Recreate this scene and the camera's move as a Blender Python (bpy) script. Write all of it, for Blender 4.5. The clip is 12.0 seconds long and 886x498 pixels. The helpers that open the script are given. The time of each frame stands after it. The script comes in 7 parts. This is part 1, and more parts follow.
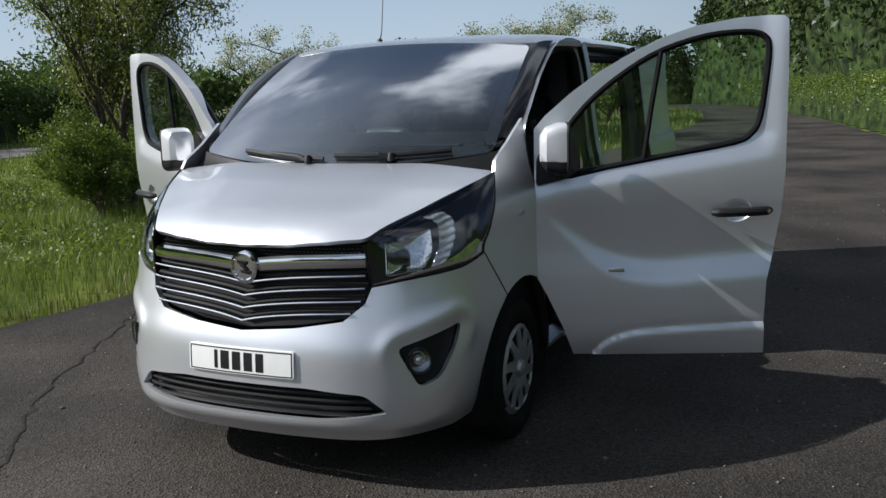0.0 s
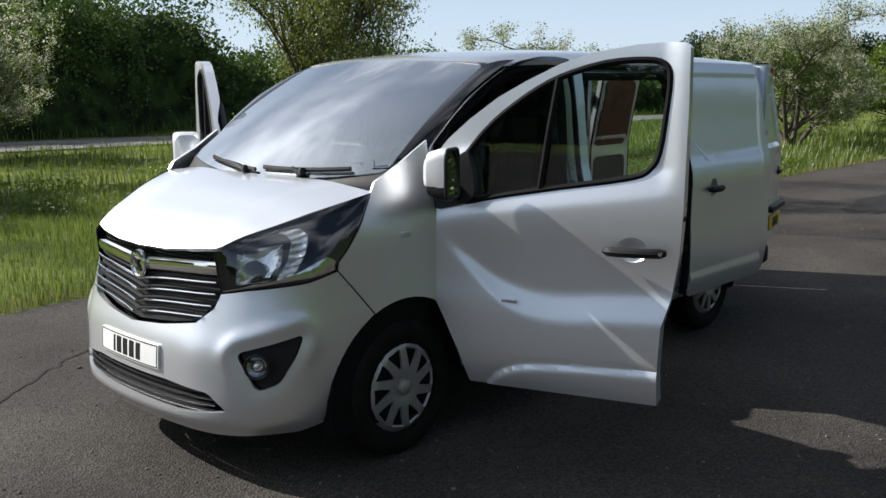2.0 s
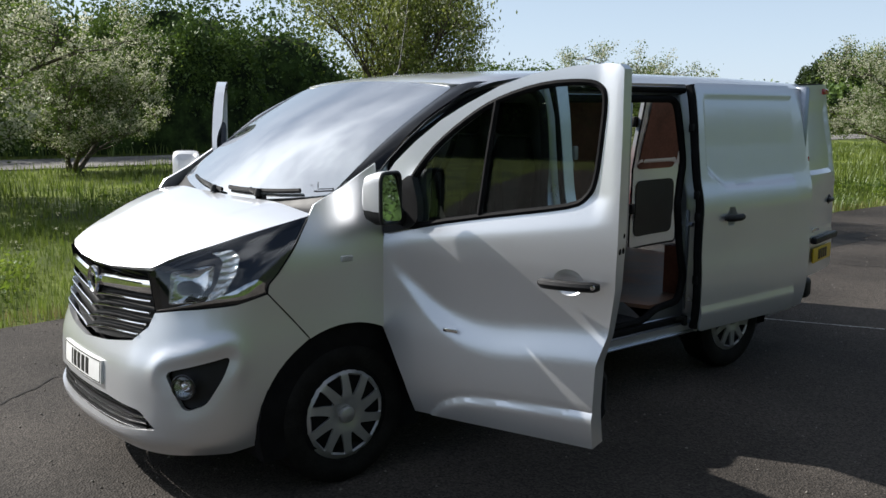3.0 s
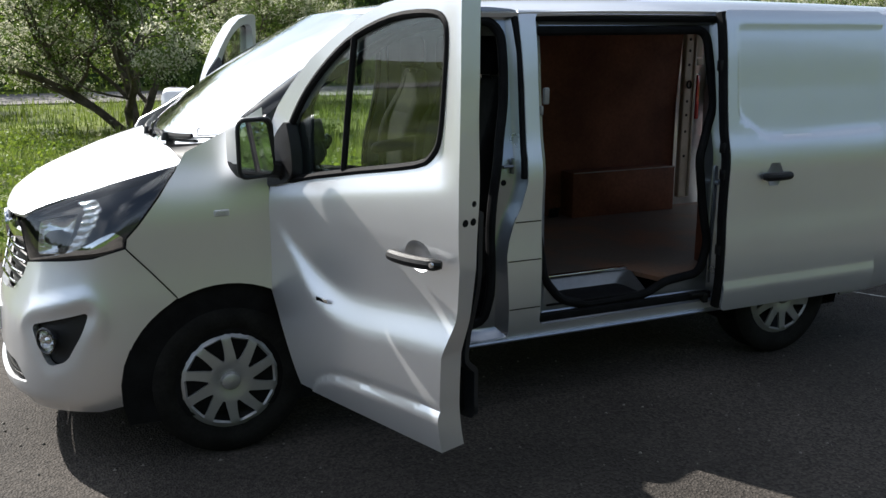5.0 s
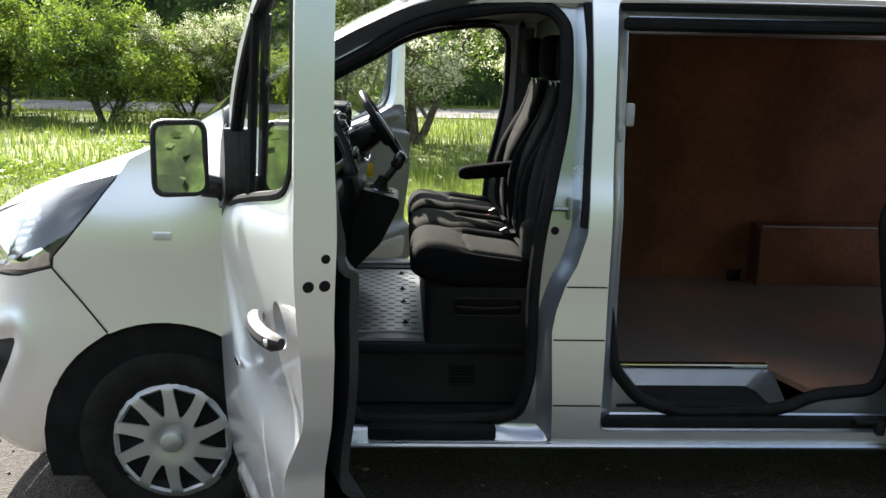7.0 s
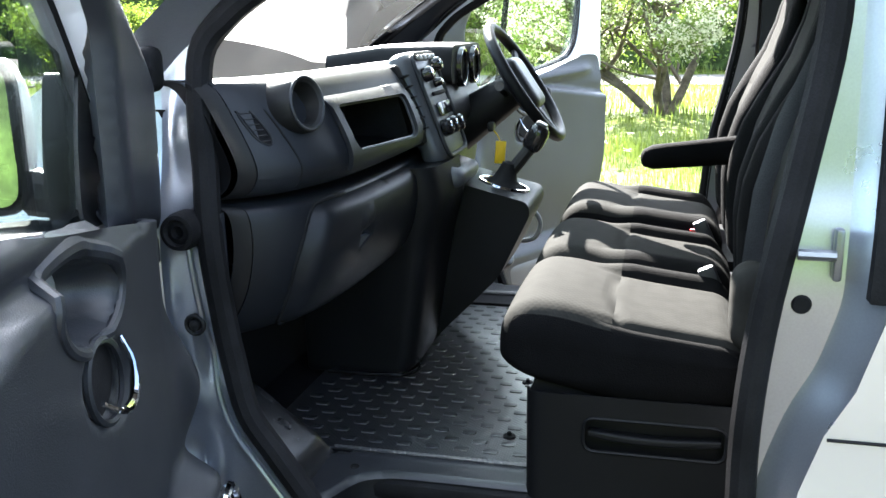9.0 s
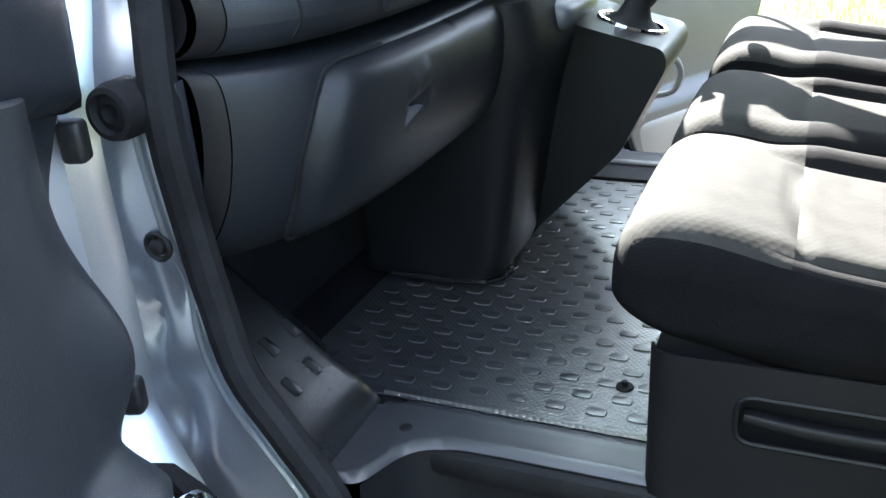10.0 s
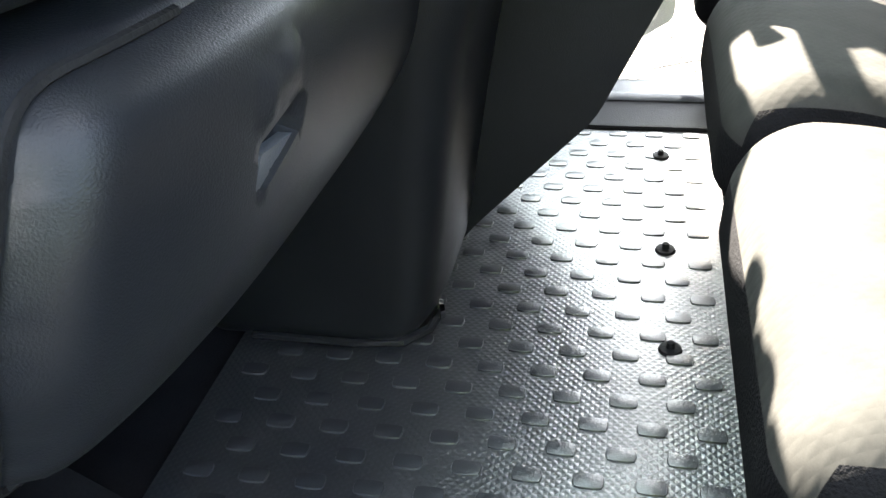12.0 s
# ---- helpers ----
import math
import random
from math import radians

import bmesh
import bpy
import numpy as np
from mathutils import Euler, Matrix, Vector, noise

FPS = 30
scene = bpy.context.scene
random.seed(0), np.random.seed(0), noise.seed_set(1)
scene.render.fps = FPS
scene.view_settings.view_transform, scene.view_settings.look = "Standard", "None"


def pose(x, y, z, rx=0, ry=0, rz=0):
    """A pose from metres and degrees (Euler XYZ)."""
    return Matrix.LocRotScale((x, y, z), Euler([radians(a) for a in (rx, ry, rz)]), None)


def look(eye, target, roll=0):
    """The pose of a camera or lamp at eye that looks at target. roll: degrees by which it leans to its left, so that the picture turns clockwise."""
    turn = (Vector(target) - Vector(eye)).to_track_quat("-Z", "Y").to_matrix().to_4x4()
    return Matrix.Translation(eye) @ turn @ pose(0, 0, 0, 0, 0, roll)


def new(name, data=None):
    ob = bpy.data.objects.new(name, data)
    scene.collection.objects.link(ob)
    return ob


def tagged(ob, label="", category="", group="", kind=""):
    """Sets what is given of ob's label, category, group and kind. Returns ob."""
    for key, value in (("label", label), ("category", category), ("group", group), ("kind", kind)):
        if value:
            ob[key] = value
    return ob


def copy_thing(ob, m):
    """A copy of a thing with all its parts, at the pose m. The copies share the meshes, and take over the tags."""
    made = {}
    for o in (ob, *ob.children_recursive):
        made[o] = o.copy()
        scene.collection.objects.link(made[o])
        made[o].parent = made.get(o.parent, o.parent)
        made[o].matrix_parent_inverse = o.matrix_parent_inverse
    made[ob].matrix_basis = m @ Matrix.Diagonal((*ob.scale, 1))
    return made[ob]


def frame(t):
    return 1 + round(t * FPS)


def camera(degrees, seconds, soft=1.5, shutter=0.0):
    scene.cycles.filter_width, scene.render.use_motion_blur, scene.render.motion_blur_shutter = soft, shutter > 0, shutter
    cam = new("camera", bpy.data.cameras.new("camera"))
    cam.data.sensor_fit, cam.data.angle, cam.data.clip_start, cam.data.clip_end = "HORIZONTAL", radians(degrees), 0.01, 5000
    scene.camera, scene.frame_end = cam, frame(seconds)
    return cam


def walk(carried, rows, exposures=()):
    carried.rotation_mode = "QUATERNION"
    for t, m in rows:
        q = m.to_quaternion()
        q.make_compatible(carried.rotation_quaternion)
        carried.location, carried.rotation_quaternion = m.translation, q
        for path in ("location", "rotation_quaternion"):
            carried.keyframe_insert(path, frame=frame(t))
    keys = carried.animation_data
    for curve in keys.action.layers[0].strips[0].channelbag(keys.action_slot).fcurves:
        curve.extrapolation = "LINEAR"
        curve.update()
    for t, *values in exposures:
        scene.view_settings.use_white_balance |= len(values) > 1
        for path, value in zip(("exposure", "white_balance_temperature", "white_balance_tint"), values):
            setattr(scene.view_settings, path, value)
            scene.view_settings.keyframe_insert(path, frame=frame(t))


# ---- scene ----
cam = camera(52.6, 12.0)
PATH = [
    (0, (-3.821, -2.231, 1.608), (-2.02, -1.432, 1.266), -1.7),
    (0.5, (-3.652, -2.735, 1.655), (-1.916, -1.793, 1.34), -0.8),
    (1, (-3.389, -3.149, 1.658), (-1.764, -2.027, 1.34), -0.3),
    (1.5, (-3.132, -3.444, 1.715), (-1.583, -2.221, 1.389), -0.5),
    (2, (-2.847, -3.802, 1.724), (-1.404, -2.463, 1.371), 0.0),
    (2.5, (-2.494, -4.03, 1.727), (-1.158, -2.579, 1.395), -0.5),
    (3, (-2.159, -4.28, 1.743), (-0.916, -2.745, 1.429), 0.3),
    (3.5, (-1.813, -4.497, 1.762), (-0.673, -2.899, 1.382), -0.7),
    (3.7, (-1.665, -4.541, 1.739), (-0.55, -2.923, 1.366), -0.3),
    (5.3, (-0.399, -4.567, 1.776), (0.321, -2.764, 1.297), -1.0),
    (5.5, (-0.242, -4.504, 1.771), (0.43, -2.68, 1.304), -1.6),
    (6, (0.152, -4.371, 1.741), (0.587, -2.467, 1.312), 0.4),
    (6.5, (0.506, -4.127, 1.683), (0.773, -2.2, 1.22), 1.0),
    (7, (0.779, -3.866, 1.664), (0.878, -1.912, 1.247), 1.4),
    (7.2, (0.885, -3.736, 1.657), (0.878, -1.786, 1.213), 1.0),
    (8.8, (1.135, -2.382, 1.515), (0.688, -0.494, 1.03), -0.5),
    (9, (1.111, -2.217, 1.493), (0.636, -0.334, 1.014), -0.9),
    (9.2, (1.087, -2.072, 1.475), (0.592, -0.219, 0.908), -2.5),
    (9.5, (1.063, -1.902, 1.45), (0.488, -0.101, 0.797), -3.0),
    (10, (1.027, -1.646, 1.409), (0.304, 0.033, 0.597), -3.4),
    (10.5, (0.918, -1.446, 1.367), (0.245, 0.173, 0.403), -3.3),
    (11, (0.827, -1.27, 1.335), (0.225, 0.308, 0.263), -4.7),
    (11.5, (0.799, -1.152, 1.288), (0.239, 0.422, 0.187), -6.1),
    (12, (0.743, -1.024, 1.321), (0.349, 0.62, 0.253), -3.9),
]
walk(cam, [(t, look(eye, target, roll)) for t, eye, target, roll in PATH],
     [(0.0, 0.2, 6300, 10), (0.6, 0.4, 6300, 10), (1.5, 0.58, 6450, 10), (3.7, 0.7, 6500, 10), (5.5, 1.45, 6600, 10), (6.5, 2.05, 6850, 10), (7.2, 2.55, 6850, 10), (8.8, 3.95, 6500, 10), (9.5, 4.75, 6400, 10), (10, 5.2, 6400, 10), (10.5, 5.3, 6500, 10), (11, 5.55, 6850, 10), (12, 5.7, 7250, 10)])
# ==== build
# ---- daylight ----
SUN_FROM = Vector((-0.67, 1.24, 1.0)).normalized()
SUN_EL = math.asin(SUN_FROM.z)
SUN_AZ = math.atan2(SUN_FROM.x, SUN_FROM.y)
world = bpy.data.worlds.new("sky")
scene.world = world
world.use_nodes = True
wn, wl = world.node_tree.nodes, world.node_tree.links
wn.clear()
w_out = wn.new("ShaderNodeOutputWorld")
w_bg = wn.new("ShaderNodeBackground")
w_sky = wn.new("ShaderNodeTexSky")
w_sky.sky_type = "NISHITA"
w_sky.sun_disc = False
w_sky.sun_elevation = SUN_EL
w_sky.sun_rotation = SUN_AZ
w_sky.dust_density = 0.4
w_sky.ozone_density = 1.6
w_sky.air_density = 0.9
w_co = wn.new("ShaderNodeTexCoord")
w_map = wn.new("ShaderNodeMapping")
w_map.inputs["Scale"].default_value = (1.3, 1.3, 2.2)
w_no = wn.new("ShaderNodeTexNoise")
w_no.inputs["Scale"].default_value = 1.5
w_no.inputs["Detail"].default_value = 6
w_no.inputs["Roughness"].default_value = 0.5
w_ramp = wn.new("ShaderNodeMapRange")
w_ramp.interpolation_type = "SMOOTHSTEP"
w_ramp.inputs["From Min"].default_value, w_ramp.inputs["From Max"].default_value = 0.47, 0.63
w_ramp.inputs["To Min"].default_value, w_ramp.inputs["To Max"].default_value = 0.0, 0.60
# thin bright cloud overhead, pale haze low down
w_sep = wn.new("ShaderNodeSeparateXYZ")
w_high = wn.new("ShaderNodeMapRange")
w_high.interpolation_type = "SMOOTHSTEP"
w_high.inputs["From Min"].default_value, w_high.inputs["From Max"].default_value = 0.22, 0.75
w_fac = wn.new("ShaderNodeMath")
w_fac.operation = "MULTIPLY"
w_low = wn.new("ShaderNodeMapRange")
w_low.interpolation_type = "SMOOTHSTEP"
w_low.inputs["From Min"].default_value, w_low.inputs["From Max"].default_value = 0.55, -0.05
w_low.inputs["To Max"].default_value = 0.60
w_haze = wn.new("ShaderNodeMixRGB")
w_haze.inputs[2].default_value = (12.0, 14.6, 18.0, 1)
w_mix = wn.new("ShaderNodeMixRGB")
w_mix.inputs[2].default_value = (25, 26.5, 28.5, 1)
wl.new(w_co.outputs["Generated"], w_map.inputs["Vector"])
wl.new(w_co.outputs["Generated"], w_sep.inputs["Vector"])
wl.new(w_sep.outputs["Z"], w_high.inputs["Value"])
wl.new(w_sep.outputs["Z"], w_low.inputs["Value"])
wl.new(w_map.outputs["Vector"], w_no.inputs["Vector"])
wl.new(w_no.outputs["Fac"], w_ramp.inputs["Value"])
wl.new(w_ramp.outputs["Result"], w_fac.inputs[0])
wl.new(w_high.outputs["Result"], w_fac.inputs[1])
wl.new(w_sky.outputs["Color"], w_haze.inputs[1])
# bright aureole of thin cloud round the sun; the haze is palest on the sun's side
w_nrm = wn.new("ShaderNodeVectorMath")
w_nrm.operation = "NORMALIZE"
w_dot = wn.new("ShaderNodeVectorMath")
w_dot.operation = "DOT_PRODUCT"
w_dot.inputs[1].default_value = SUN_FROM
w_pow = wn.new("ShaderNodeMath")
w_pow.operation = "POWER"
w_pow.inputs[1].default_value = 4.8
w_clip = wn.new("ShaderNodeClamp")
w_all = wn.new("ShaderNodeMath")
w_all.operation = "MAXIMUM"
wl.new(w_co.outputs["Generated"], w_nrm.inputs[0])
wl.new(w_nrm.outputs["Vector"], w_dot.inputs[0])
wl.new(w_dot.outputs["Value"], w_clip.inputs["Value"])
wl.new(w_clip.outputs["Result"], w_pow.inputs[0])
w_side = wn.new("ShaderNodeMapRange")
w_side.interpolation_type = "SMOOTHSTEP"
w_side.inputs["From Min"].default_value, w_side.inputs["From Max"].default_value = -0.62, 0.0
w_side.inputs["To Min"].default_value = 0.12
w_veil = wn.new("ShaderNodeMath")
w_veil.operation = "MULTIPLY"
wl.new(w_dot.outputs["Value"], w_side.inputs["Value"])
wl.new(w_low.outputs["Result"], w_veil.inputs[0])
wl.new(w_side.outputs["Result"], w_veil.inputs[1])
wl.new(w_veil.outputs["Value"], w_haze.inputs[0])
w_wisp = wn.new("ShaderNodeMapRange")
w_wisp.interpolation_type = "SMOOTHSTEP"
w_wisp.inputs["From Min"].default_value, w_wisp.inputs["From Max"].default_value = 0.40, 0.60
w_wisp.inputs["To Min"].default_value, w_wisp.inputs["To Max"].default_value = 0.45, 1.15
w_ring = wn.new("ShaderNodeMath")
w_ring.operation = "MULTIPLY"
wl.new(w_no.outputs["Fac"], w_wisp.inputs["Value"])
wl.new(w_pow.outputs["Value"], w_ring.inputs[0])
wl.new(w_wisp.outputs["Result"], w_ring.inputs[1])
wl.new(w_ring.outputs["Value"], w_all.inputs[0])
wl.new(w_fac.outputs["Value"], w_all.inputs[1])
wl.new(w_all.outputs["Value"], w_mix.inputs[0])
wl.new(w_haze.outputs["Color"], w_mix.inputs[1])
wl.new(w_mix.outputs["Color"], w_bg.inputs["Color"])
w_bg.inputs["Strength"].default_value = 0.048
wl.new(w_bg.outputs["Background"], w_out.inputs["Surface"])
sun_data = bpy.data.lights.new("sun", "SUN")
sun_data.energy = 5.0
sun_data.angle = radians(0.53)
sun_data.color = (1.0, 0.965, 0.91)
sun = new("sun", sun_data)
sun.matrix_world = look(SUN_FROM * 40, (0, 0, 0))


# ---- materials ----
def mat(name, col, rough=0.5, metal=0.0, var=0.12, scale=8.0, bump=0.0, bscale=120.0, coat=0.0,
        spec=0.5, col2=None, thr=(0.35, 0.65), rvar=0.08, per_piece=0.0, sheen=0.0):
    """A surface whose colour and gloss vary at two scales, with fine relief."""
    m = bpy.data.materials.new(name)
    m.use_nodes = True
    n, l = m.node_tree.nodes, m.node_tree.links
    b = n["Principled BSDF"]
    co = n.new("ShaderNodeTexCoord")
    n1 = n.new("ShaderNodeTexNoise")
    n1.inputs["Scale"].default_value = scale
    n1.inputs["Detail"].default_value = 6
    n2 = n.new("ShaderNodeTexNoise")
    n2.inputs["Scale"].default_value = bscale
    n2.inputs["Detail"].default_value = 3
    l.new(co.outputs["Object"], n1.inputs["Vector"])
    l.new(co.outputs["Object"], n2.inputs["Vector"])
    ramp = n.new("ShaderNodeValToRGB")
    ramp.color_ramp.elements[0].position, ramp.color_ramp.elements[1].position = thr
    a = tuple(c * (1 - var) for c in col)
    z = tuple(min(1, c * (1 + var)) for c in (col2 or col))
    ramp.color_ramp.elements[0].color = (*a, 1)
    ramp.color_ramp.elements[1].color = (*z, 1)
    l.new(n1.outputs["Fac"], ramp.inputs["Fac"])
    fine = n.new("ShaderNodeMixRGB")
    fine.blend_type = "OVERLAY"
    fine.inputs[0].default_value = min(1, var * 1.5)
    l.new(ramp.outputs["Color"], fine.inputs[1])
    l.new(n2.outputs["Fac"], fine.inputs[2])
    last = fine.outputs["Color"]
    if per_piece:
        info = n.new("ShaderNodeNewGeometry")
        hs = n.new("ShaderNodeHueSaturation")
        mr = n.new("ShaderNodeMapRange")
        mr.inputs["To Min"].default_value = 1 - per_piece
        mr.inputs["To Max"].default_value = 1 + per_piece
        l.new(info.outputs["Random Per Island"], mr.inputs["Value"])
        l.new(mr.outputs["Result"], hs.inputs["Value"])
        l.new(last, hs.inputs["Color"])
        last = hs.outputs["Color"]
    l.new(last, b.inputs["Base Color"])
    rr = n.new("ShaderNodeMapRange")
    rr.inputs["To Min"].default_value = max(0.01, rough - rvar)
    rr.inputs["To Max"].default_value = min(1, rough + rvar)
    l.new(n1.outputs["Fac"], rr.inputs["Value"])
    l.new(rr.outputs["Result"], b.inputs["Roughness"])
    b.inputs["Metallic"].default_value = metal
    b.inputs["Coat Weight"].default_value = coat
    b.inputs["Coat Roughness"].default_value = 0.04
    b.inputs["Specular IOR Level"].default_value = spec if rough < 0.55 else 0.4 * spec
    b.inputs["Sheen Weight"].default_value = sheen
    if bump:
        bp = n.new("ShaderNodeBump")
        bp.inputs["Strength"].default_value = min(1.0, bump)
        bp.inputs["Distance"].default_value = 0.004
        l.new(n2.outputs["Fac"], bp.inputs["Height"])
        l.new(bp.outputs["Normal"], b.inputs["Normal"])
    return m


def glass(name, tint=(0.86, 0.93, 0.90), rough=0.0, dust=0.0, base=0.05, grazing=(0.40, 1.0)):
    """Thin pane: mostly clear, with a Fresnel gloss."""
    m = bpy.data.materials.new(name)
    m.use_nodes = True
    n, l = m.node_tree.nodes, m.node_tree.links
    n.clear()
    o = n.new("ShaderNodeOutputMaterial")
    mx = n.new("ShaderNodeMixShader")
    lw = n.new("ShaderNodeLayerWeight")
    lw.inputs["Blend"].default_value = 0.5
    pw = n.new("ShaderNodeMapRange")
    pw.interpolation_type = "SMOOTHSTEP"
    pw.inputs["From Min"].default_value, pw.inputs["From Max"].default_value = grazing
    fr = n.new("ShaderNodeMath")
    fr.operation = "MULTIPLY_ADD"
    fr.inputs[1].default_value = 0.85
    fr.inputs[2].default_value = base
    l.new(lw.outputs["Facing"], pw.inputs["Value"])
    l.new(pw.outputs["Result"], fr.inputs[0])
    tr = n.new("ShaderNodeBsdfTransparent")
    tr.inputs["Color"].default_value = (*tint, 1)
    gl = n.new("ShaderNodeBsdfGlossy")
    gl.inputs["Roughness"].default_value = rough
    l.new(fr.outputs["Value"], mx.inputs["Fac"])
    l.new(tr.outputs["BSDF"], mx.inputs[1])
    l.new(gl.outputs["BSDF"], mx.inputs[2])
    if dust:
        df, tl, half_, film = (n.new(k) for k in ("ShaderNodeBsdfDiffuse", "ShaderNodeBsdfTranslucent", "ShaderNodeMixShader", "ShaderNodeMixShader"))
        co, no, mr = n.new("ShaderNodeTexCoord"), n.new("ShaderNodeTexNoise"), n.new("ShaderNodeMapRange")
        no.inputs["Scale"].default_value = 4.0
        no.inputs["Detail"].default_value = 7
        l.new(co.outputs["Object"], no.inputs["Vector"])
        mr.inputs["From Min"].default_value, mr.inputs["From Max"].default_value = 0.3, 0.7
        mr.inputs["To Min"].default_value, mr.inputs["To Max"].default_value = 0.5 * dust, 1.5 * dust
        l.new(no.outputs["Fac"], mr.inputs["Value"])
        l.new(mr.outputs["Result"], film.inputs[0])
        l.new(df.outputs["BSDF"], half_.inputs[1])
        l.new(tl.outputs["BSDF"], half_.inputs[2])
        half_.inputs[0].default_value = 0.85
        l.new(mx.outputs["Shader"], film.inputs[1])
        l.new(half_.outputs["Shader"], film.inputs[2])
        l.new(film.outputs["Shader"], o.inputs["Surface"])
    else:
        l.new(mx.outputs["Shader"], o.inputs["Surface"])
    return m


def leafy(name, col, col2, var=0.35):
    """Leaf or blade: both sides lit, a little light through it, each piece its own shade."""
    m = bpy.data.materials.new(name)
    m.use_nodes = True
    n, l = m.node_tree.nodes, m.node_tree.links
    n.clear()
    o = n.new("ShaderNodeOutputMaterial")
    g = n.new("ShaderNodeNewGeometry")
    r = n.new("ShaderNodeValToRGB")
    r.color_ramp.elements[0].color = (*col, 1)
    r.color_ramp.elements[1].color = (*col2, 1)
    co = n.new("ShaderNodeTexCoord")
    no = n.new("ShaderNodeTexNoise")
    no.inputs["Scale"].default_value = 0.55
    no.inputs["Detail"].default_value = 5
    l.new(co.outputs["Object"], no.inputs["Vector"])
    mm = n.new("ShaderNodeMath")
    mm.operation = "MULTIPLY_ADD"
    mm.inputs[1].default_value = 0.5
    l.new(g.outputs["Random Per Island"], mm.inputs[0])
    sc = n.new("ShaderNodeMapRange")
    sc.inputs["From Min"].default_value, sc.inputs["From Max"].default_value = 0.34, 0.66
    sc.inputs["To Min"].default_value, sc.inputs["To Max"].default_value = -0.12, 0.58
    l.new(no.outputs["Fac"], sc.inputs["Value"])
    l.new(sc.outputs["Result"], mm.inputs[2])
    l.new(mm.outputs["Value"], r.inputs["Fac"])
    d = n.new("ShaderNodeBsdfDiffuse")
    t = n.new("ShaderNodeBsdfTranslucent")
    gl = n.new("ShaderNodeBsdfGlossy")
    gl.inputs["Roughness"].default_value = 0.45
    gl.inputs["Color"].default_value = (0.6, 0.65, 0.6, 1)
    l.new(r.outputs["Color"], d.inputs["Color"])
    l.new(r.outputs["Color"], t.inputs["Color"])
    mx = n.new("ShaderNodeMixShader")
    mx.inputs[0].default_value = var
    l.new(d.outputs["BSDF"], mx.inputs[1])
    l.new(t.outputs["BSDF"], mx.inputs[2])
    m2 = n.new("ShaderNodeMixShader")
    m2.inputs[0].default_value = 0.05
    l.new(mx.outputs["Shader"], m2.inputs[1])
    l.new(gl.outputs["BSDF"], m2.inputs[2])
    l.new(m2.outputs["Shader"], o.inputs["Surface"])
    return m


PAINT = mat("silver_paint", (0.80, 0.815, 0.845), 0.38, 0.78, 0.012, 3, 0, 400, coat=1.0, rvar=0.015)
CAP = mat("satin_silver_plastic", (0.62, 0.63, 0.65), 0.42, 0.35, 0.02, 6, 0, 400)
HANDLE = mat("matt_black_plastic", (0.010, 0.010, 0.011), 0.52, 0, 0.2, 10, 0.2, 700, spec=0.3)
# body silver again, with the shade of the door openings darkened into it
PAINT_SHADE = mat("silver_paint_shaded", (0.38, 0.405, 0.45), 0.30, 0.86, 0.06, 5, 0.03, 300, coat=0.4)
BLACK = mat("black_plastic", (0.013, 0.013, 0.014), 0.42, 0, 0.2, 10, 0.25, 700, spec=0.35)
HOUSING = mat("lamp_housing", (0.006, 0.006, 0.007), 0.5, 0, 0.1, 10, spec=0.2)
GLOSSBLACK = mat("gloss_black", (0.012, 0.012, 0.013), 0.12, 0, 0.1, 10)
RUBBER = mat("black_rubber", (0.010, 0.010, 0.011), 0.6, 0, 0.25, 14, 0.2, 300, spec=0.16)
TYRE = mat("tyre_rubber", (0.014, 0.0135, 0.013), 0.75, 0, 0.3, 9, 0.35, 90, spec=0.25)
CHROME = mat("chrome", (0.80, 0.80, 0.82), 0.07, 1.0, 0.03, 8, rvar=0.03)
COVER = mat("wheel_cover_silver", (0.44, 0.44, 0.45), 0.38, 0.55, 0.06, 9, 0.05, 300)
DARKSTEEL = mat("dark_steel", (0.018, 0.018, 0.019), 0.5, 0.6, 0.3, 12)
REFLECTOR = mat("lamp_reflector", (0.80, 0.82, 0.84), 0.14, 1.0, 0.05, 30, 0.6, 60)
FACET = mat("clear_faceted_plastic", (0.72, 0.74, 0.76), 0.16, 0.75, 0.10, 40, 0.7, 90)
WINDOW = glass("window_glass", (0.86, 0.92, 0.90), base=0.06)
SCREEN = glass("windscreen_glass", (0.78, 0.86, 0.86), dust=0.012, base=0.07, grazing=(0.31, 0.60))
LENS = glass("lamp_lens", (0.97, 0.98, 0.98), base=0.11)
MIRROR = mat("mirror_glass", (0.85, 0.87, 0.88), 0.015, 1.0, 0.01, 5, rvar=0.005)
PLATE_W = mat("plate_white", (0.80, 0.80, 0.78), 0.35, 0, 0.03, 12)
PLATE_Y = mat("plate_yellow", (0.72, 0.48, 0.03), 0.35, 0, 0.05, 12)
INK = mat("black_ink", (0.01, 0.01, 0.01), 0.4, 0, 0.05)
RED = mat("red_lens", (0.42, 0.02, 0.02), 0.15, 0, 0.15, 20, coat=0.6)
TRIM = mat("dash_plastic", (0.0068, 0.0072, 0.0084), 0.45, 0, 0.15, 6, 0.15, 700, spec=0.14)
DASH2 = mat("lower_dash_plastic", (0.0078, 0.0088, 0.0112), 0.40, 0, 0.15, 6, 0.15, 700, spec=0.20)
DASH = mat("grained_dash_plastic", (0.0105, 0.0120, 0.0155), 0.42, 0, 0.12, 6, 0.2, 700, spec=0.25)
STACK = mat("grey_console_plastic", (0.050, 0.054, 0.062), 0.40, 0, 0.08, 6, 0.1, 600)
TRIM2 = mat("grey_trim_plastic", (0.013, 0.0148, 0.019), 0.42, 0, 0.12, 6, 0.2, 600)
HEAD = mat("headlining", (0.33, 0.31, 0.28), 0.95, 0, 0.1, 10, 0.3, 300)
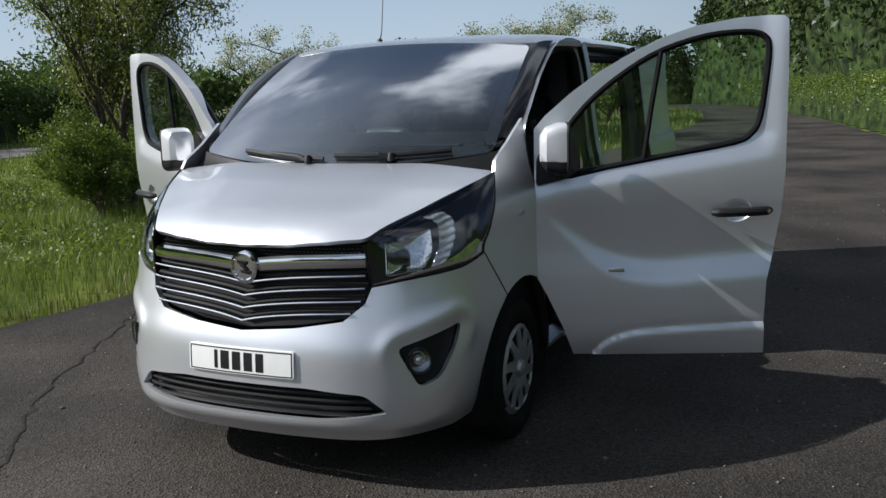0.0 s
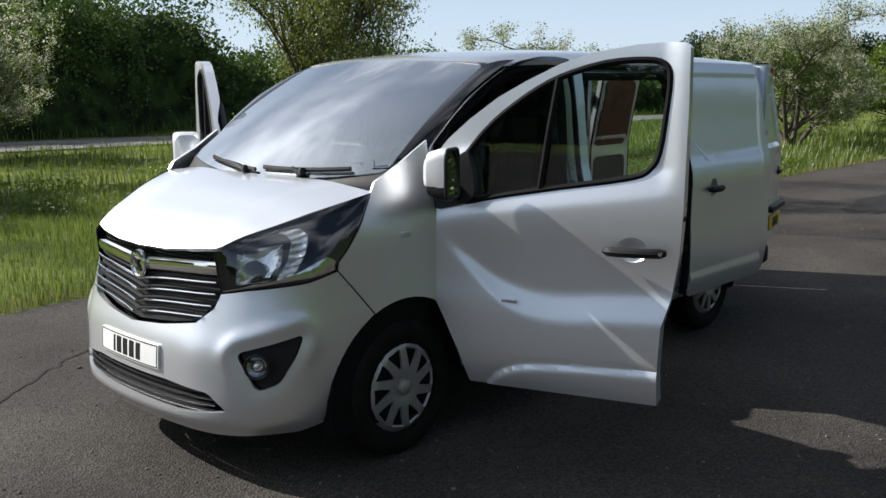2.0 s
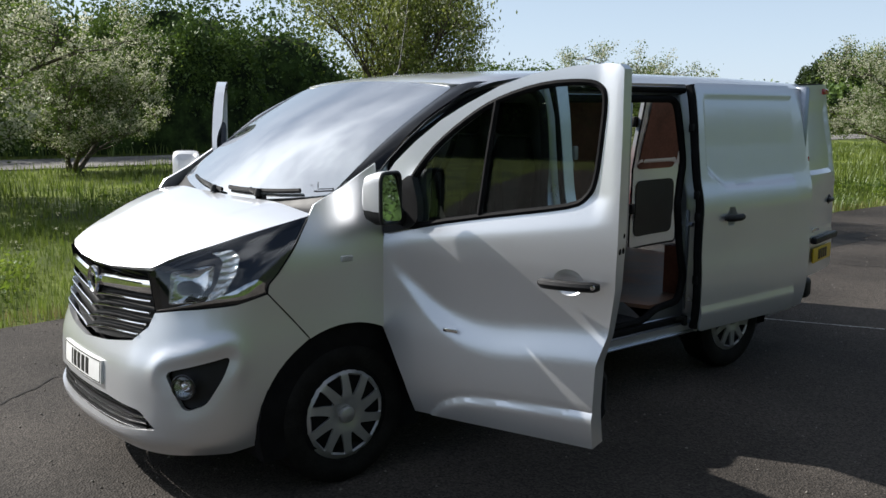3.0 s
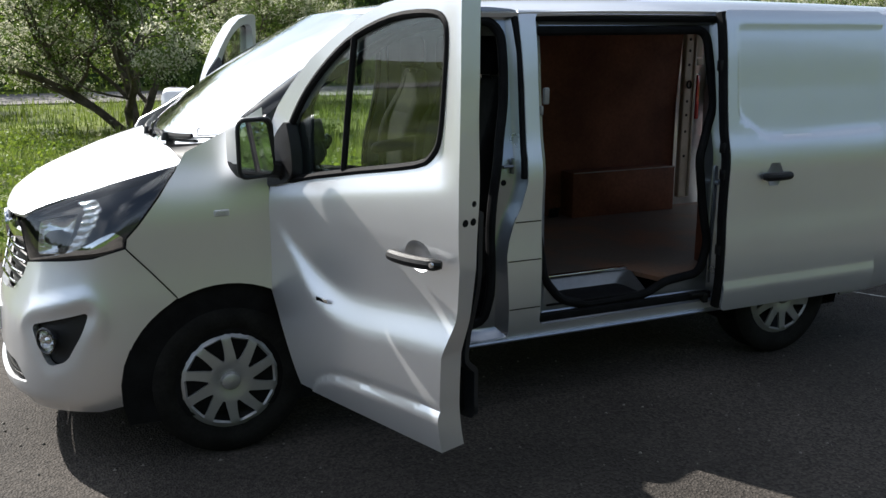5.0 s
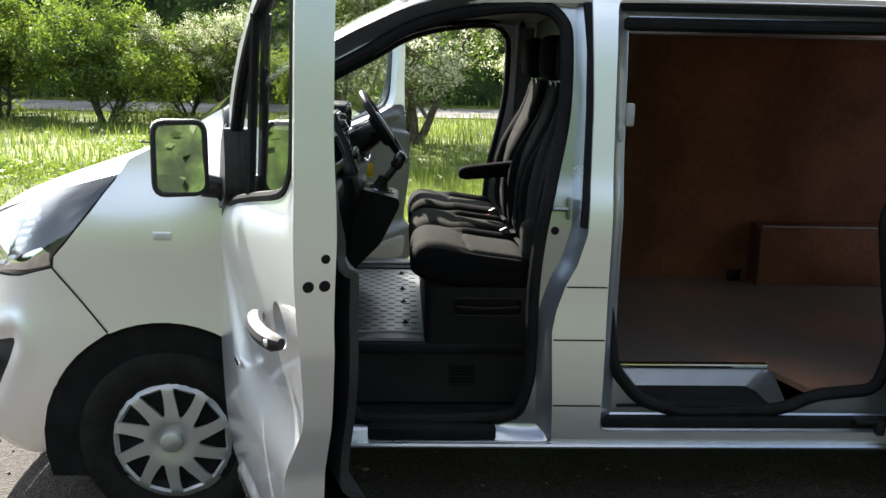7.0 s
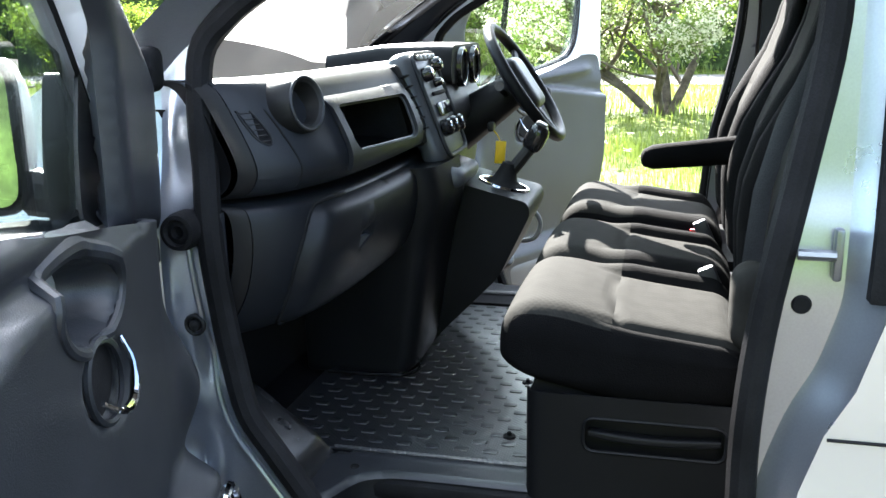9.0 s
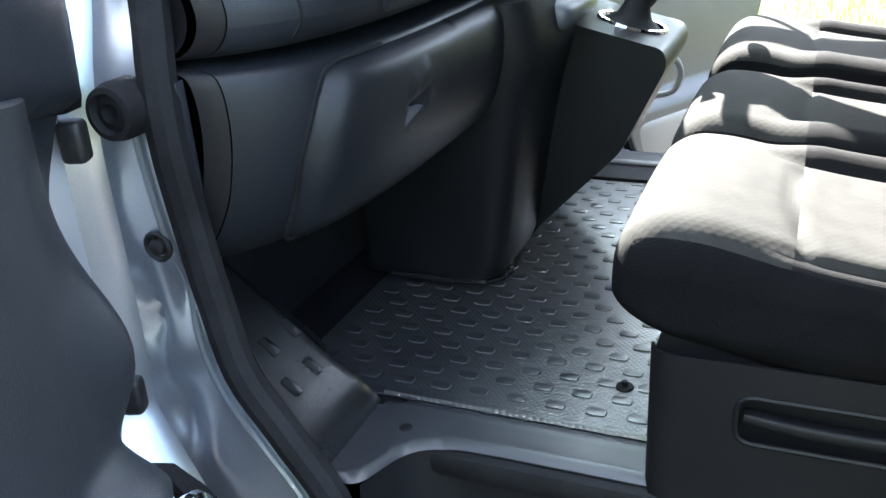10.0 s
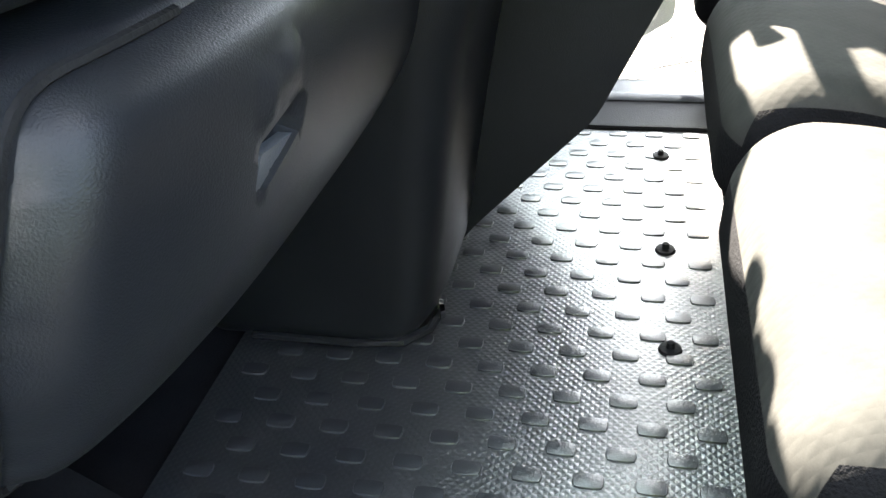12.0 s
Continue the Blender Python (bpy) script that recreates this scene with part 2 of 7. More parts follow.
CLOTH = mat("seat_cloth", (0.0195, 0.0193, 0.0179), 0.9, 0, 0.16, 26, 0.2, 900, spec=0.08)
BOLSTER = mat("plain_seat_cloth", (0.0075, 0.0074, 0.0076), 0.88, 0, 0.16, 20, 0.3, 700, spec=0.08)
SIDECLOTH = mat("black_seat_cloth", (0.0045, 0.0045, 0.005), 0.85, 0, 0.2, 14, 0.4, 420, spec=0.08)
PLY = mat("plywood_lining", (0.125, 0.046, 0.028), 0.55, 0, 0.25, 2.2, 0.15, 40, col2=(0.165, 0.066, 0.040))
PLYFLOOR = mat("worn_plywood_floor", (0.145, 0.122, 0.105), 0.45, 0, 0.3, 3.0, 0.2, 60, col2=(0.19, 0.092, 0.052), thr=(0.45, 0.75))
SILL = mat("grey_sill_plastic", (0.024, 0.0255, 0.029), 0.34, 0, 0.10, 6, 0.15, 600)
MATRUB = mat("rubber_mat", (0.020, 0.0212, 0.0235), 0.34, 0, 0.12, 12, 0, 260, spec=1.0, coat=0.5)
MATRUB.node_tree.nodes["Principled BSDF"].inputs["Coat Roughness"].default_value = 0.3
DOORGREY = mat("pale_door_plastic", (0.085, 0.084, 0.082), 0.45, 0, 0.1, 6, 0.15, 600)


def knurl(m, pitch, depth):
    """Adds a fine cross-hatched relief."""
    n, l = m.node_tree.nodes, m.node_tree.links
    co, top, bp = n.new("ShaderNodeTexCoord"), n.new("ShaderNodeMath"), n.new("ShaderNodeBump")
    top.operation = "MAXIMUM"
    for k, turn in enumerate((45, -45)):
        mp, wv = n.new("ShaderNodeMapping"), n.new("ShaderNodeTexWave")
        mp.inputs["Rotation"].default_value = (0, 0, radians(turn))
        wv.inputs["Scale"].default_value = 0.314 / pitch
        l.new(co.outputs["Object"], mp.inputs["Vector"])
        l.new(mp.outputs["Vector"], wv.inputs["Vector"])
        l.new(wv.outputs["Fac"], top.inputs[k])
    bp.inputs["Strength"].default_value = 0.5
    bp.inputs["Distance"].default_value = depth
    l.new(top.outputs["Value"], bp.inputs["Height"])
    l.new(bp.outputs["Normal"], n["Principled BSDF"].inputs["Normal"])
    return m


knurl(MATRUB, 0.0075, 0.0011)
knurl(CLOTH, 0.009, 0.0003)
MATSMOOTH = mat("smooth_rubber", (0.011, 0.0115, 0.0125), 0.26, 0, 0.12, 12, 0.1, 300, spec=0.5)
STUD = mat("raised_rubber", (0.022, 0.0235, 0.026), 0.30, 0, 0.12, 12, 0.1, 400, spec=0.8)
STEPMETAL = mat("bare_step_metal", (0.20, 0.215, 0.23), 0.32, 0.8, 0.1, 9, 0.05, 200)
YELLOW = mat("yellow_tag", (0.85, 0.55, 0.02), 0.4, 0, 0.06, 30)
POST = mat("cream_painted_metal", (0.46, 0.42, 0.35), 0.45, 0, 0.1, 9, 0.1, 200)
LIGHTGREY = mat("light_grey_plastic", (0.27, 0.27, 0.265), 0.5, 0, 0.1, 20)


# ---- mesh tools ----
def smooth01(x):
    x = np.clip(x, 0, 1)
    return x * x * (3 - 2 * x)


def curve(pts, n=8, closed=False):
    """Points along a Catmull-Rom curve through pts."""
    p = np.array(pts, float)
    k = len(p)
    out = []
    for i in range(k if closed else k - 1):
        a, b, c, d = (p[(i + j) % k] if closed else p[min(max(i + j, 0), k - 1)] for j in (-1, 0, 1, 2))
        for t in np.arange(n) / n:
            out.append(0.5 * (2 * b + (c - a) * t + (2 * a - 5 * b + 4 * c - d) * t * t + (3 * b - a - 3 * c + d) * t ** 3))
    if not closed:
        out.append(p[-1])
    return np.array(out)


def func(xs, ys):
    """A smooth function through the points (xs, ys)."""
    c = curve(list(zip(xs, ys)), 12)
    return lambda x: np.interp(x, c[:, 0], c[:, 1])


def fillet(pts, r=0.05, n=6):
    """A polygon with rounded corners; a third number gives a corner its own radius."""
    out = []
    k = len(pts)
    for i, p in enumerate(pts):
        q = np.array(p[:2], float)
        rr = p[2] if len(p) > 2 else r
        a = np.array(pts[i - 1][:2], float) - q
        b = np.array(pts[(i + 1) % k][:2], float) - q
        la, lb = np.linalg.norm(a), np.linalg.norm(b)
        rr = min(rr, 0.49 * la, 0.49 * lb)
        if rr < 1e-4:
            out.append(q)
            continue
        s, e = q + a / la * rr, q + b / lb * rr
        for t in np.linspace(0, 1, n):
            out.append((1 - t) ** 2 * s + 2 * t * (1 - t) * q + t * t * e)
    return np.array(out)


def resample(poly, step, closed=True):
    p = np.array(poly, float)
    out = []
    k = len(p)
    for i in range(k if closed else k - 1):
        a, b = p[i], p[(i + 1) % k]
        m = max(1, int(np.ceil(np.linalg.norm(b - a) / step)))
        for j in range(m):
            q = a + (b - a) * j / m
            if not out or np.linalg.norm(q - out[-1]) > 1e-4:
                out.append(q)
    if not closed:
        out.append(p[-1])
    elif len(out) > 1 and np.linalg.norm(out[0] - out[-1]) < 1e-4:
        out.pop()
    return np.array(out)


def inside(poly, pts):
    x, y = pts[:, 0], pts[:, 1]
    res = np.zeros(len(pts), bool)
    a, b = poly, np.roll(poly, -1, 0)
    for (x0, y0), (x1, y1) in zip(a, b):
        c = (y0 > y) != (y1 > y)
        if abs(y1 - y0) > 1e-12:
            res ^= c & (x < (x1 - x0) * (y - y0) / (y1 - y0) + x0)
    return res


def sdist(poly, pts):
    """Signed distance of pts to a polygon, positive inside."""
    pts = np.atleast_2d(np.array(pts, float))
    best = np.full(len(pts), 1e9)
    for a, b in zip(poly, np.roll(poly, -1, 0)):
        ab = b - a
        t = np.clip(((pts - a) @ ab) / max(ab @ ab, 1e-12), 0, 1)
        best = np.minimum(best, np.linalg.norm(pts - a - t[:, None] * ab, axis=1))
    return np.where(inside(poly, pts), best, -best)


from mathutils.geometry import delaunay_2d_cdt


def sheet(outer, holes=(), lines=(), step=0.05, fn=None, thick=0.0, flip=False):
    """A panel: a polygon with holes in (u, v), meshed evenly and laid onto the surface fn(u, v), with thickness."""
    loops = [resample(o, step) for o in (outer, *holes)]
    pts, edges = [], []
    for lp in loops:
        s = len(pts)
        pts += list(lp)
        edges += [(s + i, s + (i + 1) % len(lp)) for i in range(len(lp))]
    for ln in lines:
        ln = resample(ln, step, False)
        s = len(pts)
        pts += list(ln)
        edges += [(s + i, s + i + 1) for i in range(len(ln) - 1)]
    fixed = np.array(pts)
    lo, hi = loops[0].min(0), loops[0].max(0)
    gx, gy = np.meshgrid(np.arange(lo[0] + step / 2, hi[0], step), np.arange(lo[1] + step / 2, hi[1], step))
    gx = gx + (np.arange(gx.shape[0]) % 2)[:, None] * step * 0.5
    g = np.stack([gx.ravel(), gy.ravel()], 1)
    keep = inside(loops[0], g)
    for h in loops[1:]:
        keep &= ~inside(h, g)
    g = g[keep]
    if len(g):
        near = np.full(len(g), 1e9)
        for q in fixed:
            near = np.minimum(near, ((g - q) ** 2).sum(1))
        g = g[near > (0.45 * step) ** 2]
    allp = [Vector(p) for p in fixed] + [Vector(p) for p in g]
    vs, _, fs, *_ = delaunay_2d_cdt(allp, edges, [], 0, 1e-6)
    v2 = np.array([tuple(v) for v in vs])
    f = np.array([tuple(t) for t in fs], int)
    cen = v2[f].mean(1)
    ok = inside(loops[0], cen)
    for h in loops[1:]:
        ok &= ~inside(h, cen)
    f = f[ok]
    used = np.unique(f)
    remap = -np.ones(len(v2), int)
    remap[used] = np.arange(len(used))
    v2, f = v2[used], remap[f]
    e1, e2 = v2[f[:, 1]] - v2[f[:, 0]], v2[f[:, 2]] - v2[f[:, 0]]
    bad = (e1[:, 0] * e2[:, 1] - e1[:, 1] * e2[:, 0]) < 0
    f[bad] = f[bad][:, ::-1]
    v = np.array(fn(v2[:, 0], v2[:, 1])).T if fn else np.column_stack([v2, np.zeros(len(v2))])
    if flip:
        f = f[:, ::-1]
    return thicken(v, f, thick) if thick else (v, [tuple(t) for t in f])


def hollow_panel(outer, holes, lines, step, fn_out, fn_in, flip=False):
    """A hollow panel between two surfaces over the same outline."""
    v, f = sheet(outer, holes, lines, step, fn_out, 0, flip)
    w, _ = sheet(outer, holes, lines, step, fn_in, 0, flip)
    k = len(v)
    seen = {(t[i], t[(i + 1) % 3]) for t in f for i in range(3)}
    side = [(b, a, a + k, b + k) for a, b in seen if (b, a) not in seen]
    return np.vstack([v, w]), list(f) + [tuple(i + k for i in t[::-1]) for t in f] + sorted(side)


def thicken(v, f, thick):
    nrm = np.zeros_like(v)
    fn_ = np.cross(v[f[:, 1]] - v[f[:, 0]], v[f[:, 2]] - v[f[:, 0]])
    for i in range(3):
        np.add.at(nrm, f[:, i], fn_)
    nrm /= np.maximum(np.linalg.norm(nrm, axis=1), 1e-12)[:, None]
    k = len(v)
    count = {}
    for t in f:
        for i in range(3):
            count[(t[i], t[(i + 1) % 3])] = 1
    side = [(b, a, a + k, b + k) for a, b in count if (b, a) not in count]
    return np.vstack([v, v - nrm * thick]), [tuple(t) for t in f] + [tuple(t[::-1] + k) for t in f] + side


def join(*pieces):
    vs, fs, k = [], [], 0
    for v, f in pieces:
        v = np.array(v, float)
        vs.append(v)
        fs += [tuple(int(i) + k for i in q) for q in f]
        k += len(v)
    return np.vstack(vs), fs


def mirror_y(vf):
    v = np.array(vf[0], float) * (1, -1, 1)
    return v, [tuple(q)[::-1] for q in vf[1]]


def inset_poly(poly, d):
    """A polygon drawn in by d."""
    p = np.array(poly, float)
    a = p - np.roll(p, 1, 0)
    b = np.roll(p, -1, 0) - p
    n = lambda e: np.column_stack([-e[:, 1], e[:, 0]]) / np.maximum(np.linalg.norm(e, axis=1), 1e-9)[:, None]
    m = n(a) + n(b)
    m /= np.maximum(np.linalg.norm(m, axis=1), 1e-9)[:, None]
    area = np.sum(p[:, 0] * np.roll(p[:, 1], -1) - np.roll(p[:, 0], -1) * p[:, 1])
    q = p + m * d * (1 if area > 0 else -1)
    return np.vstack([q, q[:1]])


def moved(vf, m):
    return np.array([m @ Vector(p) for p in vf[0]]), vf[1]


def tube(pts, r=0.01, sides=8, closed=False, squash=1.0):
    p = np.array(pts, float)
    k = len(p)
    tan = np.roll(p, -1, 0) - np.roll(p, 1, 0)
    if not closed:
        tan[0], tan[-1] = p[1] - p[0], p[-1] - p[-2]
    tan /= np.maximum(np.linalg.norm(tan, axis=1), 1e-9)[:, None]
    ref = np.array([0, 0, 1.0]) if abs(tan[0][2]) < 0.9 else np.array([1.0, 0, 0])
    u = np.cross(tan[0], ref)
    u /= np.linalg.norm(u)
    v, f = [], []
    rad = np.broadcast_to(np.array(r, float), (k,))
    for i in range(k):
        u = u - tan[i] * (u @ tan[i])
        u /= max(np.linalg.norm(u), 1e-9)
        w = np.cross(tan[i], u)
        for j in range(sides):
            a = 2 * math.pi * j / sides
            v.append(p[i] + rad[i] * (math.cos(a) * u + squash * math.sin(a) * w))
    for i in range(k if closed else k - 1):
        for j in range(sides):
            a, b = i * sides + j, i * sides + (j + 1) % sides
            c, d = (i + 1) % k * sides + (j + 1) % sides, (i + 1) % k * sides + j
            f.append((a, b, c, d))
    if not closed:
        f.append(tuple(range(sides))[::-1])
        f.append(tuple((k - 1) * sides + j for j in range(sides)))
    return np.array(v), f


def lathe(profile, n=32, axis="y"):
    """A body of revolution; profile is (radius, along)."""
    v, f = [], []
    for i in range(n):
        a = 2 * math.pi * i / n
        for r, h in profile:
            p = (r * math.cos(a), h, r * math.sin(a))
            v.append(p if axis == "y" else (p[0], p[2], p[1]))
    m = len(profile)
    for i in range(n):
        for j in range(m - 1):
            a, b = i * m + j, (i + 1) % n * m + j
            q = (a, a + 1, b + 1, b)
            f.append(q if axis == "y" else q[::-1])
    return np.array(v), f


def rbox(cx, cy, cz, sx, sy, sz, r=0.01, seg=2):
    """A box with rounded edges."""
    bm = bmesh.new()
    bmesh.ops.create_cube(bm, size=1)
    bmesh.ops.scale(bm, vec=(sx, sy, sz), verts=bm.verts)
    if r:
        bmesh.ops.bevel(bm, geom=list(bm.edges), offset=min(r, 0.49 * min(sx, sy, sz)), segments=seg, profile=0.5, affect="EDGES")
    bmesh.ops.translate(bm, vec=(cx, cy, cz), verts=bm.verts)
    bm.verts.index_update()
    out = (np.array([tuple(v.co) for v in bm.verts]), [tuple(v.index for v in q.verts) for q in bm.faces])
    bm.free()
    return out


def loft(rings, caps=True):
    """Skin over closed rings of equal length."""
    v = np.vstack(rings)
    n = len(rings[0])
    f = []
    for i in range(len(rings) - 1):
        for j in range(n):
            f.append((i * n + j, i * n + (j + 1) % n, (i + 1) * n + (j + 1) % n, (i + 1) * n + j))
    if caps:
        f.append(tuple(range(n))[::-1])
        f.append(tuple((len(rings) - 1) * n + j for j in range(n)))
    return v, f


def prism(poly, fn0, fn1):
    """A solid between the two copies of a polygon that fn0 and fn1 lay out."""
    a = [np.array(fn0(*p), float) for p in poly]
    b = [np.array(fn1(*p), float) for p in poly]
    return loft([np.array(a), np.array(b)])


def grid(fn, us, vs, flip=False):
    v = np.array([fn(a, b) for a in us for b in vs], float)
    m = len(vs)
    f = [(i * m + j, (i + 1) * m + j, (i + 1) * m + j + 1, i * m + j + 1) for i in range(len(us) - 1) for j in range(m - 1)]
    return v, [q[::-1] for q in f] if flip else f


def make(name, vf, material, sharp=32.0):
    me = bpy.data.meshes.new(name)
    v, f = vf
    me.from_pydata([tuple(map(float, p)) for p in v], [], [tuple(int(i) for i in q) for q in f])
    me.materials.append(material)
    me.polygons.foreach_set("use_smooth", [True] * len(me.polygons))
    me.update()
    me.set_sharp_from_angle(angle=radians(sharp))
    return me


def part(name, vf, material, parent, label="", sharp=32.0, at=None):
    ob = new(name, make(name, vf, material, sharp))
    ob.parent = parent
    if at is not None:
        ob.matrix_basis = at
    return tagged(ob, label) if label else ob


def thing(name, label, category, group="", kind="", at=None):
    ob = new(name)
    ob.empty_display_size = 0.2
    if at is not None:
        ob.matrix_basis = at
    return tagged(ob, label, category, group, kind)


def solid(name, vf, material, label, category, group="", kind="", sharp=32.0):
    return tagged(new(name, make(name, vf, material, sharp)), label, category, group, kind)

# ---- the van's outer surface: plan outline round the nose and along the side, and its section ----
plan = curve([(-0.90, 0), (-0.893, 0.2), (-0.865, 0.42), (-0.82, 0.56), (-0.755, 0.68), (-0.66, 0.785), (-0.53, 0.862),
              (-0.36, 0.905), (-0.15, 0.93), (0.05, 0.942), (0.3, 0.95), (0.8, 0.955), (2.4, 0.957), (3.6, 0.95), (4.06, 0.925)], 16)
PX, PY = plan[:, 0], plan[:, 1]
PP = np.concatenate([[0], np.cumsum(np.hypot(np.diff(PX), np.diff(PY)))])
nose_z = func([0.15, 0.24, 0.29, 0.34, 0.45, 0.6, 0.718, 0.857, 0.92, 1.04, 1.1], [0.10, 0.045, 0.0, -0.005, 0.0, 0.01, 0.045, 0.083, 0.092, 0.105, 0.13])
side_z = func([0.15, 0.22, 0.28, 0.36, 0.5, 0.7, 0.85, 1.0, 1.12, 1.2, 1.3, 1.5, 1.7, 1.86, 1.93, 2.0],
              [-0.14, -0.08, -0.045, -0.018, 0, 0.0, -0.008, -0.008, -0.006, -0.016, -0.04, -0.066, -0.088, -0.118, -0.16, -0.22])


def S(x):
    return float(np.interp(x, PX, PP))


def F(y):
    return float(np.interp(y, PY, PP))


def body(q, z, inset=0.0):
    """The outer skin; q runs round the plan outline from the middle of the nose, negative on the van's left."""
    q, z = np.asarray(q, float), np.asarray(z, float)
    p = np.abs(q)
    x0, y0 = np.interp(p, PP, PX), np.interp(p, PP, PY)
    wf = smooth01((-0.35 - x0) / 0.4)
    ws = smooth01((y0 - 0.5) / 0.4)
    tuck = -0.035 * smooth01((0.35 - x0) / 0.45) * smooth01((z - 1.02) / 0.25) * ws
    x = x0 + nose_z(z) * wf + inset * wf
    y = y0 + side_z(z) * ws + tuck - inset * ws
    return x, np.where(q < 0, -y, y), z


def skin(inset=0.0, push=None):
    """Surface function for panels given in (q, z)."""
    def fn(q, z):
        d = inset if push is None else inset + push(q, z)
        return body(q, z, d)
    return fn


def flank(inset=0.0, push=None, side=-1):
    """Surface function for panels given in (x, z) on one flank."""
    def fn(x, z):
        q = np.interp(x, PX, PP)
        d = inset if push is None else inset + push(np.asarray(x), np.asarray(z))
        return body(side * q, z, d)
    return fn


def XZ(pts):
    return [(S(p[0]), *p[1:]) for p in pts]


def both(vf, name, material, parent, label="", **kw):
    part(name, vf, material, parent, label, **kw)
    return part(name, mirror_y(vf), material, parent, label, **kw)


def arch(cx, r, a0, a1, n=12):
    return [(cx + r * math.cos(radians(a)), 0.335 + r * math.sin(radians(a))) for a in np.linspace(a0, a1, n)]


van = thing("panel_van", "silver panel van on tarmac with all its doors open", "van")

# front bumper with its openings
ARCH_F = XZ([(-0.197, 0.730)] + arch(0, 0.437, 128, 186, 9)[0:] + [(-0.405, 0.272)])
half = [(0, 0.668), (F(0.25), 0.690), (F(0.45), 0.722), (F(0.53), 0.79), (F(0.55), 0.852), (F(0.66), 0.872), (S(-0.55), 0.905), (S(-0.377), 0.945)]
low = [(S(-0.55), 0.235), (F(0.7), 0.225), (F(0.4), 0.222), (0, 0.220)]
right_half = half + ARCH_F + low
bumper_poly = right_half + [(-q, z) for q, z in right_half[-2:0:-1]]
FOG = fillet([(F(0.655), 0.612), (S(-0.553), 0.69), (S(-0.575), 0.60), (S(-0.64), 0.475), (F(0.735), 0.445)], 0.035)
FOG_L = FOG * (-1, 1)
INTAKE = fillet([(-F(0.63), 0.352, 0.02), (-F(0.54), 0.43), (-F(0.3), 0.452), (F(0.3), 0.452), (F(0.54), 0.43), (F(0.63), 0.352, 0.02), (F(0.35), 0.322), (-F(0.35), 0.322)], 0.03)


def bumper_push(q, z):
    """Swollen brow over the fog lamps and a hollow round the number plate."""
    pts = np.column_stack([np.abs(q), z])
    d = -sdist(FOG, pts)
    brow = -0.010 * np.exp(-((d - 0.06) / 0.035) ** 2) * smooth01((z - 0.52) / 0.12)
    dip = 0.007 * np.exp(-(np.clip(d, 0, 9) / 0.03) ** 2)
    return brow + dip


part("front_bumper", sheet(np.array(bumper_poly), [FOG, FOG_L, INTAKE], step=0.02, fn=skin(0, bumper_push), thick=0.03, flip=True), PAINT, van)
for sgn, poly in ((1, FOG), (-1, FOG_L)):
    part("fog_lamp_surround", sheet(poly, step=0.03, fn=skin(0.035), thick=0.02, flip=True), BLACK, van, "black plastic fog lamp surround")
    fx, fy, fz = (float(c) for c in body(sgn * F(0.735), 0.556))
    turn = pose(fx + 0.012, fy * 0.985, fz, 0, 0, sgn * -38) @ pose(0, 0, 0, 0, 0, -90)
    lamp = part("fog_lamp", moved(lathe([(0.0, 0.03), (0.03, 0.026), (0.046, 0.008), (0.05, -0.008), (0.047, -0.014)], 28), turn), REFLECTOR, van, "round clear fog lamp")
    part("bulb_shield", moved(lathe([(0.0, -0.012), (0.010, -0.010), (0.018, -0.003), (0.022, 0.010), (0.020, 0.024)], 20), turn), CHROME, lamp, "bright round lamp centre")
    part("lens", moved(lathe([(0.0, -0.016), (0.03, -0.014), (0.047, -0.008)], 28), turn), LENS, lamp)
    part("bezel", moved(tube([(0.052 * math.cos(a), -0.01, 0.052 * math.sin(a)) for a in np.linspace(0, 2 * math.pi, 28, endpoint=False)], 0.006, 8, True), turn), GLOSSBLACK, lamp)
part("lower_intake", sheet(INTAKE * (0.995, 1), step=0.05, fn=skin(0.05), thick=0.01, flip=True), HOUSING, van, "black lower air intake")
for z0 in (0.345, 0.372, 0.399, 0.426):
    w = F(0.56) if z0 < 0.42 else F(0.5)
    part("intake_bar", tube([np.array(body(q, z0, 0.022)).T for q in np.linspace(-w, w, 32)], 0.0065, 6, squash=1.3), HOUSING, van, "black horizontal intake bar")

# grille
GR = [(0, 0.672), (F(0.25), 0.694), (F(0.45), 0.726), (F(0.528), 0.80), (F(0.54), 0.90), (F(0.535), 1.02), (F(0.3), 1.015), (0, 1.008)]
grille = part("grille", sheet(np.array(GR + [(-q, z) for q, z in GR[-2:0:-1]]), step=0.04, fn=skin(0.045), thick=0.01, flip=True), HOUSING, van, "black radiator grille with chrome slats")


def slat(z_mid, z_end, half_w, r, sq, ins):
    """A slat that dips towards the middle."""
    pts = []
    for s in np.linspace(-1, 1, 41):
        z = z_mid + (z_end - z_mid) * (1 - math.exp(-2.2 * abs(s))) / (1 - math.exp(-2.2))
        pts.append([float(c) for c in body(s * F(half_w), z, ins)])
    return tube(pts, r, 8, squash=sq)


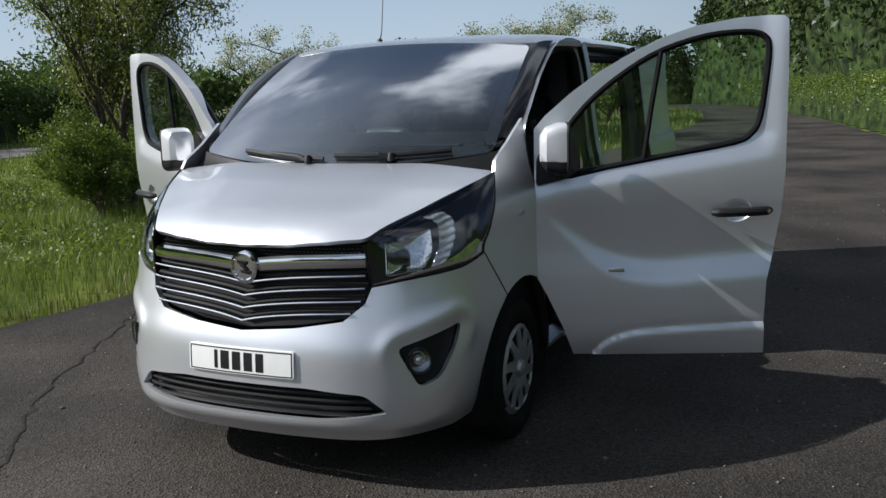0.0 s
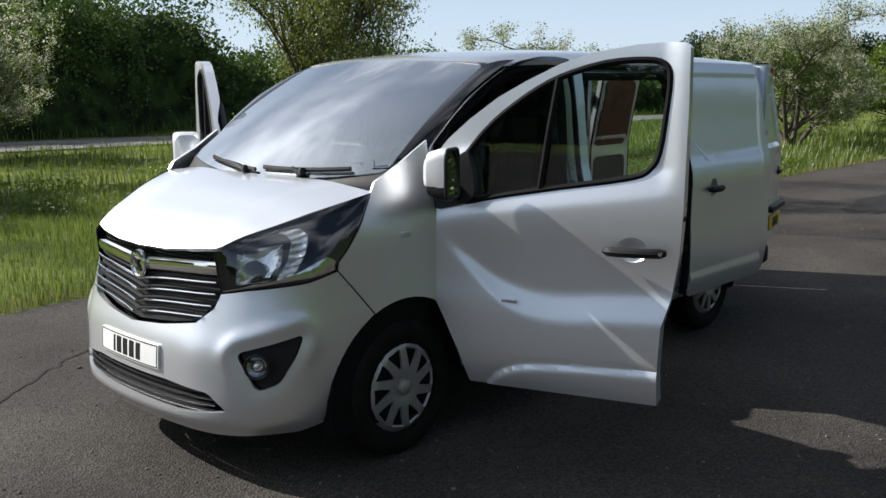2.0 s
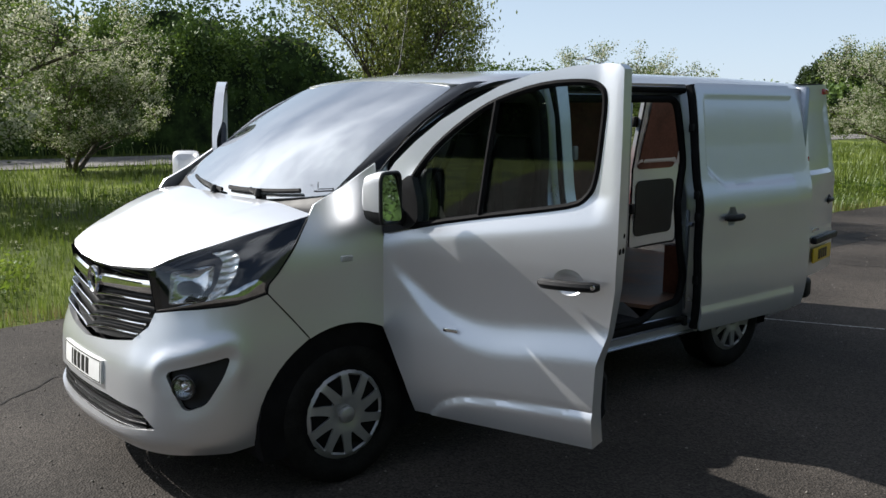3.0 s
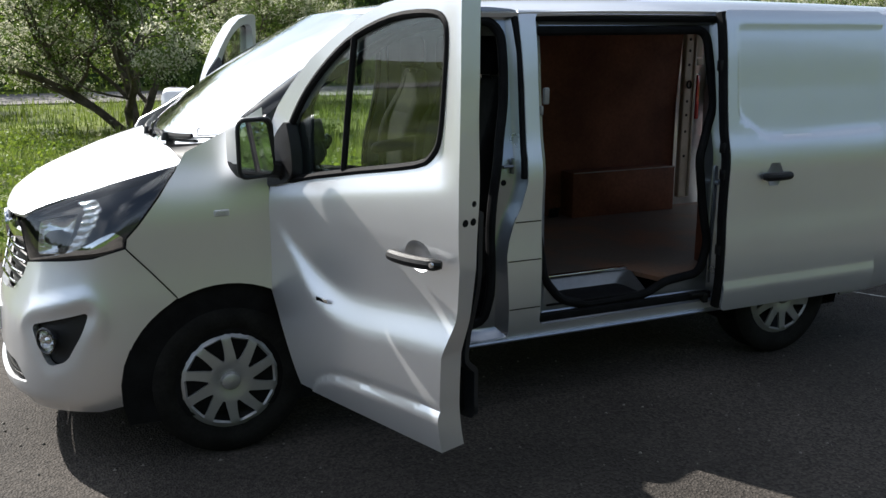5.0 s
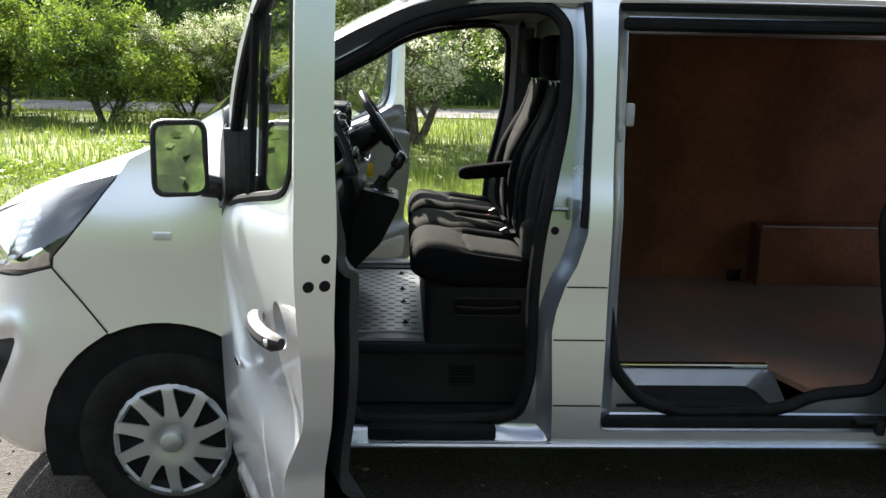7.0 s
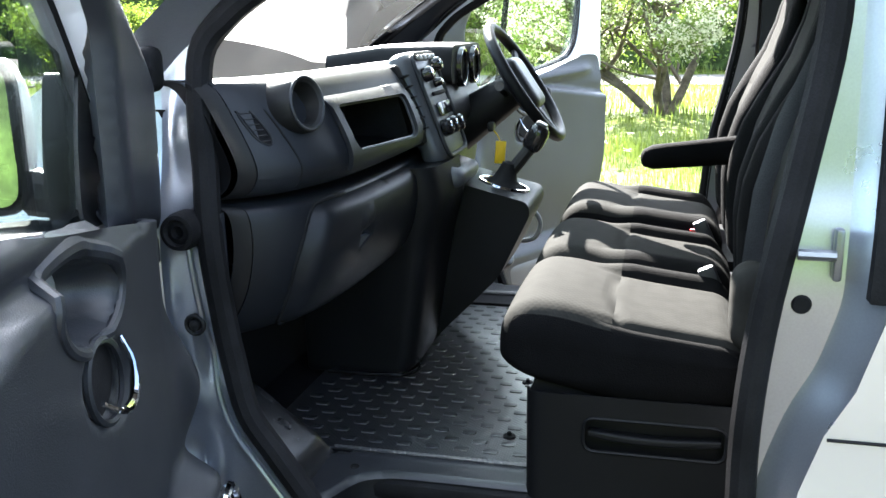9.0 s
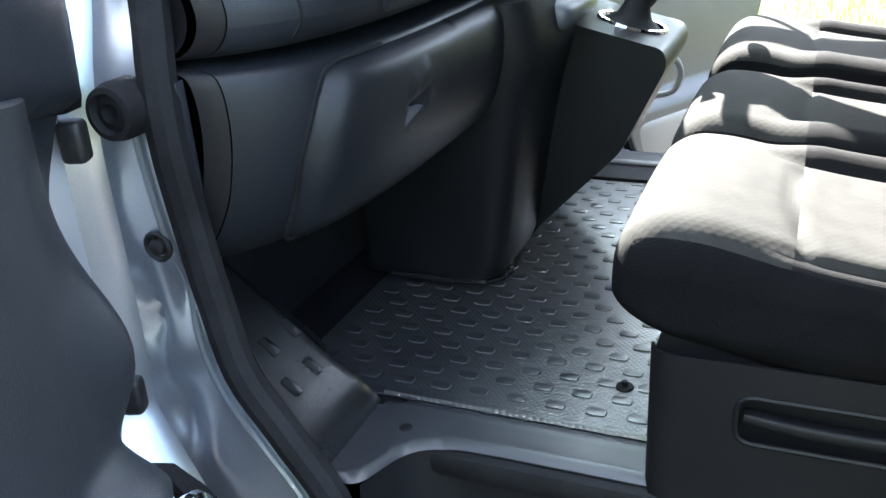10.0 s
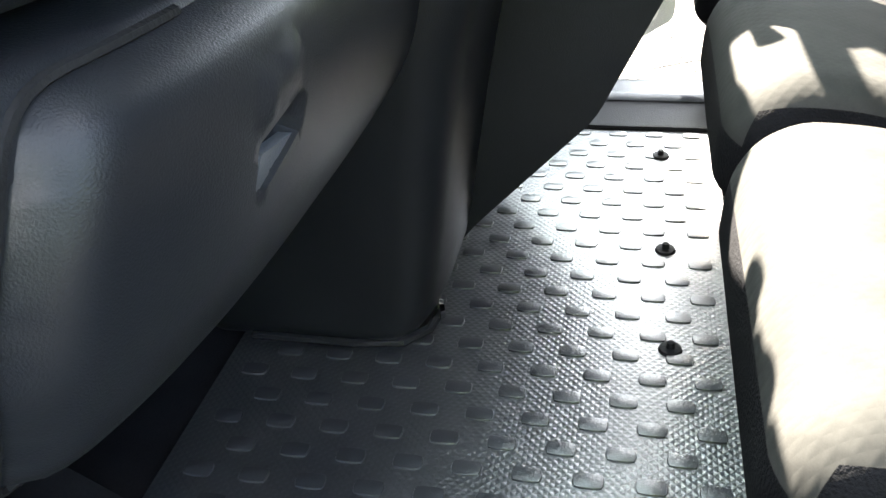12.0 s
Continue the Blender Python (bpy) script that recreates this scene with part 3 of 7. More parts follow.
part("grille_bar", slat(0.924, 0.957, 0.525, 0.0165, 1.9, 0.004), CHROME, grille, "broad chrome bar across the grille")
for zm, ze, hw in ((0.862, 0.905, 0.527), (0.812, 0.855, 0.527), (0.762, 0.805, 0.515), (0.712, 0.758, 0.48)):
    part("slat", slat(zm + 0.006, ze + 0.006, hw, 0.012, 1.0, 0.026), HOUSING, grille)
    part("slat_edge", slat(zm - 0.004, ze - 0.004, hw, 0.0056, 1.0, -0.005), CHROME, grille, "thin chrome slat edge")
mesh_v = []
for i in range(56):
    for j in range(3):
        q = -F(0.5) + i * 2 * F(0.5) / 55
        c = np.array([float(k) for k in body(q + (j % 2) * 0.009, 0.976 + j * 0.014, 0.03)])
        mesh_v.append(rbox(*c, 0.014, 0.012, 0.006, 0, 1))
part("mesh_strip", join(*mesh_v), GLOSSBLACK, grille)
lx = float(body(0, 0.925)[0]) - 0.012
badge = part("badge", moved(lathe([(0.0, -0.004), (0.05, -0.004), (0.056, -0.012), (0.066, -0.010), (0.070, 0.004), (0.066, 0.02), (0, 0.02)], 40), pose(lx, 0, 0.925, 0, 0, -90)), CHROME, grille, "round chrome badge")
part("badge_shape", join(*[moved(rbox(0, 0, 0, 0.006, 0.05, 0.016, 0.004), pose(lx - 0.008, 0.008 * k, 0.925 + 0.02 * k, 35 * (1 - abs(k)) + 10, 0, 0)) for k in (-1, 0, 1)]), DARKSTEEL, grille)

# number plate
def plate_piece(y0, z0, w, h, out, thick):
    """A flat piece that follows the bumper's curve."""
    return sheet(fillet([(y0 - w / 2, z0 - h / 2), (y0 + w / 2, z0 - h / 2), (y0 + w / 2, z0 + h / 2), (y0 - w / 2, z0 + h / 2)], min(w, h) * 0.08), step=0.03, fn=skin(-out), thick=thick, flip=True)


plate = part("number_plate", plate_piece(0, 0.545, 0.52, 0.111, 0.012, 0.012), PLATE_W, van, "white number plate with black bars for characters")
PLATE_BARS = ((-0.115, 0.016), (-0.070, 0.042), (-0.012, 0.040), (0.046, 0.040), (0.102, 0.036))
for y0, w in PLATE_BARS:
    part("bar", plate_piece(-y0, 0.545, w, 0.077, 0.0135, 0.003), INK, plate)
for y0, z0, w, h in ((0, 0.594, 0.506, 0.004), (0, 0.496, 0.506, 0.004), (0.251, 0.545, 0.004, 0.094), (-0.251, 0.545, 0.004, 0.094)):
    part("plate_border", plate_piece(y0, z0, w, h, 0.0135, 0.003), INK, plate)

# bonnet
bon_edge = func([-0.82, -0.74, -0.55, -0.35, -0.15, -0.05], [0.50, 0.53, 0.655, 0.765, 0.85, 0.86])
bon_mid = func([-0.84, -0.81, -0.775, -0.70, -0.62, -0.50, -0.35, -0.15, 0.0], [0.998, 1.022, 1.062, 1.112, 1.148, 1.19, 1.243, 1.298, 1.325])


def bonnet_z(x, y):
    s = np.abs(y) / bon_edge(x)
    return x, y, bon_mid(x) - 0.040 * s ** 3 + 0.007 * np.exp(-((s - 0.62) / 0.16) ** 2) * smooth01((x + 0.80) / 0.3)


bp = [(-0.815, 0), (-0.808, 0.2), (-0.785, 0.38), (-0.74, 0.53, 0.03), (-0.55, 0.655), (-0.35, 0.765), (-0.155, 0.848, 0.01), (-0.125, 0.832, 0.01), (-0.14, 0.5), (-0.15, 0.25), (-0.155, 0)]
part("bonnet", sheet(fillet(bp[:-1] + [(bp[-1][0], 0)] + [(p[0], -p[1], *p[2:]) for p in bp[-2:0:-1]], 0.03), step=0.045, fn=bonnet_z, thick=0.02), PAINT, van, "silver bonnet")


# head lamps
LOW = curve([np.array([float(c) for c in body(q, z, 0.004)]) for q, z in ((F(0.548), 0.858), (F(0.66), 0.878), (S(-0.55), 0.911), (S(-0.382), 0.951))], 12)
UPP = curve([np.array([float(c) for c in bonnet_z(x, y + 0.006)]) - (0.004, 0, 0.010) for x, y in ((-0.752, 0.528), (-0.70, 0.562), (-0.55, 0.658), (-0.35, 0.768), (-0.150, 0.852))], 12)
REAR = curve([np.array([float(c) for c in body(S(x), z, 0.004)]) for x, z in ((-0.382, 0.951), (-0.376, 0.987), (-0.330, 1.037), (-0.240, 1.150), (-0.150, 1.266))], 12)
FRONT = np.array([LOW[0], UPP[0]])


def along(c, t):
    """The point at the fraction t of a line's length."""
    d = np.concatenate([[0], np.cumsum(np.linalg.norm(np.diff(c, axis=0), axis=1))])
    return np.array([np.interp(t * d[-1], d, c[:, k]) for k in range(3)])


def lamp(s, t, inset=0.0):
    """The lamp's lens between bumper, bonnet, grille and wing; s runs rearwards, t upwards."""
    lo, up, fr, re = along(LOW, s), along(UPP, s), along(FRONT, t), along(REAR, t)
    p = lo * (1 - t) + up * t + fr * (1 - s) + re * s
    p = p - (LOW[0] * (1 - s) * (1 - t) + LOW[-1] * s * (1 - t) + UPP[0] * (1 - s) * t + UPP[-1] * s * t)
    out = np.array([-0.62, 0.66, 0.42])
    return p + out * (0.020 * math.sin(math.pi * s) ** 0.7 * math.sin(math.pi * t) ** 0.7 - inset)


def lamp_sheet(poly, inset, step=0.05, thick=0.004, dish=None):
    """A panel inside the lamp, given in (s, t)."""
    poly = np.array(poly, float)

    def fn(s, t):
        d = np.zeros(len(s)) if dish is None else dish(np.column_stack([s, t]))
        return np.array([lamp(a, b, inset + c) for a, b, c in zip(s, t, d)]).T
    return sheet(poly, step=step, fn=fn, thick=thick, flip=True)


BOWL = fillet([(0.13, 0.14), (0.43, 0.10), (0.47, 0.35), (0.45, 0.70), (0.14, 0.82)], 0.06)
BLINK = fillet([(0.40, 0.90), (0.55, 0.83), (0.62, 0.67), (0.64, 0.42), (0.60, 0.12), (0.47, 0.06), (0.52, 0.34), (0.51, 0.66), (0.47, 0.78)], 0.035)
HOOK = fillet([(0.10, 0.86), (0.46, 0.78), (0.505, 0.66), (0.515, 0.34), (0.47, 0.055), (0.36, 0.06), (0.435, 0.12), (0.475, 0.35), (0.455, 0.68), (0.14, 0.80)], 0.025)
STRIP = fillet([(0.01, 0.015), (0.27, 0.022), (0.50, 0.04), (0.68, 0.045), (0.985, 0.02), (0.965, 0.13), (0.84, 0.265), (0.76, 0.24), (0.66, 0.15), (0.53, 0.085), (0.27, 0.055), (0.01, 0.045)], 0.015)
TOPLINE = fillet([(0.14, 0.90), (0.40, 0.92), (0.40, 0.945), (0.14, 0.93)], 0.008)
bowl_dish = lambda p: 0.045 * np.sqrt(np.clip(sdist(BOWL, p) / 0.16, 0, 1))
blink_dish = lambda p: 0.012 * np.clip(sdist(BLINK, p) / 0.06, 0, 1) + 0.004 * np.sin(p[:, 1] * 60)
for sgn in (1, -1):
    mir = (lambda a: a) if sgn > 0 else mirror_y
    hl = part("headlamp", mir(grid(lambda a, b: lamp(a, b, 0.004 + 0.07 * (math.sin(math.pi * a) * math.sin(math.pi * b)) ** 0.3), np.linspace(0, 1, 25), np.linspace(0, 1, 13))), HOUSING, van, "black headlamp unit with clear lens")
    part("lens", mir(grid(lambda a, b: lamp(a, b), np.linspace(0, 1, 31), np.linspace(0, 1, 17))), LENS, hl, "clear headlamp lens")
    part("reflector", mir(lamp_sheet(BOWL, 0.022, 0.035, 0.003, bowl_dish)), REFLECTOR, hl, "chromed lamp reflector")
    c = lamp(0.235, 0.43, 0.045)
    part("projector", mir(moved(lathe([(0, -0.030), (0.016, -0.026), (0.028, -0.012), (0.032, 0.006), (0.034, 0.03)], 28), pose(*c, 0, 0, -68))), GLOSSBLACK, hl, "dark round projector lens")
    part("reflector_surround", mir(lamp_sheet(HOOK, 0.014, 0.03, 0.012)), BLACK, hl, "black frame round the reflector")
    part("indicator", mir(lamp_sheet(BLINK, 0.010, 0.025, 0.006, blink_dish)), FACET, hl, "clear faceted indicator")
    part("chrome_strip", mir(lamp_sheet(STRIP, 0.003, 0.03, 0.006)), CHROME, hl, "chrome strip along the lamp")
    part("daylight_strip", mir(lamp_sheet(TOPLINE, 0.012, 0.03, 0.004)), TRIM2, hl)
    part("lamp_gap", mir(tube([lamp(a, b, 0.004) for a, b in [(0, k) for k in np.linspace(1, 0, 8)] + [(k, 0) for k in np.linspace(0.05, 1, 24)] + [(1, k) for k in np.linspace(0.05, 1, 14)]], 0.005, 6)), RUBBER, hl)


# windscreen, cowl, pillars and roof
def screen(v, w, out=0.0):
    v, w = np.asarray(v, float), np.asarray(w, float)
    b = np.stack([-0.17 + 0.17 * w ** 2, 0.80 * w, 1.285 + 0.06 * w ** 2])
    t = np.stack([0.735 + 0.045 * w ** 2, 0.725 * w, 1.880 - 0.036 * w ** 2])
    p = b + (t - b) * v
    k = 0.045 * np.sin(math.pi * v) * (1 - 0.45 * w ** 2) + out
    p[0] -= 0.55 * k
    p[2] += 0.83 * k
    return p


SCR = fillet([(0, -1), (1, -1), (1, 1), (0, 1)], 0.05)
FRIT = fillet([(0.075, -0.93), (0.955, -0.94), (0.955, 0.94), (0.075, 0.93)], 0.06)
ws = part("windscreen", sheet(SCR, step=0.07, fn=lambda v, w: screen(v, w), thick=0.005), SCREEN, van, "large windscreen reflecting the sky")
ws.visible_shadow = False
part("windscreen_border", sheet(SCR, [FRIT], step=0.07, fn=lambda v, w: screen(v, w, -0.006), thick=0.003), GLOSSBLACK, van, "black windscreen border")
part("cowl", grid(lambda s, w: (float(bonnet_z(-0.150 + 0.025 * w * w, 0.83 * w)[0]) * (1 - s) + s * float(screen(0.02, w)[0]),
                               0.82 * w, (float(bon_mid(-0.15)) - 0.035 * abs(w) ** 3 - 0.02) * (1 - s) + s * float(screen(0.0, w)[2]) - 0.02 * math.sin(math.pi * s)),
                  np.linspace(0, 1, 6), np.linspace(-1, 1, 25), True), HOUSING, van, "black plastic cowl under the windscreen")
for y0, y1, yp in ((-0.62, -0.05, -0.33), (0.0, 0.50, 0.10)):
    wiper = part("wiper", tube([screen(0.030 + 0.02 * (i / 12), w, 0.014) for i, w in enumerate(np.linspace(y0, y1, 13) / 0.8)], 0.008, 6, squash=1.6), HOUSING, van, "black windscreen wiper")
    part("arm", tube([screen(0.02, yp / 0.8 - 0.02, 0.014), screen(0.030, yp / 0.8 + 0.05, 0.030), screen(0.045, (y0 + y1) / 1.6 + 0.08, 0.024)], [0.013, 0.011, 0.007], 8), HOUSING, wiper)
    part("pivot", moved(lathe([(0, 0.028), (0.012, 0.026), (0.018, 0.01), (0.02, -0.01)], 14, "z"), Matrix.Translation(screen(0.02, yp / 0.8 - 0.02, 0.012))), BLACK, wiper)

DOOR = np.array([(0.205, 0.745), (0.26, 0.643), (0.333, 0.488), (0.385, 0.347), (1.272, 0.355), (1.268, 0.51), (1.276, 0.706), (1.31, 0.83), (1.338, 1.02), (1.348, 1.21), (1.350, 1.66), (1.345, 1.89),
                 (1.325, 1.908), (1.265, 1.912), (1.129, 1.905), (0.941, 1.876), (0.794, 1.829), (0.641, 1.757), (0.508, 1.685), (0.371, 1.587), (0.257, 1.490), (0.206, 1.43)])
door_top = func([0.15, 0.206, 0.371, 0.508, 0.641, 0.794, 0.941, 1.129, 1.345], [1.385, 1.44, 1.592, 1.690, 1.762, 1.834, 1.881, 1.910, 1.915])
for sgn in (1, -1):
    def pillar(t, s, sgn=sgn):
        x = 0.14 + 0.80 * t
        a = screen(0.10 + 0.90 * t, sgn * 1.0, -0.002)
        b = np.array([float(c) for c in body(sgn * S(x), float(door_top(x)) - 0.01, 0.03)])
        p = a * (1 - s) + b * s
        p[2] += 0.010 * math.sin(math.pi * s)
        return p
    part("windscreen_pillar", grid(pillar, np.linspace(0, 1, 22), np.linspace(0, 1, 6), sgn > 0), GLOSSBLACK, van, "black windscreen pillar")

roof_mid = func([0.72, 0.78, 0.9, 1.25, 2.0, 3.2, 4.05], [1.868, 1.884, 1.908, 1.943, 1.962, 1.963, 1.945])


def roof_z(x, y):
    a = np.abs(y)
    rib = 0.006 * np.cos(y * 2 * math.pi / 0.32) * smooth01((x - 1.3) / 0.2) * (a < 0.62)
    return x, y, roof_mid(x) - 0.030 * (a / 0.8) ** 2 - 0.05 * smooth01((a - 0.62) / 0.26) ** 1.6 + rib


rp = [(0.735, 0), (0.745, 0.36), (0.782, 0.715, 0.04), (0.92, 0.775), (1.12, 0.81), (1.35, 0.838), (2.5, 0.842), (4.045, 0.815, 0.06), (4.05, 0)]
part("roof", sheet(fillet(rp[:-1] + [(4.05, 0)] + [(p[0], -p[1], *p[2:]) for p in rp[-2:0:-1]], 0.03), step=0.06, fn=roof_z, thick=0.02), PAINT, van, "silver roof with pressed ribs")
aer = [(1.24, 0.40, 1.935), (1.27, 0.40, 2.0), (1.34, 0.40, 2.42)]
ant = part("aerial", tube(aer, [0.006, 0.0035, 0.002], 6), BLACK, van, "thin black roof aerial")
part("base", moved(lathe([(0, 0.03), (0.014, 0.024), (0.024, 0.0)], 16, "z"), pose(1.24, 0.40, 1.925)), BLACK, ant)

# wings
WING = XZ([(-0.377, 0.945), (-0.197, 0.730)] + arch(0, 0.437, 116, 62, 9) + [(0.2, 0.745), (0.197, 1.20), (0.197, 1.485), (0.12, 1.44), (0.03, 1.385), (-0.119, 1.312), (-0.146, 1.27), (-0.235, 1.145), (-0.325, 1.033), (-0.37, 0.985)])
both(sheet(np.array(WING), step=0.04, fn=skin(0.002), thick=0.015, flip=True), "wing", PAINT, van, "silver front wing")
for sgn in (1, -1):
    mir = (lambda a: a) if sgn > 0 else mirror_y
    cx, cy, cz = (float(c) for c in body(S(0.0), 1.068))
    ind = part("side_indicator", mir(rbox(cx, cy, cz, 0.062, 0.012, 0.028, 0.011, 3)), CAP, van, "clear oval side indicator")
    part("lens", mir(rbox(cx, cy + 0.004, cz, 0.036, 0.010, 0.015, 0.004)), LENS, ind)
    # wheel housings
    part("wheel_housing", mir(loft([np.array([(x, 0.90, z) for x, z in arch(0, 0.44, -18, 198, 20)]), np.array([(x, 0.50, z) for x, z in arch(0, 0.44, -18, 198, 20)]), np.array([(0.9 * x, 0.49, 0.3 + 0.9 * (z - 0.3)) for x, z in arch(0, 0.44, -18, 198, 20)])])), RUBBER, van, "black wheel arch liner")
    part("wheel_housing", mir(loft([np.array([(x, 0.90, z) for x, z in arch(3.098, 0.42, -12, 192, 20)]), np.array([(x, 0.67, z) for x, z in arch(3.098, 0.42, -12, 192, 20)])], False)), RUBBER, van, "black wheel arch liner")

# flanks with the door openings
CAB = np.array([(0.38, 1.513), (0.445, 1.560), (0.54, 1.612), (0.649, 1.670), (0.796, 1.757), (0.943, 1.805), (1.128, 1.834), (1.255, 1.834), (1.315, 1.79), (1.332, 1.717), (1.330, 1.494), (1.300, 1.302),
                (1.262, 1.105), (1.244, 0.903), (1.243, 0.697), (1.23, 0.527), (1.143, 0.419), (0.72, 0.398), (0.62, 0.44), (0.555, 0.57), (0.520, 0.67), (0.460, 0.755), (0.406, 0.83), (0.383, 0.93), (0.368, 1.035), (0.348, 1.235), (0.334, 1.35), (0.337, 1.455)])
CAB = resample(curve(CAB, 4, True), 0.03)
LOAD = fillet([(1.478, 1.70), (1.500, 1.79, 0.07), (2.53, 1.797, 0.07), (2.575, 1.42), (2.52, 1.28), (2.458, 1.15), (2.50, 0.92), (2.544, 0.69), (2.50, 0.535), (2.28, 0.513), (2.166, 0.456), (1.80, 0.443), (1.64, 0.49), (1.54, 0.61), (1.503, 0.87)], 0.05)


JAMB = resample(fillet([(0.206, 0.745), (0.26, 0.643), (0.333, 0.488), (0.385, 0.347), (1.325, 0.350), (1.318, 0.51), (1.308, 0.70), (1.306, 0.76), (1.318, 0.83), (1.346, 0.92), (1.382, 0.99), (1.412, 1.10), (1.418, 1.30), (1.420, 1.52), (1.413, 1.70), (1.405, 1.885),
               (1.265, 1.896), (1.129, 1.893), (0.941, 1.866), (0.794, 1.822), (0.641, 1.752), (0.508, 1.682), (0.371, 1.585), (0.257, 1.490), (0.206, 1.44)], 0.03, 4), 0.03)
SJAMB = resample(fillet([(1.492, 0.392), (2.60, 0.392), (2.60, 1.868), (1.492, 1.868)], 0.03, 4), 0.03)
tail = arch(3.098, 0.425, 183, 0, 16) + [(3.53, 0.29), (3.98, 0.32), (4.01, 0.8), (4.005, 1.882)]
rear_edge = [(1.405, 1.882), (1.413, 1.70), (1.420, 1.52), (1.418, 1.30), (1.412, 1.10), (1.382, 0.99), (1.346, 0.92), (1.318, 0.83), (1.306, 0.76), (1.308, 0.70), (1.318, 0.51), (1.325, 0.350), (0.43, 0.347)]
side_out = np.array([(0.43, 0.322), (2.64, 0.322)] + tail + rear_edge)


def pressed(x, z):
    """Hollows and swellings pressed into the frame between the hinges."""
    g = lambda cx, cz, rx, rz: np.exp(-((x - cx) / rx) ** 2 - ((z - cz) / rz) ** 2)
    return 0.034 * g(0.262, 0.875, 0.026, 0.065) - 0.018 * g(0.250, 1.03, 0.026, 0.05) + 0.022 * g(0.300, 0.735, 0.026, 0.05) - 0.014 * g(0.275, 1.33, 0.03, 0.07) + 0.016 * g(0.33, 0.93, 0.02, 0.05) - 0.014 * g(0.36, 0.70, 0.03, 0.05)


def shallow(x, z=0.0):
    """The cab door frame is less deep at its rear pillar."""
    return -0.036 * smooth01((np.asarray(x) - 1.0) / 0.24)


def jamb(poly, depth, hole, side, name, label, push=None, step=0.035):
    """A stepped-in door frame: a rounded slope from the outer skin, then a flat frame round the opening."""
    rings = []
    for d, t in ((0.0, 0.0), (0.004, 0.012), (0.018, 0.45 * depth), (0.034, 0.85 * depth), (0.050, depth)):
        q = inset_poly(poly, d)[:-1]
        rings.append(np.array(flank(t, (lambda x, z: t / depth * shallow(x)) if push else None, side)(q[:, 0], q[:, 1])).T)
    strip = loft(rings, False)
    strip = (strip[0], [f if side > 0 else f[::-1] for f in strip[1]])
    flat = sheet(inset_poly(poly, 0.050)[:-1], [hole], step=step, fn=flank(depth, (lambda x, z: shallow(x) + push(x, z) * smooth01(sdist(inset_poly(poly, 0.050)[:-1], np.column_stack([x, z])) / 0.022)) if push else None, side), thick=0.02, flip=side > 0)
    part(name, join(strip, flat), PAINT_SHADE, van, label, sharp=50)


part("side_panel", sheet(side_out, [SJAMB], [], 0.04, flank(0, None, -1), 0.012), PAINT, van, "silver side panel with load door opening")
part("side_panel", sheet(side_out, [], [], 0.06, flank(0, None, 1), 0.012, True), PAINT, van, "silver side panel")
for side in (-1, 1):
    jamb(JAMB, 0.085, CAB, side, "cab_door_frame", "silver cab door frame", pressed, 0.012)
jamb(SJAMB, 0.062, LOAD, -1, "load_door_frame", "silver load door frame")
for side in (-1, 1):
    ridge = [q for q in inset_poly(resample(CAB, 0.02), -0.044)[:-1] if q[0] < 0.60 and 0.52 < q[1] < 1.14]
    ridge = sorted(ridge, key=lambda q: -q[1])
    part("frame_ridge", tube([np.array(flank(0.084, pressed, side)(np.array(x), np.array(z))) for x, z in ridge], 0.0065, 8), PAINT_SHADE, van, "pressed ridge in the door frame")
    seal = [np.array(flank(0.083, shallow, side)(x, z)) for x, z in resample(CAB, 0.035)]
    part("door_seal", tube(seal, 0.023, 10, True), RUBBER, van, "black rubber seal round the cab door opening")
seal = [np.array(flank(0.066, None, -1)(x, z)) for x, z in resample(LOAD, 0.035)]
part("door_seal", tube(seal, 0.023, 10, True), RUBBER, van, "black rubber seal round the load door opening")
band = fillet([(1.388, 1.118, 0.004), (1.414, 1.118, 0.004), (1.421, 1.30), (1.423, 1.52), (1.415, 1.70), (1.407, 1.855, 0.004), (1.380, 1.855, 0.004), (1.394, 1.70), (1.398, 1.52), (1.396, 1.30)], 0.02)
for side in (-1, 1):
    part("pillar_strip", sheet(band, step=0.03, fn=flank(0.004, None, side), thick=0.03, flip=side > 0), RUBBER, van, "black strip down the door pillar")
for z0 in (0.915, 0.73, 0.492):
    part("panel_gap", tube([np.array(flank(-0.0005, None, -1)(x, z0)) for x in np.linspace(1.35 if z0 > 0.8 else 1.312 if z0 > 0.6 else 1.322, 1.488, 8)], 0.0028, 5), RUBBER, van)
# load door track, sill step and roof channel
part("roof_track", tube([np.array(flank(0.035, None, -1)(x, 1.848)) for x in np.linspace(1.40, 4.0, 20)], 0.018, 6), RUBBER, van, "black sliding door track below the roof")
part("sill_track", rbox(2.03, -0.912, 0.418, 1.06, 0.040, 0.036, 0.004), RUBBER, van, "black sliding door track in the sill")
# sill edge takes the darker silver: its shade is put into the colour
part("sill_strip", tube([np.array(flank(-0.004, None, -1)(x, 0.336)) for x in np.linspace(0.62, 2.6, 16)], 0.014, 8, squash=0.8), PAINT_SHADE, van, "silver sill edge")
lat = [float(c) for c in flank(0.034, None, -1)(1.345, 1.178)]
part("striker", join(tube([(lat[0] - 0.05, lat[1] - 0.01, lat[2]), (lat[0], lat[1] - 0.012, lat[2])], 0.008, 8), rbox(lat[0] + 0.004, lat[1], lat[2], 0.012, 0.022, 0.075, 0.004)), STEPMETAL, van, "steel door striker")
hol = [float(c) for c in flank(0.048, None, -1)(1.308, 1.10)]
part("rubber_plug", moved(lathe([(0, -0.004), (0.012, -0.004), (0.015, 0.002)], 16), pose(*hol)), RUBBER, van)


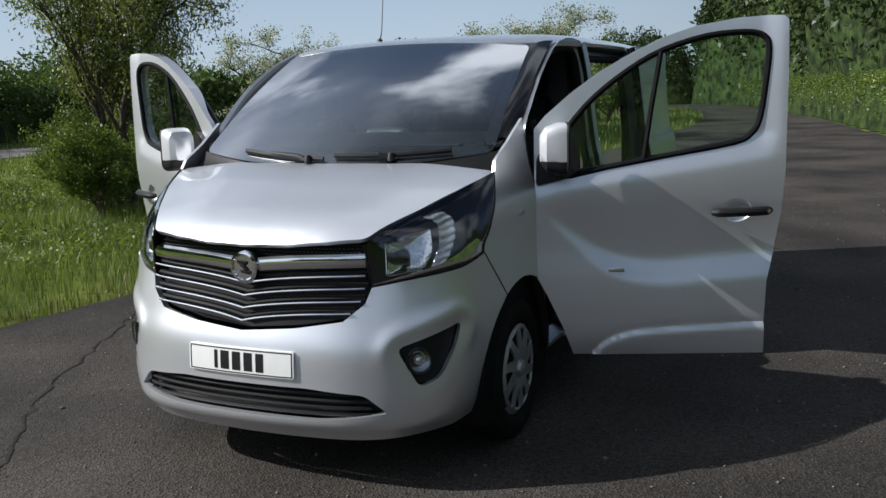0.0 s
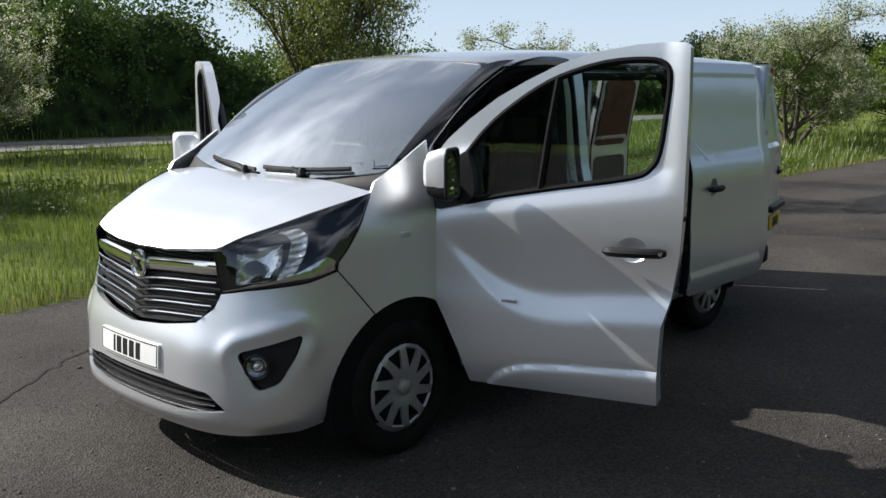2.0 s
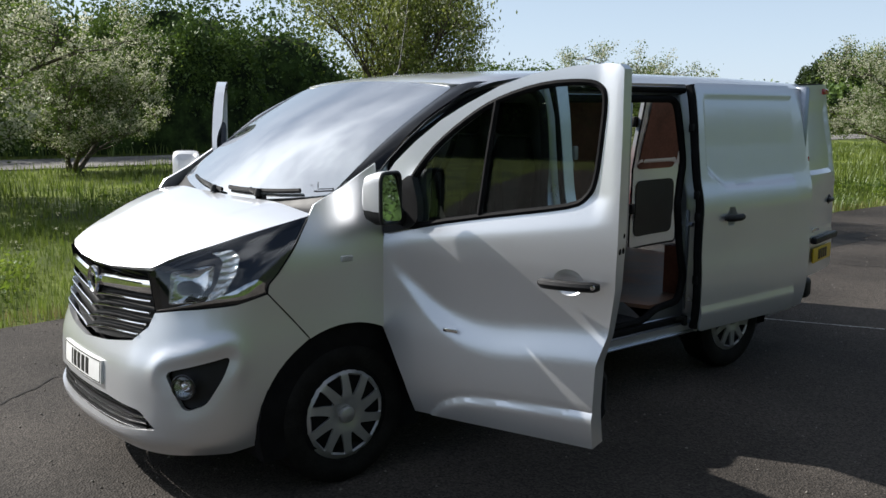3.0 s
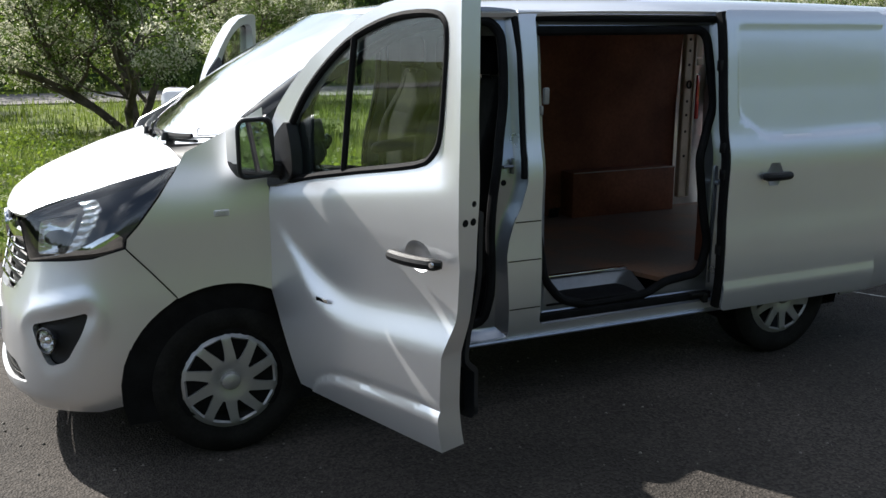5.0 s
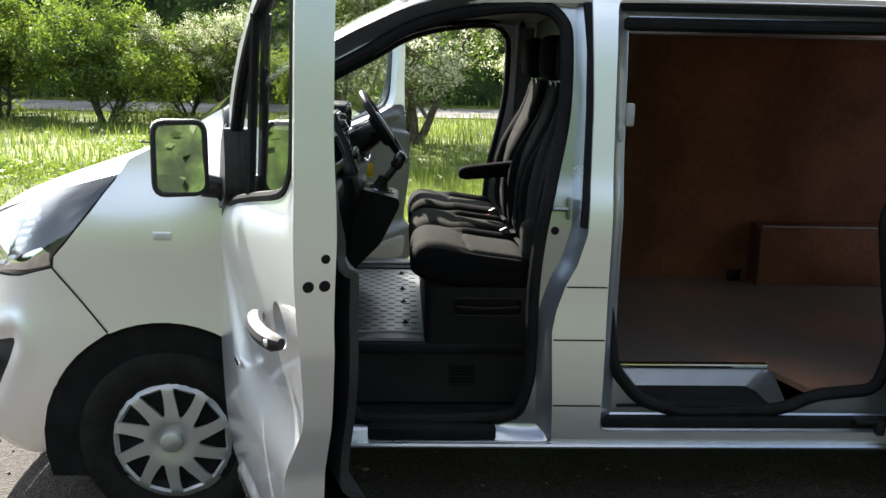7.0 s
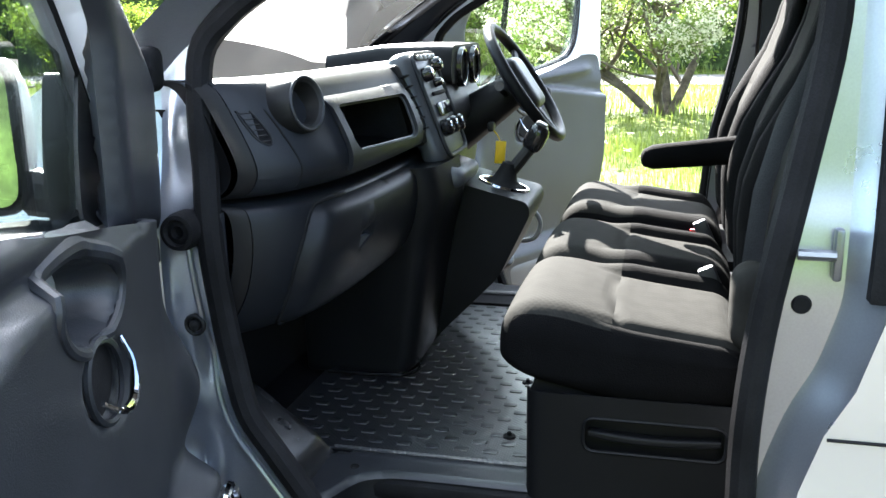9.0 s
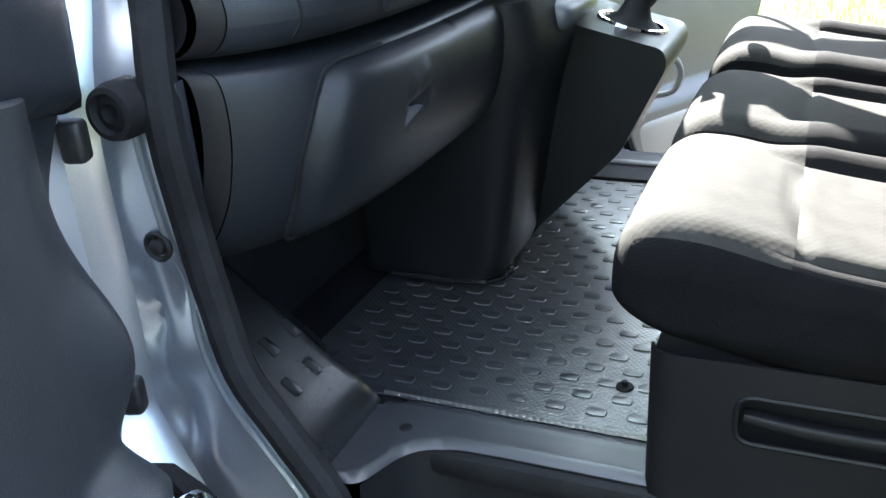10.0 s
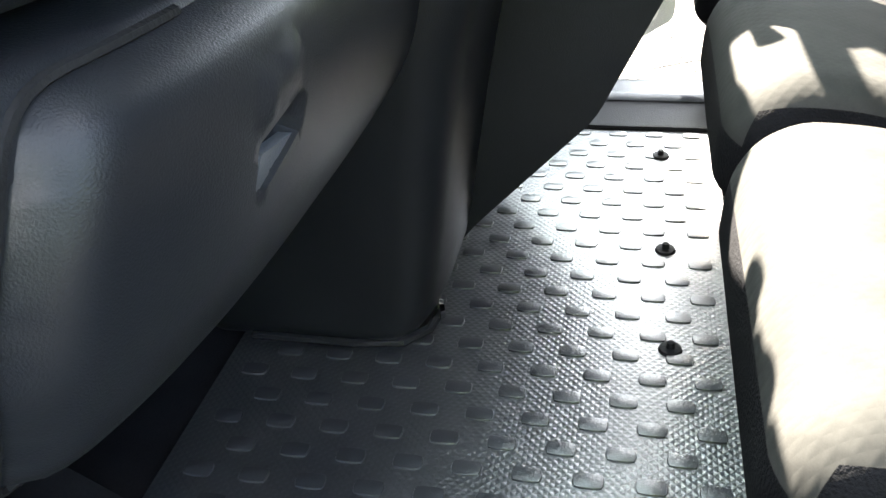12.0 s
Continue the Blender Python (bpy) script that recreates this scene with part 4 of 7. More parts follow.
for sgn in (1, -1):
    for pts, nm in (([(-0.380, 0.948), (-0.29, 0.845), (-0.197, 0.732)], "panel_gap"),):
        part(nm, tube([np.array([float(c) for c in body(sgn * S(x), z, -0.0003)]) for x, z in curve(pts, 5)], 0.003, 5), RUBBER, van)


# wheels
def wheel_cover():
    def dish(x, z):
        r = np.hypot(x, z)
        return x, -0.020 + 0.014 * np.exp(-(r / 0.062) ** 4) + 0.006 * np.clip(r / 0.2, 0, 1) ** 2 + 0.024 * smooth01((r - 0.188) / 0.032), z
    ring = np.array([(0.222 * math.cos(a), 0.222 * math.sin(a)) for a in np.linspace(0, 2 * math.pi, 64, endpoint=False)])
    holes = []
    for k in range(10):
        a = 2 * math.pi * k / 10 + 0.15
        h = []
        for r, w0, w1 in ((0.094, 3, -3), (0.125, 9, -7), (0.160, 13, -9), (0.196, 15, -9.5)):
            h.append((r, radians(w0 + 30 * (r - 0.094)), radians(w1 + 30 * (r - 0.094))))
        ring_ = [(r, b) for r, _, b in h] + [(r, b) for r, b, _ in h[::-1]]
        holes.append(fillet([(r * math.cos(a + b), r * math.sin(a + b)) for r, b in ring_], 0.007, 5))
    return sheet(ring, holes, step=0.018, fn=dish, thick=0.012)


cover_vf = wheel_cover()
tyre_vf = lathe([(0.205, -0.078), (0.224, -0.092), (0.250, -0.107), (0.285, -0.108), (0.315, -0.100), (0.328, -0.088), (0.335, -0.05), (0.335, 0.05), (0.328, 0.088), (0.31, 0.102), (0.25, 0.107), (0.205, 0.09)], 56)
wheels = {}
for x0 in (0.0, 3.098):
    for sgn in (-1, 1):
        m = pose(x0, sgn * 0.805, 0.335, 0, 25 * sgn, 0 if sgn < 0 else 180)
        w = part("wheel", lathe([(0, -0.055), (0.06, -0.05), (0.13, -0.03), (0.19, -0.06), (0.21, -0.085), (0.21, 0.09), (0.19, 0.06), (0, 0.02)], 40), DARKSTEEL, van, "black steel wheel with silver ten-spoke cover", at=m)
        part("tyre", tyre_vf, TYRE, w, "black road tyre")
        part("wheel_cover", moved(cover_vf, pose(0, -0.094, 0)), COVER, w, "silver plastic ten-spoke wheel cover")
        part("hub_badge", moved(lathe([(0, -0.020), (0.026, -0.018), (0.036, -0.012), (0.040, -0.002), (0.040, 0.01)], 24), pose(0, -0.108, 0)), COVER, w, "round silver hub badge")


# underside
part("underbody", rbox(2.05, 0, 0.33, 4.0, 1.66, 0.10, 0.03), RUBBER, van, "black underside")
part("engine_bay", rbox(-0.30, 0, 0.50, 0.86, 1.0, 0.55, 0.08), RUBBER, van)
part("subframe", rbox(0.0, 0, 0.30, 1.5, 1.15, 0.12, 0.03), RUBBER, van)
for x0 in (0.0, 3.098):
    part("axle", rbox(x0, 0, 0.34, 0.08, 1.4, 0.08, 0.02), RUBBER, van)

# ---- cab doors ----
WIN = np.array([(0.27, 1.285), (0.36, 1.43), (0.481, 1.568), (0.641, 1.690), (0.794, 1.773), (0.989, 1.830), (1.165, 1.842), (1.245, 1.822), (1.268, 1.765), (1.257, 1.617), (1.236, 1.458), (1.2, 1.388), (1.12, 1.345), (0.799, 1.290), (0.535, 1.243), (0.32, 1.205)])
WIN = resample(curve(WIN, 3, True), 0.03)
CREASE = curve([(0.205, 1.06), (0.30, 0.965), (0.366, 0.895), (0.507, 0.763), (0.645, 0.690), (0.806, 0.664), (1.036, 0.684), (1.276, 0.702)], 6)
SILLC = curve([(0.47, 0.352), (0.50, 0.385), (0.562, 0.430), (0.673, 0.466), (0.912, 0.487), (1.268, 0.505)], 5)
crease_z = lambda x: np.interp(x, CREASE[:, 0], CREASE[:, 1])
sill_zz = lambda x: np.interp(x, SILLC[:, 0], SILLC[:, 1], left=0.0)
GRIP = (1.138, 1.036)


def upright(x, z):
    """The cab doors stand straighter than the body's flank above the waist."""
    return 0.85 * np.minimum(side_z(z) + 0.006, 0) * smooth01((np.asarray(z) - 1.08) / 0.08)


def dflank(inset=0.0):
    return flank(inset, upright, -1)


def door_inner(x, z):
    return flank(0, lambda a, b: upright(a, b) + 0.060 + 0.035 * smooth01((a - 0.28) / 0.2) - 0.012 * smooth01((b - 1.25) / 0.3), -1)(x, z)


def door_push(x, z):
    """Tilted shoulder below the window, hollow flank running out to a crease, swollen sill, cup behind the handle."""
    zc, zs = crease_z(x), 1.135 + 0.15 * (x - 0.3)
    gap = np.maximum(zs - zc, 0.02)
    u = np.clip((zs - z) / gap, 0, 1)
    hollow = 0.036 * smooth01(gap / 0.5) * smooth01(u / 1.05) ** 0.8 * smooth01((1 - u) / 0.30)
    shoulder = 0.20 * (np.sqrt(np.clip(z - zs, -0.2, 0.11) ** 2 + 0.012 ** 2) + np.clip(z - zs, -0.2, 0.11)) / 2
    s = sill_zz(x) - z
    puff = -0.012 * smooth01((s + 0.004) / 0.03) + 0.003 * np.exp(-((s + 0.008) / 0.008) ** 2)
    r = np.hypot((x - GRIP[0]) / 0.067, (z - GRIP[1]) / 0.055)
    cup = 0.030 * np.sqrt(np.clip(1 - r ** 2, 0, 1))
    return upright(x, z) + hollow * smooth01((x - 0.2) / 0.15) + shoulder * smooth01((1.345 - x) / 0.12) + puff + cup


def cab_door(side, degrees_open, label):
    hx, hy = 0.205, 0.925
    shift = Matrix.Translation((-hx, hy, 0))
    fn = flank(0, door_push, -1)
    mir = (lambda a: a) if side < 0 else mirror_y
    fit = lambda vf: mir(moved(vf, shift))
    at = pose(hx, side * hy, 0, 0, 0, side * degrees_open)
    cup_ring = [(GRIP[0] + 0.068 * math.cos(a), GRIP[1] + 0.056 * math.sin(a)) for a in np.linspace(0, 2 * math.pi, 25)]
    d = part("cab_door", fit(hollow_panel(DOOR, [WIN], [CREASE[2:-2], SILLC[1:-2], np.array(cup_ring)], 0.017, fn, door_inner)), PAINT, van, label, at=at)
    part("window_glass", fit(sheet(WIN, step=0.08, fn=dflank(0.035), thick=0.004)), WINDOW, d, "clear side window").visible_shadow = False
    part("window_seal", fit(tube([np.array(fn(np.array([x]), np.array([z]))).ravel() + (0, 0.006, 0) for x, z in resample(WIN, 0.04)], 0.015, 8, True)), RUBBER, d, "black window seal")
    part("window_bar", fit(tube([np.array(dflank(0.02)(x, z)).ravel() for x, z in ((0.712, 1.285), (0.745, 1.52), (0.786, 1.765))], 0.013, 6)), RUBBER, d, "black quarter window bar")
    sail = fillet([(0.212, 1.165, 0.02), (0.36, 1.20), (0.41, 1.235), (0.405, 1.33), (0.37, 1.45), (0.30, 1.40), (0.215, 1.30)], 0.03)
    part("mirror_foot", fit(sheet(sail, step=0.04, fn=dflank(-0.008), thick=0.05)), BLACK, d, "black plastic mirror foot")
    # mirror: stands out from the window's front corner
    mx, my, mz = 0.315, -1.052, 1.347
    ring = lambda w, h, r: np.array([(0, 0.85 * a, b) for a, b in fillet([(-w, -h), (w, -h), (w, h), (-w, h)], r, 5)])
    shell = loft([ring(0.050, 0.063, 0.045) + (-0.085, 0, 0), ring(0.082, 0.099, 0.055) + (-0.06, 0, 0), ring(0.096, 0.116, 0.046) + (0.0, 0, 0), ring(0.094, 0.114, 0.042) + (0.035, 0, 0), ring(0.089, 0.109, 0.040) + (0.034, 0, 0), ring(0.088, 0.108, 0.040) + (0.004, 0, 0)])
    mm = pose(mx, my - 0.024, mz, 0, 0, 2)
    upper = [(p[0], p[1], max(p[2], -0.055)) for p in shell[0]]
    lower = [(p[0] * 0.985, p[1] * 0.985, min(p[2], -0.052)) for p in shell[0]]
    part("mirror_cap", fit(moved((np.array(upper), shell[1]), mm)), CAP, d, "silver door mirror cap")
    part("mirror_base", fit(join(moved((np.array(lower), shell[1]), mm), tube([(mx - 0.01, my + 0.05, mz - 0.09), (mx + 0.0, my + 0.12, mz - 0.105), (mx + 0.02, -0.93, mz - 0.11)], [0.038, 0.032, 0.04], 10))), BLACK, d, "black mirror arm and lower shell")
    part("mirror_frame", fit(moved(tube(np.vstack([ring(0.090, 0.110, 0.04)]) + (0.036, 0, 0), 0.009, 8, True), mm)), BLACK, d)
    gl = fillet([(-0.071, -0.104), (0.071, -0.104), (0.071, 0.104), (-0.071, 0.104)], 0.033)
    part("mirror_glass", fit(moved(sheet(gl, step=0.04, fn=lambda a, b: (0.030 - 0.13 * b + 0.11 * a, a, b), thick=0.004), mm)), MIRROR, d, "mirror glass")
    # handle, badge
    hpts = [np.array([float(c) for c in flank(-0.028 * math.sin(math.pi * min(1, max(0, t))) ** 0.5 - 0.012, None, -1)(1.022 + 0.262 * t, 1.030 + 0.006 * t)]) for t in np.linspace(0, 1, 14)]
    part("door_handle", fit(tube(hpts, [0.014] + [0.0215] * 12 + [0.014], 10, squash=1.0)), HANDLE, d, "black door handle")
    k = [float(c) for c in flank(-0.045, None, -1)(1.268, 1.037)]
    part("lock", fit(moved(lathe([(0, -0.004), (0.009, -0.003), (0.010, 0.004)], 14), pose(*k))), CHROME, d)
    b = [float(c) for c in flank(-0.001, None, -1)(0.585, 0.762)]
    part("badge", fit(rbox(*b, 0.075, 0.006, 0.018, 0.004)), CHROME, d, "small chrome badge")
    return d, fit


door_l, fit_l = cab_door(-1, 71.0, "silver cab door with window and mirror, wide open")
door_r, fit_r = cab_door(1, 62.0, "silver driver's door with window and mirror, wide open")

# ---- sliding load door, pushed back ----
SD = fillet([(2.545, 0.352, 0.03), (3.64, 0.352, 0.03), (3.64, 1.895, 0.03), (2.545, 1.895, 0.03)], 0.03)
PANEL = fillet([(2.605, 1.825), (3.70, 1.825), (3.70, 1.252), (2.79, 1.238), (2.605, 1.36)], 0.05)
SGRIP = (2.845, 1.062)


def slide_push(x, z):
    pts = np.column_stack([x, z])
    rec = np.interp(z, (1.5, 1.75), (0.016, 0.007)) * smooth01(sdist(PANEL, pts) / np.interp(z, (1.5, 1.75), (0.022, 0.014)))
    s = 0.505 - z
    puff = -0.012 * smooth01((s + 0.01) / 0.05)
    r = np.hypot((x - SGRIP[0]) / 0.05, (z - SGRIP[1]) / 0.055)
    return rec + puff + 0.026 * np.sqrt(np.clip(1 - r ** 2, 0, 1))


sd_fn = flank(-0.078, slide_push, -1)
sdoor = part("sliding_door", sheet(SD, [], [resample([(2.55, 0.506), (3.63, 0.506)], 0.05, False), np.clip(np.vstack([PANEL, PANEL[:1]]), (2.55, 0.36), (3.635, 1.88))], 0.02, sd_fn, 0.05), PAINT, van, "silver sliding load door, pushed fully back")
hp = [np.array([float(c) for c in flank(-0.078 - 0.028 * math.sin(math.pi * t) ** 0.5 - 0.01, None, -1)(2.755 + 0.185 * t, 1.055)]) for t in np.linspace(0, 1, 12)]
part("door_handle", tube(hp, [0.014] + [0.0215] * 10 + [0.014], 10, squash=1.0), HANDLE, sdoor, "black door handle")
part("edge_seal", tube([np.array(flank(-0.045, None, -1)(2.550, z)).ravel() for z in np.linspace(0.37, 1.88, 24)], 0.030, 8), RUBBER, sdoor, "black rubber edge seal")
for z0 in (1.62, 1.21, 1.075, 0.68):
    c = [float(k) for k in flank(-0.04, None, -1)(2.535, z0)]
    part("buffer", rbox(*c, 0.03, 0.045, 0.06, 0.010), BLACK, sdoor)
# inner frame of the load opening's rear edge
part("latch_plate", join(rbox(2.572, -0.888, 0.79, 0.040, 0.036, 0.64, 0.012), tube([(2.565, -0.905, 1.02), (2.565, -0.935, 1.02)], 0.014, 8)), PAINT_SHADE, van, "bare metal latch plate")
part("roller_arm", join(rbox(2.46, -0.93, 0.432, 0.10, 0.05, 0.02, 0.006), rbox(2.50, -0.945, 0.41, 0.03, 0.04, 0.05, 0.006)), DARKSTEEL, van, "door roller arm")


# ---- rear doors ----
def rear_door(side, m, label):
    mir = (lambda a: a) if side < 0 else mirror_y
    out = fillet([(0.0, 0.50), (0.775, 0.50), (0.775, 1.93), (0.02, 1.905)], 0.05)
    pan = fillet([(0.06, 1.255), (0.72, 1.255), (0.70, 1.80), (0.07, 1.78)], 0.06)

    def push(u, z):
        lean = 0.10 * smooth01((z - 1.2) / 0.75)
        rec = 0.014 * smooth01(sdist(pan, np.column_stack([u, z])) / 0.025)
        mid = -0.010 * (z < 0.80) + 0.012 * smooth01((z - 1.25) / 0.02)
        return u, lean + rec + mid - 0.02 * np.sin(math.pi * np.clip(u / 0.78, 0, 1)), z
    d = part("rear_door", mir(sheet(out, [], [np.vstack([pan, pan[:1]])], 0.045, push, 0.05)), PAINT, van, label, at=m)
    inn = fillet([(0.07, 1.20), (0.70, 1.20), (0.68, 1.80), (0.10, 1.80)], 0.08)
    inn2 = fillet([(0.07, 0.60), (0.70, 0.60), (0.70, 1.10), (0.07, 1.10)], 0.08)
    fin = lambda u, z: (u, push(u, z)[1] + 0.058, z)
    part("lining_panel", mir(sheet(inn, step=0.08, fn=fin, thick=-0.004, flip=False)), PLY, d, "brown plywood lining panel")
    part("lining_panel", mir(sheet(inn2, step=0.08, fn=fin, thick=-0.004)), BLACK, d, "dark inner panel")
    part("edge_seal", mir(tube([np.array(push(np.array([u]), np.array([z]))).ravel() + (0, 0.045, 0) for u, z in resample(out, 0.06)], 0.010, 6, True)), RUBBER, d)
    if side < 0:
        py = float(push(np.array([0.4]), np.array([0.64]))[1][0])
        pl = part("number_plate", rbox(0.40, py - 0.012, 0.648, 0.46, 0.012, 0.115, 0.006), PLATE_Y, d, "yellow rear number plate with black bars")
        for y0, w in PLATE_BARS:
            part("bar", rbox(0.40 + y0 * 0.9, py - 0.0190, 0.648, w * 0.9, 0.003, 0.075, 0.001), INK, pl)
        part("plate_lamp_bar", rbox(0.42, py - 0.02, 0.765, 0.56, 0.045, 0.05, 0.012), BLACK, d, "black plastic bar over the plate")
        part("door_handle", join(rbox(0.60, float(push(np.array([0.6]), np.array([1.04]))[1][0]) - 0.012, 1.04, 0.13, 0.035, 0.035, 0.014, 3), moved(lathe([(0, -0.012), (0.03, -0.01), (0.045, 0.006)], 20), pose(0.60, float(push(np.array([0.6]), np.array([1.04]))[1][0]), 1.045))), BLACK, d, "black rear door handle")
        part("brake_lamp", rbox(0.68, float(push(np.array([0.68]), np.array([1.87]))[1][0]) - 0.006, 1.872, 0.12, 0.03, 0.045, 0.010), RED, d, "dark red high-level brake lamp")
        part("badge", rbox(0.22, py - 0.004, 0.845, 0.16, 0.006, 0.022, 0.002), CHROME, d, "small chrome badge")
    return d


rear_door(-1, pose(4.0, -0.865, 0, 0, 0, 13), "silver rear door with yellow plate, swung open")
rear_door(1, pose(4.06, 0.83, 0, 0, 0, 6), "silver rear door lined with brown plywood, swung open")
for sgn in (-1, 1):
    post = part("rear_pillar", rbox(3.96, sgn * 0.80, 1.14, 0.07, 0.14, 1.52, 0.03), PAINT_SHADE, van, "pale rear door pillar")
    lampv = rbox(4.00, sgn * 0.835, 1.15, 0.05, 0.09, 0.52, 0.02)
    part("rear_lamp", lampv, RED, van, "tall red rear lamp")
    for z0 in (1.62, 0.86):
        part("hinge", rbox(4.07, sgn * 0.78, z0, 0.05, 0.05, 0.09, 0.008), DARKSTEEL, van)
part("rear_bumper", join(rbox(4.09, 0, 0.42, 0.12, 1.80, 0.16, 0.04, 3)), BLACK, van, "black plastic rear bumper")
part("rear_header", rbox(4.01, 0, 1.875, 0.08, 1.50, 0.08, 0.02), PAINT_SHADE, van)

# ---- inside the van ----
def pad(cx, cy, cz, sx, sy, sz, r, n=10, bend=None, zone=None):
    """A soft cushion: an evenly meshed box with round edges, shaped by bend(u, p); zone(u) numbers its faces for separate covers."""
    h = np.array([sx, sy, sz]) / 2
    bm = bmesh.new()
    bmesh.ops.create_cube(bm, size=2)
    bmesh.ops.subdivide_edges(bm, edges=list(bm.edges), cuts=n, use_grid_fill=True)
    bm.verts.index_update()
    u = np.array([tuple(v.co) for v in bm.verts])
    f = [tuple(v.index for v in q.verts) for q in bm.faces]
    bm.free()
    p = u * h
    rr = min(r, 0.98 * h.min())
    q = np.clip(p, -(h - rr), h - rr)
    d = p - q
    p = q + rr * d / np.maximum(np.linalg.norm(d, axis=1), 1e-9)[:, None]
    if bend:
        p = bend(p / h, p)
    p = p + (cx, cy, cz)
    if zone is None:
        return p, f
    z = zone(np.array([u[list(q)].mean(0) for q in f]))
    out = []
    for k in range(int(z.max()) + 1):
        fk = [q for q, zz in zip(f, z) if zz == k]
        used = sorted({i for q in fk for i in q})
        at = {i: j for j, i in enumerate(used)}
        out.append((p[used], [tuple(at[i] for i in q) for q in fk]))
    return out


# load space
LZ = 0.53
part("load_floor", sheet(np.array([(1.50, -0.86), (1.60, -0.86), (1.60, -0.672), (2.20, -0.672), (2.26, -0.86), (4.02, -0.84), (4.02, 0.80), (1.50, 0.80)]), step=0.3, fn=lambda x, y: (x, y, LZ + 0 * x), thick=0.024), PLYFLOOR, van, "worn brown plywood load floor")
wall_poly = np.array([(1.50, LZ), (3.63, LZ), (3.63, 1.80), (1.50, 1.80)])
part("plywood_wall", sheet(wall_poly, step=0.3, fn=lambda x, z: (x, 0.80 - 0.04 * smooth01((z - 1.3) / 0.5), z), thick=0.012), PLY, van, "brown plywood lining of the load space")
part("plywood_wall", sheet(np.array([(2.62, LZ), (4.0, LZ), (4.0, 1.78), (2.62, 1.78)]), step=0.3, fn=lambda x, z: (x, -0.80 + 0.04 * smooth01((z - 1.3) / 0.5), z), thick=0.012, flip=True), PLY, van, "brown plywood lining of the load space")
post = part("inner_post", join(rbox(3.690, 0.765, 1.19, 0.090, 0.050, 1.20, 0.012, 3), rbox(3.728, 0.750, 1.19, 0.016, 0.050, 1.18, 0.005)), POST, van, "pale painted post at the end of the plywood lining")
for z0 in (1.74, 1.66, 1.56, 1.30, 1.20, 1.08, 0.90):
    part("post_hole", moved(lathe([(0, -0.0015), (0.010, -0.001), (0.012, 0.004)], 12), pose(3.680, 0.739, z0)), HOUSING, post)
part("post_hook", moved(tube([(0.018 * math.cos(a), 0, 0.026 * math.sin(a)) for a in np.linspace(0, 2 * math.pi, 16, endpoint=False)], 0.006, 6, True), pose(3.685, 0.733, 1.42)), DARKSTEEL, post)
part("strap", rbox(3.795, 0.770, 1.325, 0.028, 0.016, 0.32, 0.006), RED, van, "red strap hanging beside the pale post")
part("strap_holder", join(rbox(3.785, 0.770, 1.69, 0.050, 0.024, 0.15, 0.008), rbox(3.790, 0.765, 1.58, 0.060, 0.034, 0.05, 0.008)), POST, van, "pale strap holder beside the pale post")
part("roof_bow", rbox(2.75, 0.755, 1.835, 2.5, 0.06, 0.07, 0.02), PAINT_SHADE, van, "pale metal roof rail with slots")
for k in range(7):
    part("slot", rbox(1.75 + 0.33 * k, 0.722, 1.838, 0.09, 0.008, 0.022, 0.003), BLACK, van)
for sgn in (1, -1):
    bx = part("wheel_box", rbox(3.10, sgn * 0.722, LZ + 0.158, 0.86, 0.156, 0.314, 0.004), PLY, van, "brown plywood box over the wheel arch")
    part("edge_trim", tube([(2.675, sgn * 0.643, LZ + 0.315), (3.525, sgn * 0.643, LZ + 0.315)], 0.004, 5), LIGHTGREY, bx)
part("lashing_eye", join(tube([(2.56, 0.73, LZ + 0.02), (2.56, 0.70, LZ + 0.07), (2.60, 0.70, LZ + 0.07), (2.60, 0.73, LZ + 0.02)], 0.006, 6), rbox(2.58, 0.74, LZ + 0.03, 0.07, 0.02, 0.06, 0.004)), DARKSTEEL, van, "steel lashing eye on the load floor")
part("bulkhead", sheet(fillet([(-0.80, 0.55), (0.80, 0.55), (0.80, 1.45), (0.74, 1.86), (-0.74, 1.86), (-0.80, 1.45)], 0.05), step=0.12, fn=lambda y, z: (1.475 + 0.006 * np.sin(z * 22), y, z), thick=0.015, flip=True), PLY, van, "plywood lined bulkhead behind the cab")
part("bulkhead_face", sheet(fillet([(-0.79, 0.6), (0.79, 0.6), (0.79, 1.45), (0.73, 1.85), (-0.73, 1.85), (-0.79, 1.45)], 0.05), step=0.12, fn=lambda y, z: (1.455 + 0 * y, y, z), thick=0.01, flip=True), TRIM2, van, "dark grey bulkhead facing the cab")
well_rings = [np.array([(x, y, z if y > -0.80 else min(z, 0.460)) for x, y in fillet([(1.60 + d, -0.875), (2.20 - 1.6 * d, -0.875), (2.20 - 1.6 * d, -0.672 - 0.6 * d), (1.60 + d, -0.672 - 0.6 * d)], 0.03, 4)]) for d, z in ((0.0, 0.534), (0.02, 0.52), (0.06, 0.475), (0.075, 0.462))]
part("step_basin", loft(well_rings, False), STEPMETAL, van, "bare silver step basin inside the load door")
part("step_well", rbox(1.84, -0.80, 0.470, 0.56, 0.20, 0.012, 0.005), RUBBER, van, "black step tread inside the load door")

part("floor_edge_strip", rbox(1.86, -0.662, LZ + 0.014, 0.66, 0.035, 0.012, 0.003), CHROME, van, "bright metal edge strip")
part("wall_clip", rbox(1.548, -0.862, 1.492, 0.030, 0.024, 0.078, 0.008), LIGHTGREY, van, "pale plastic clip at the load opening")
part("wall_clip", rbox(1.520, -0.866, 1.425, 0.022, 0.02, 0.045, 0.007), LIGHTGREY, van, "pale plastic clip at the load opening")

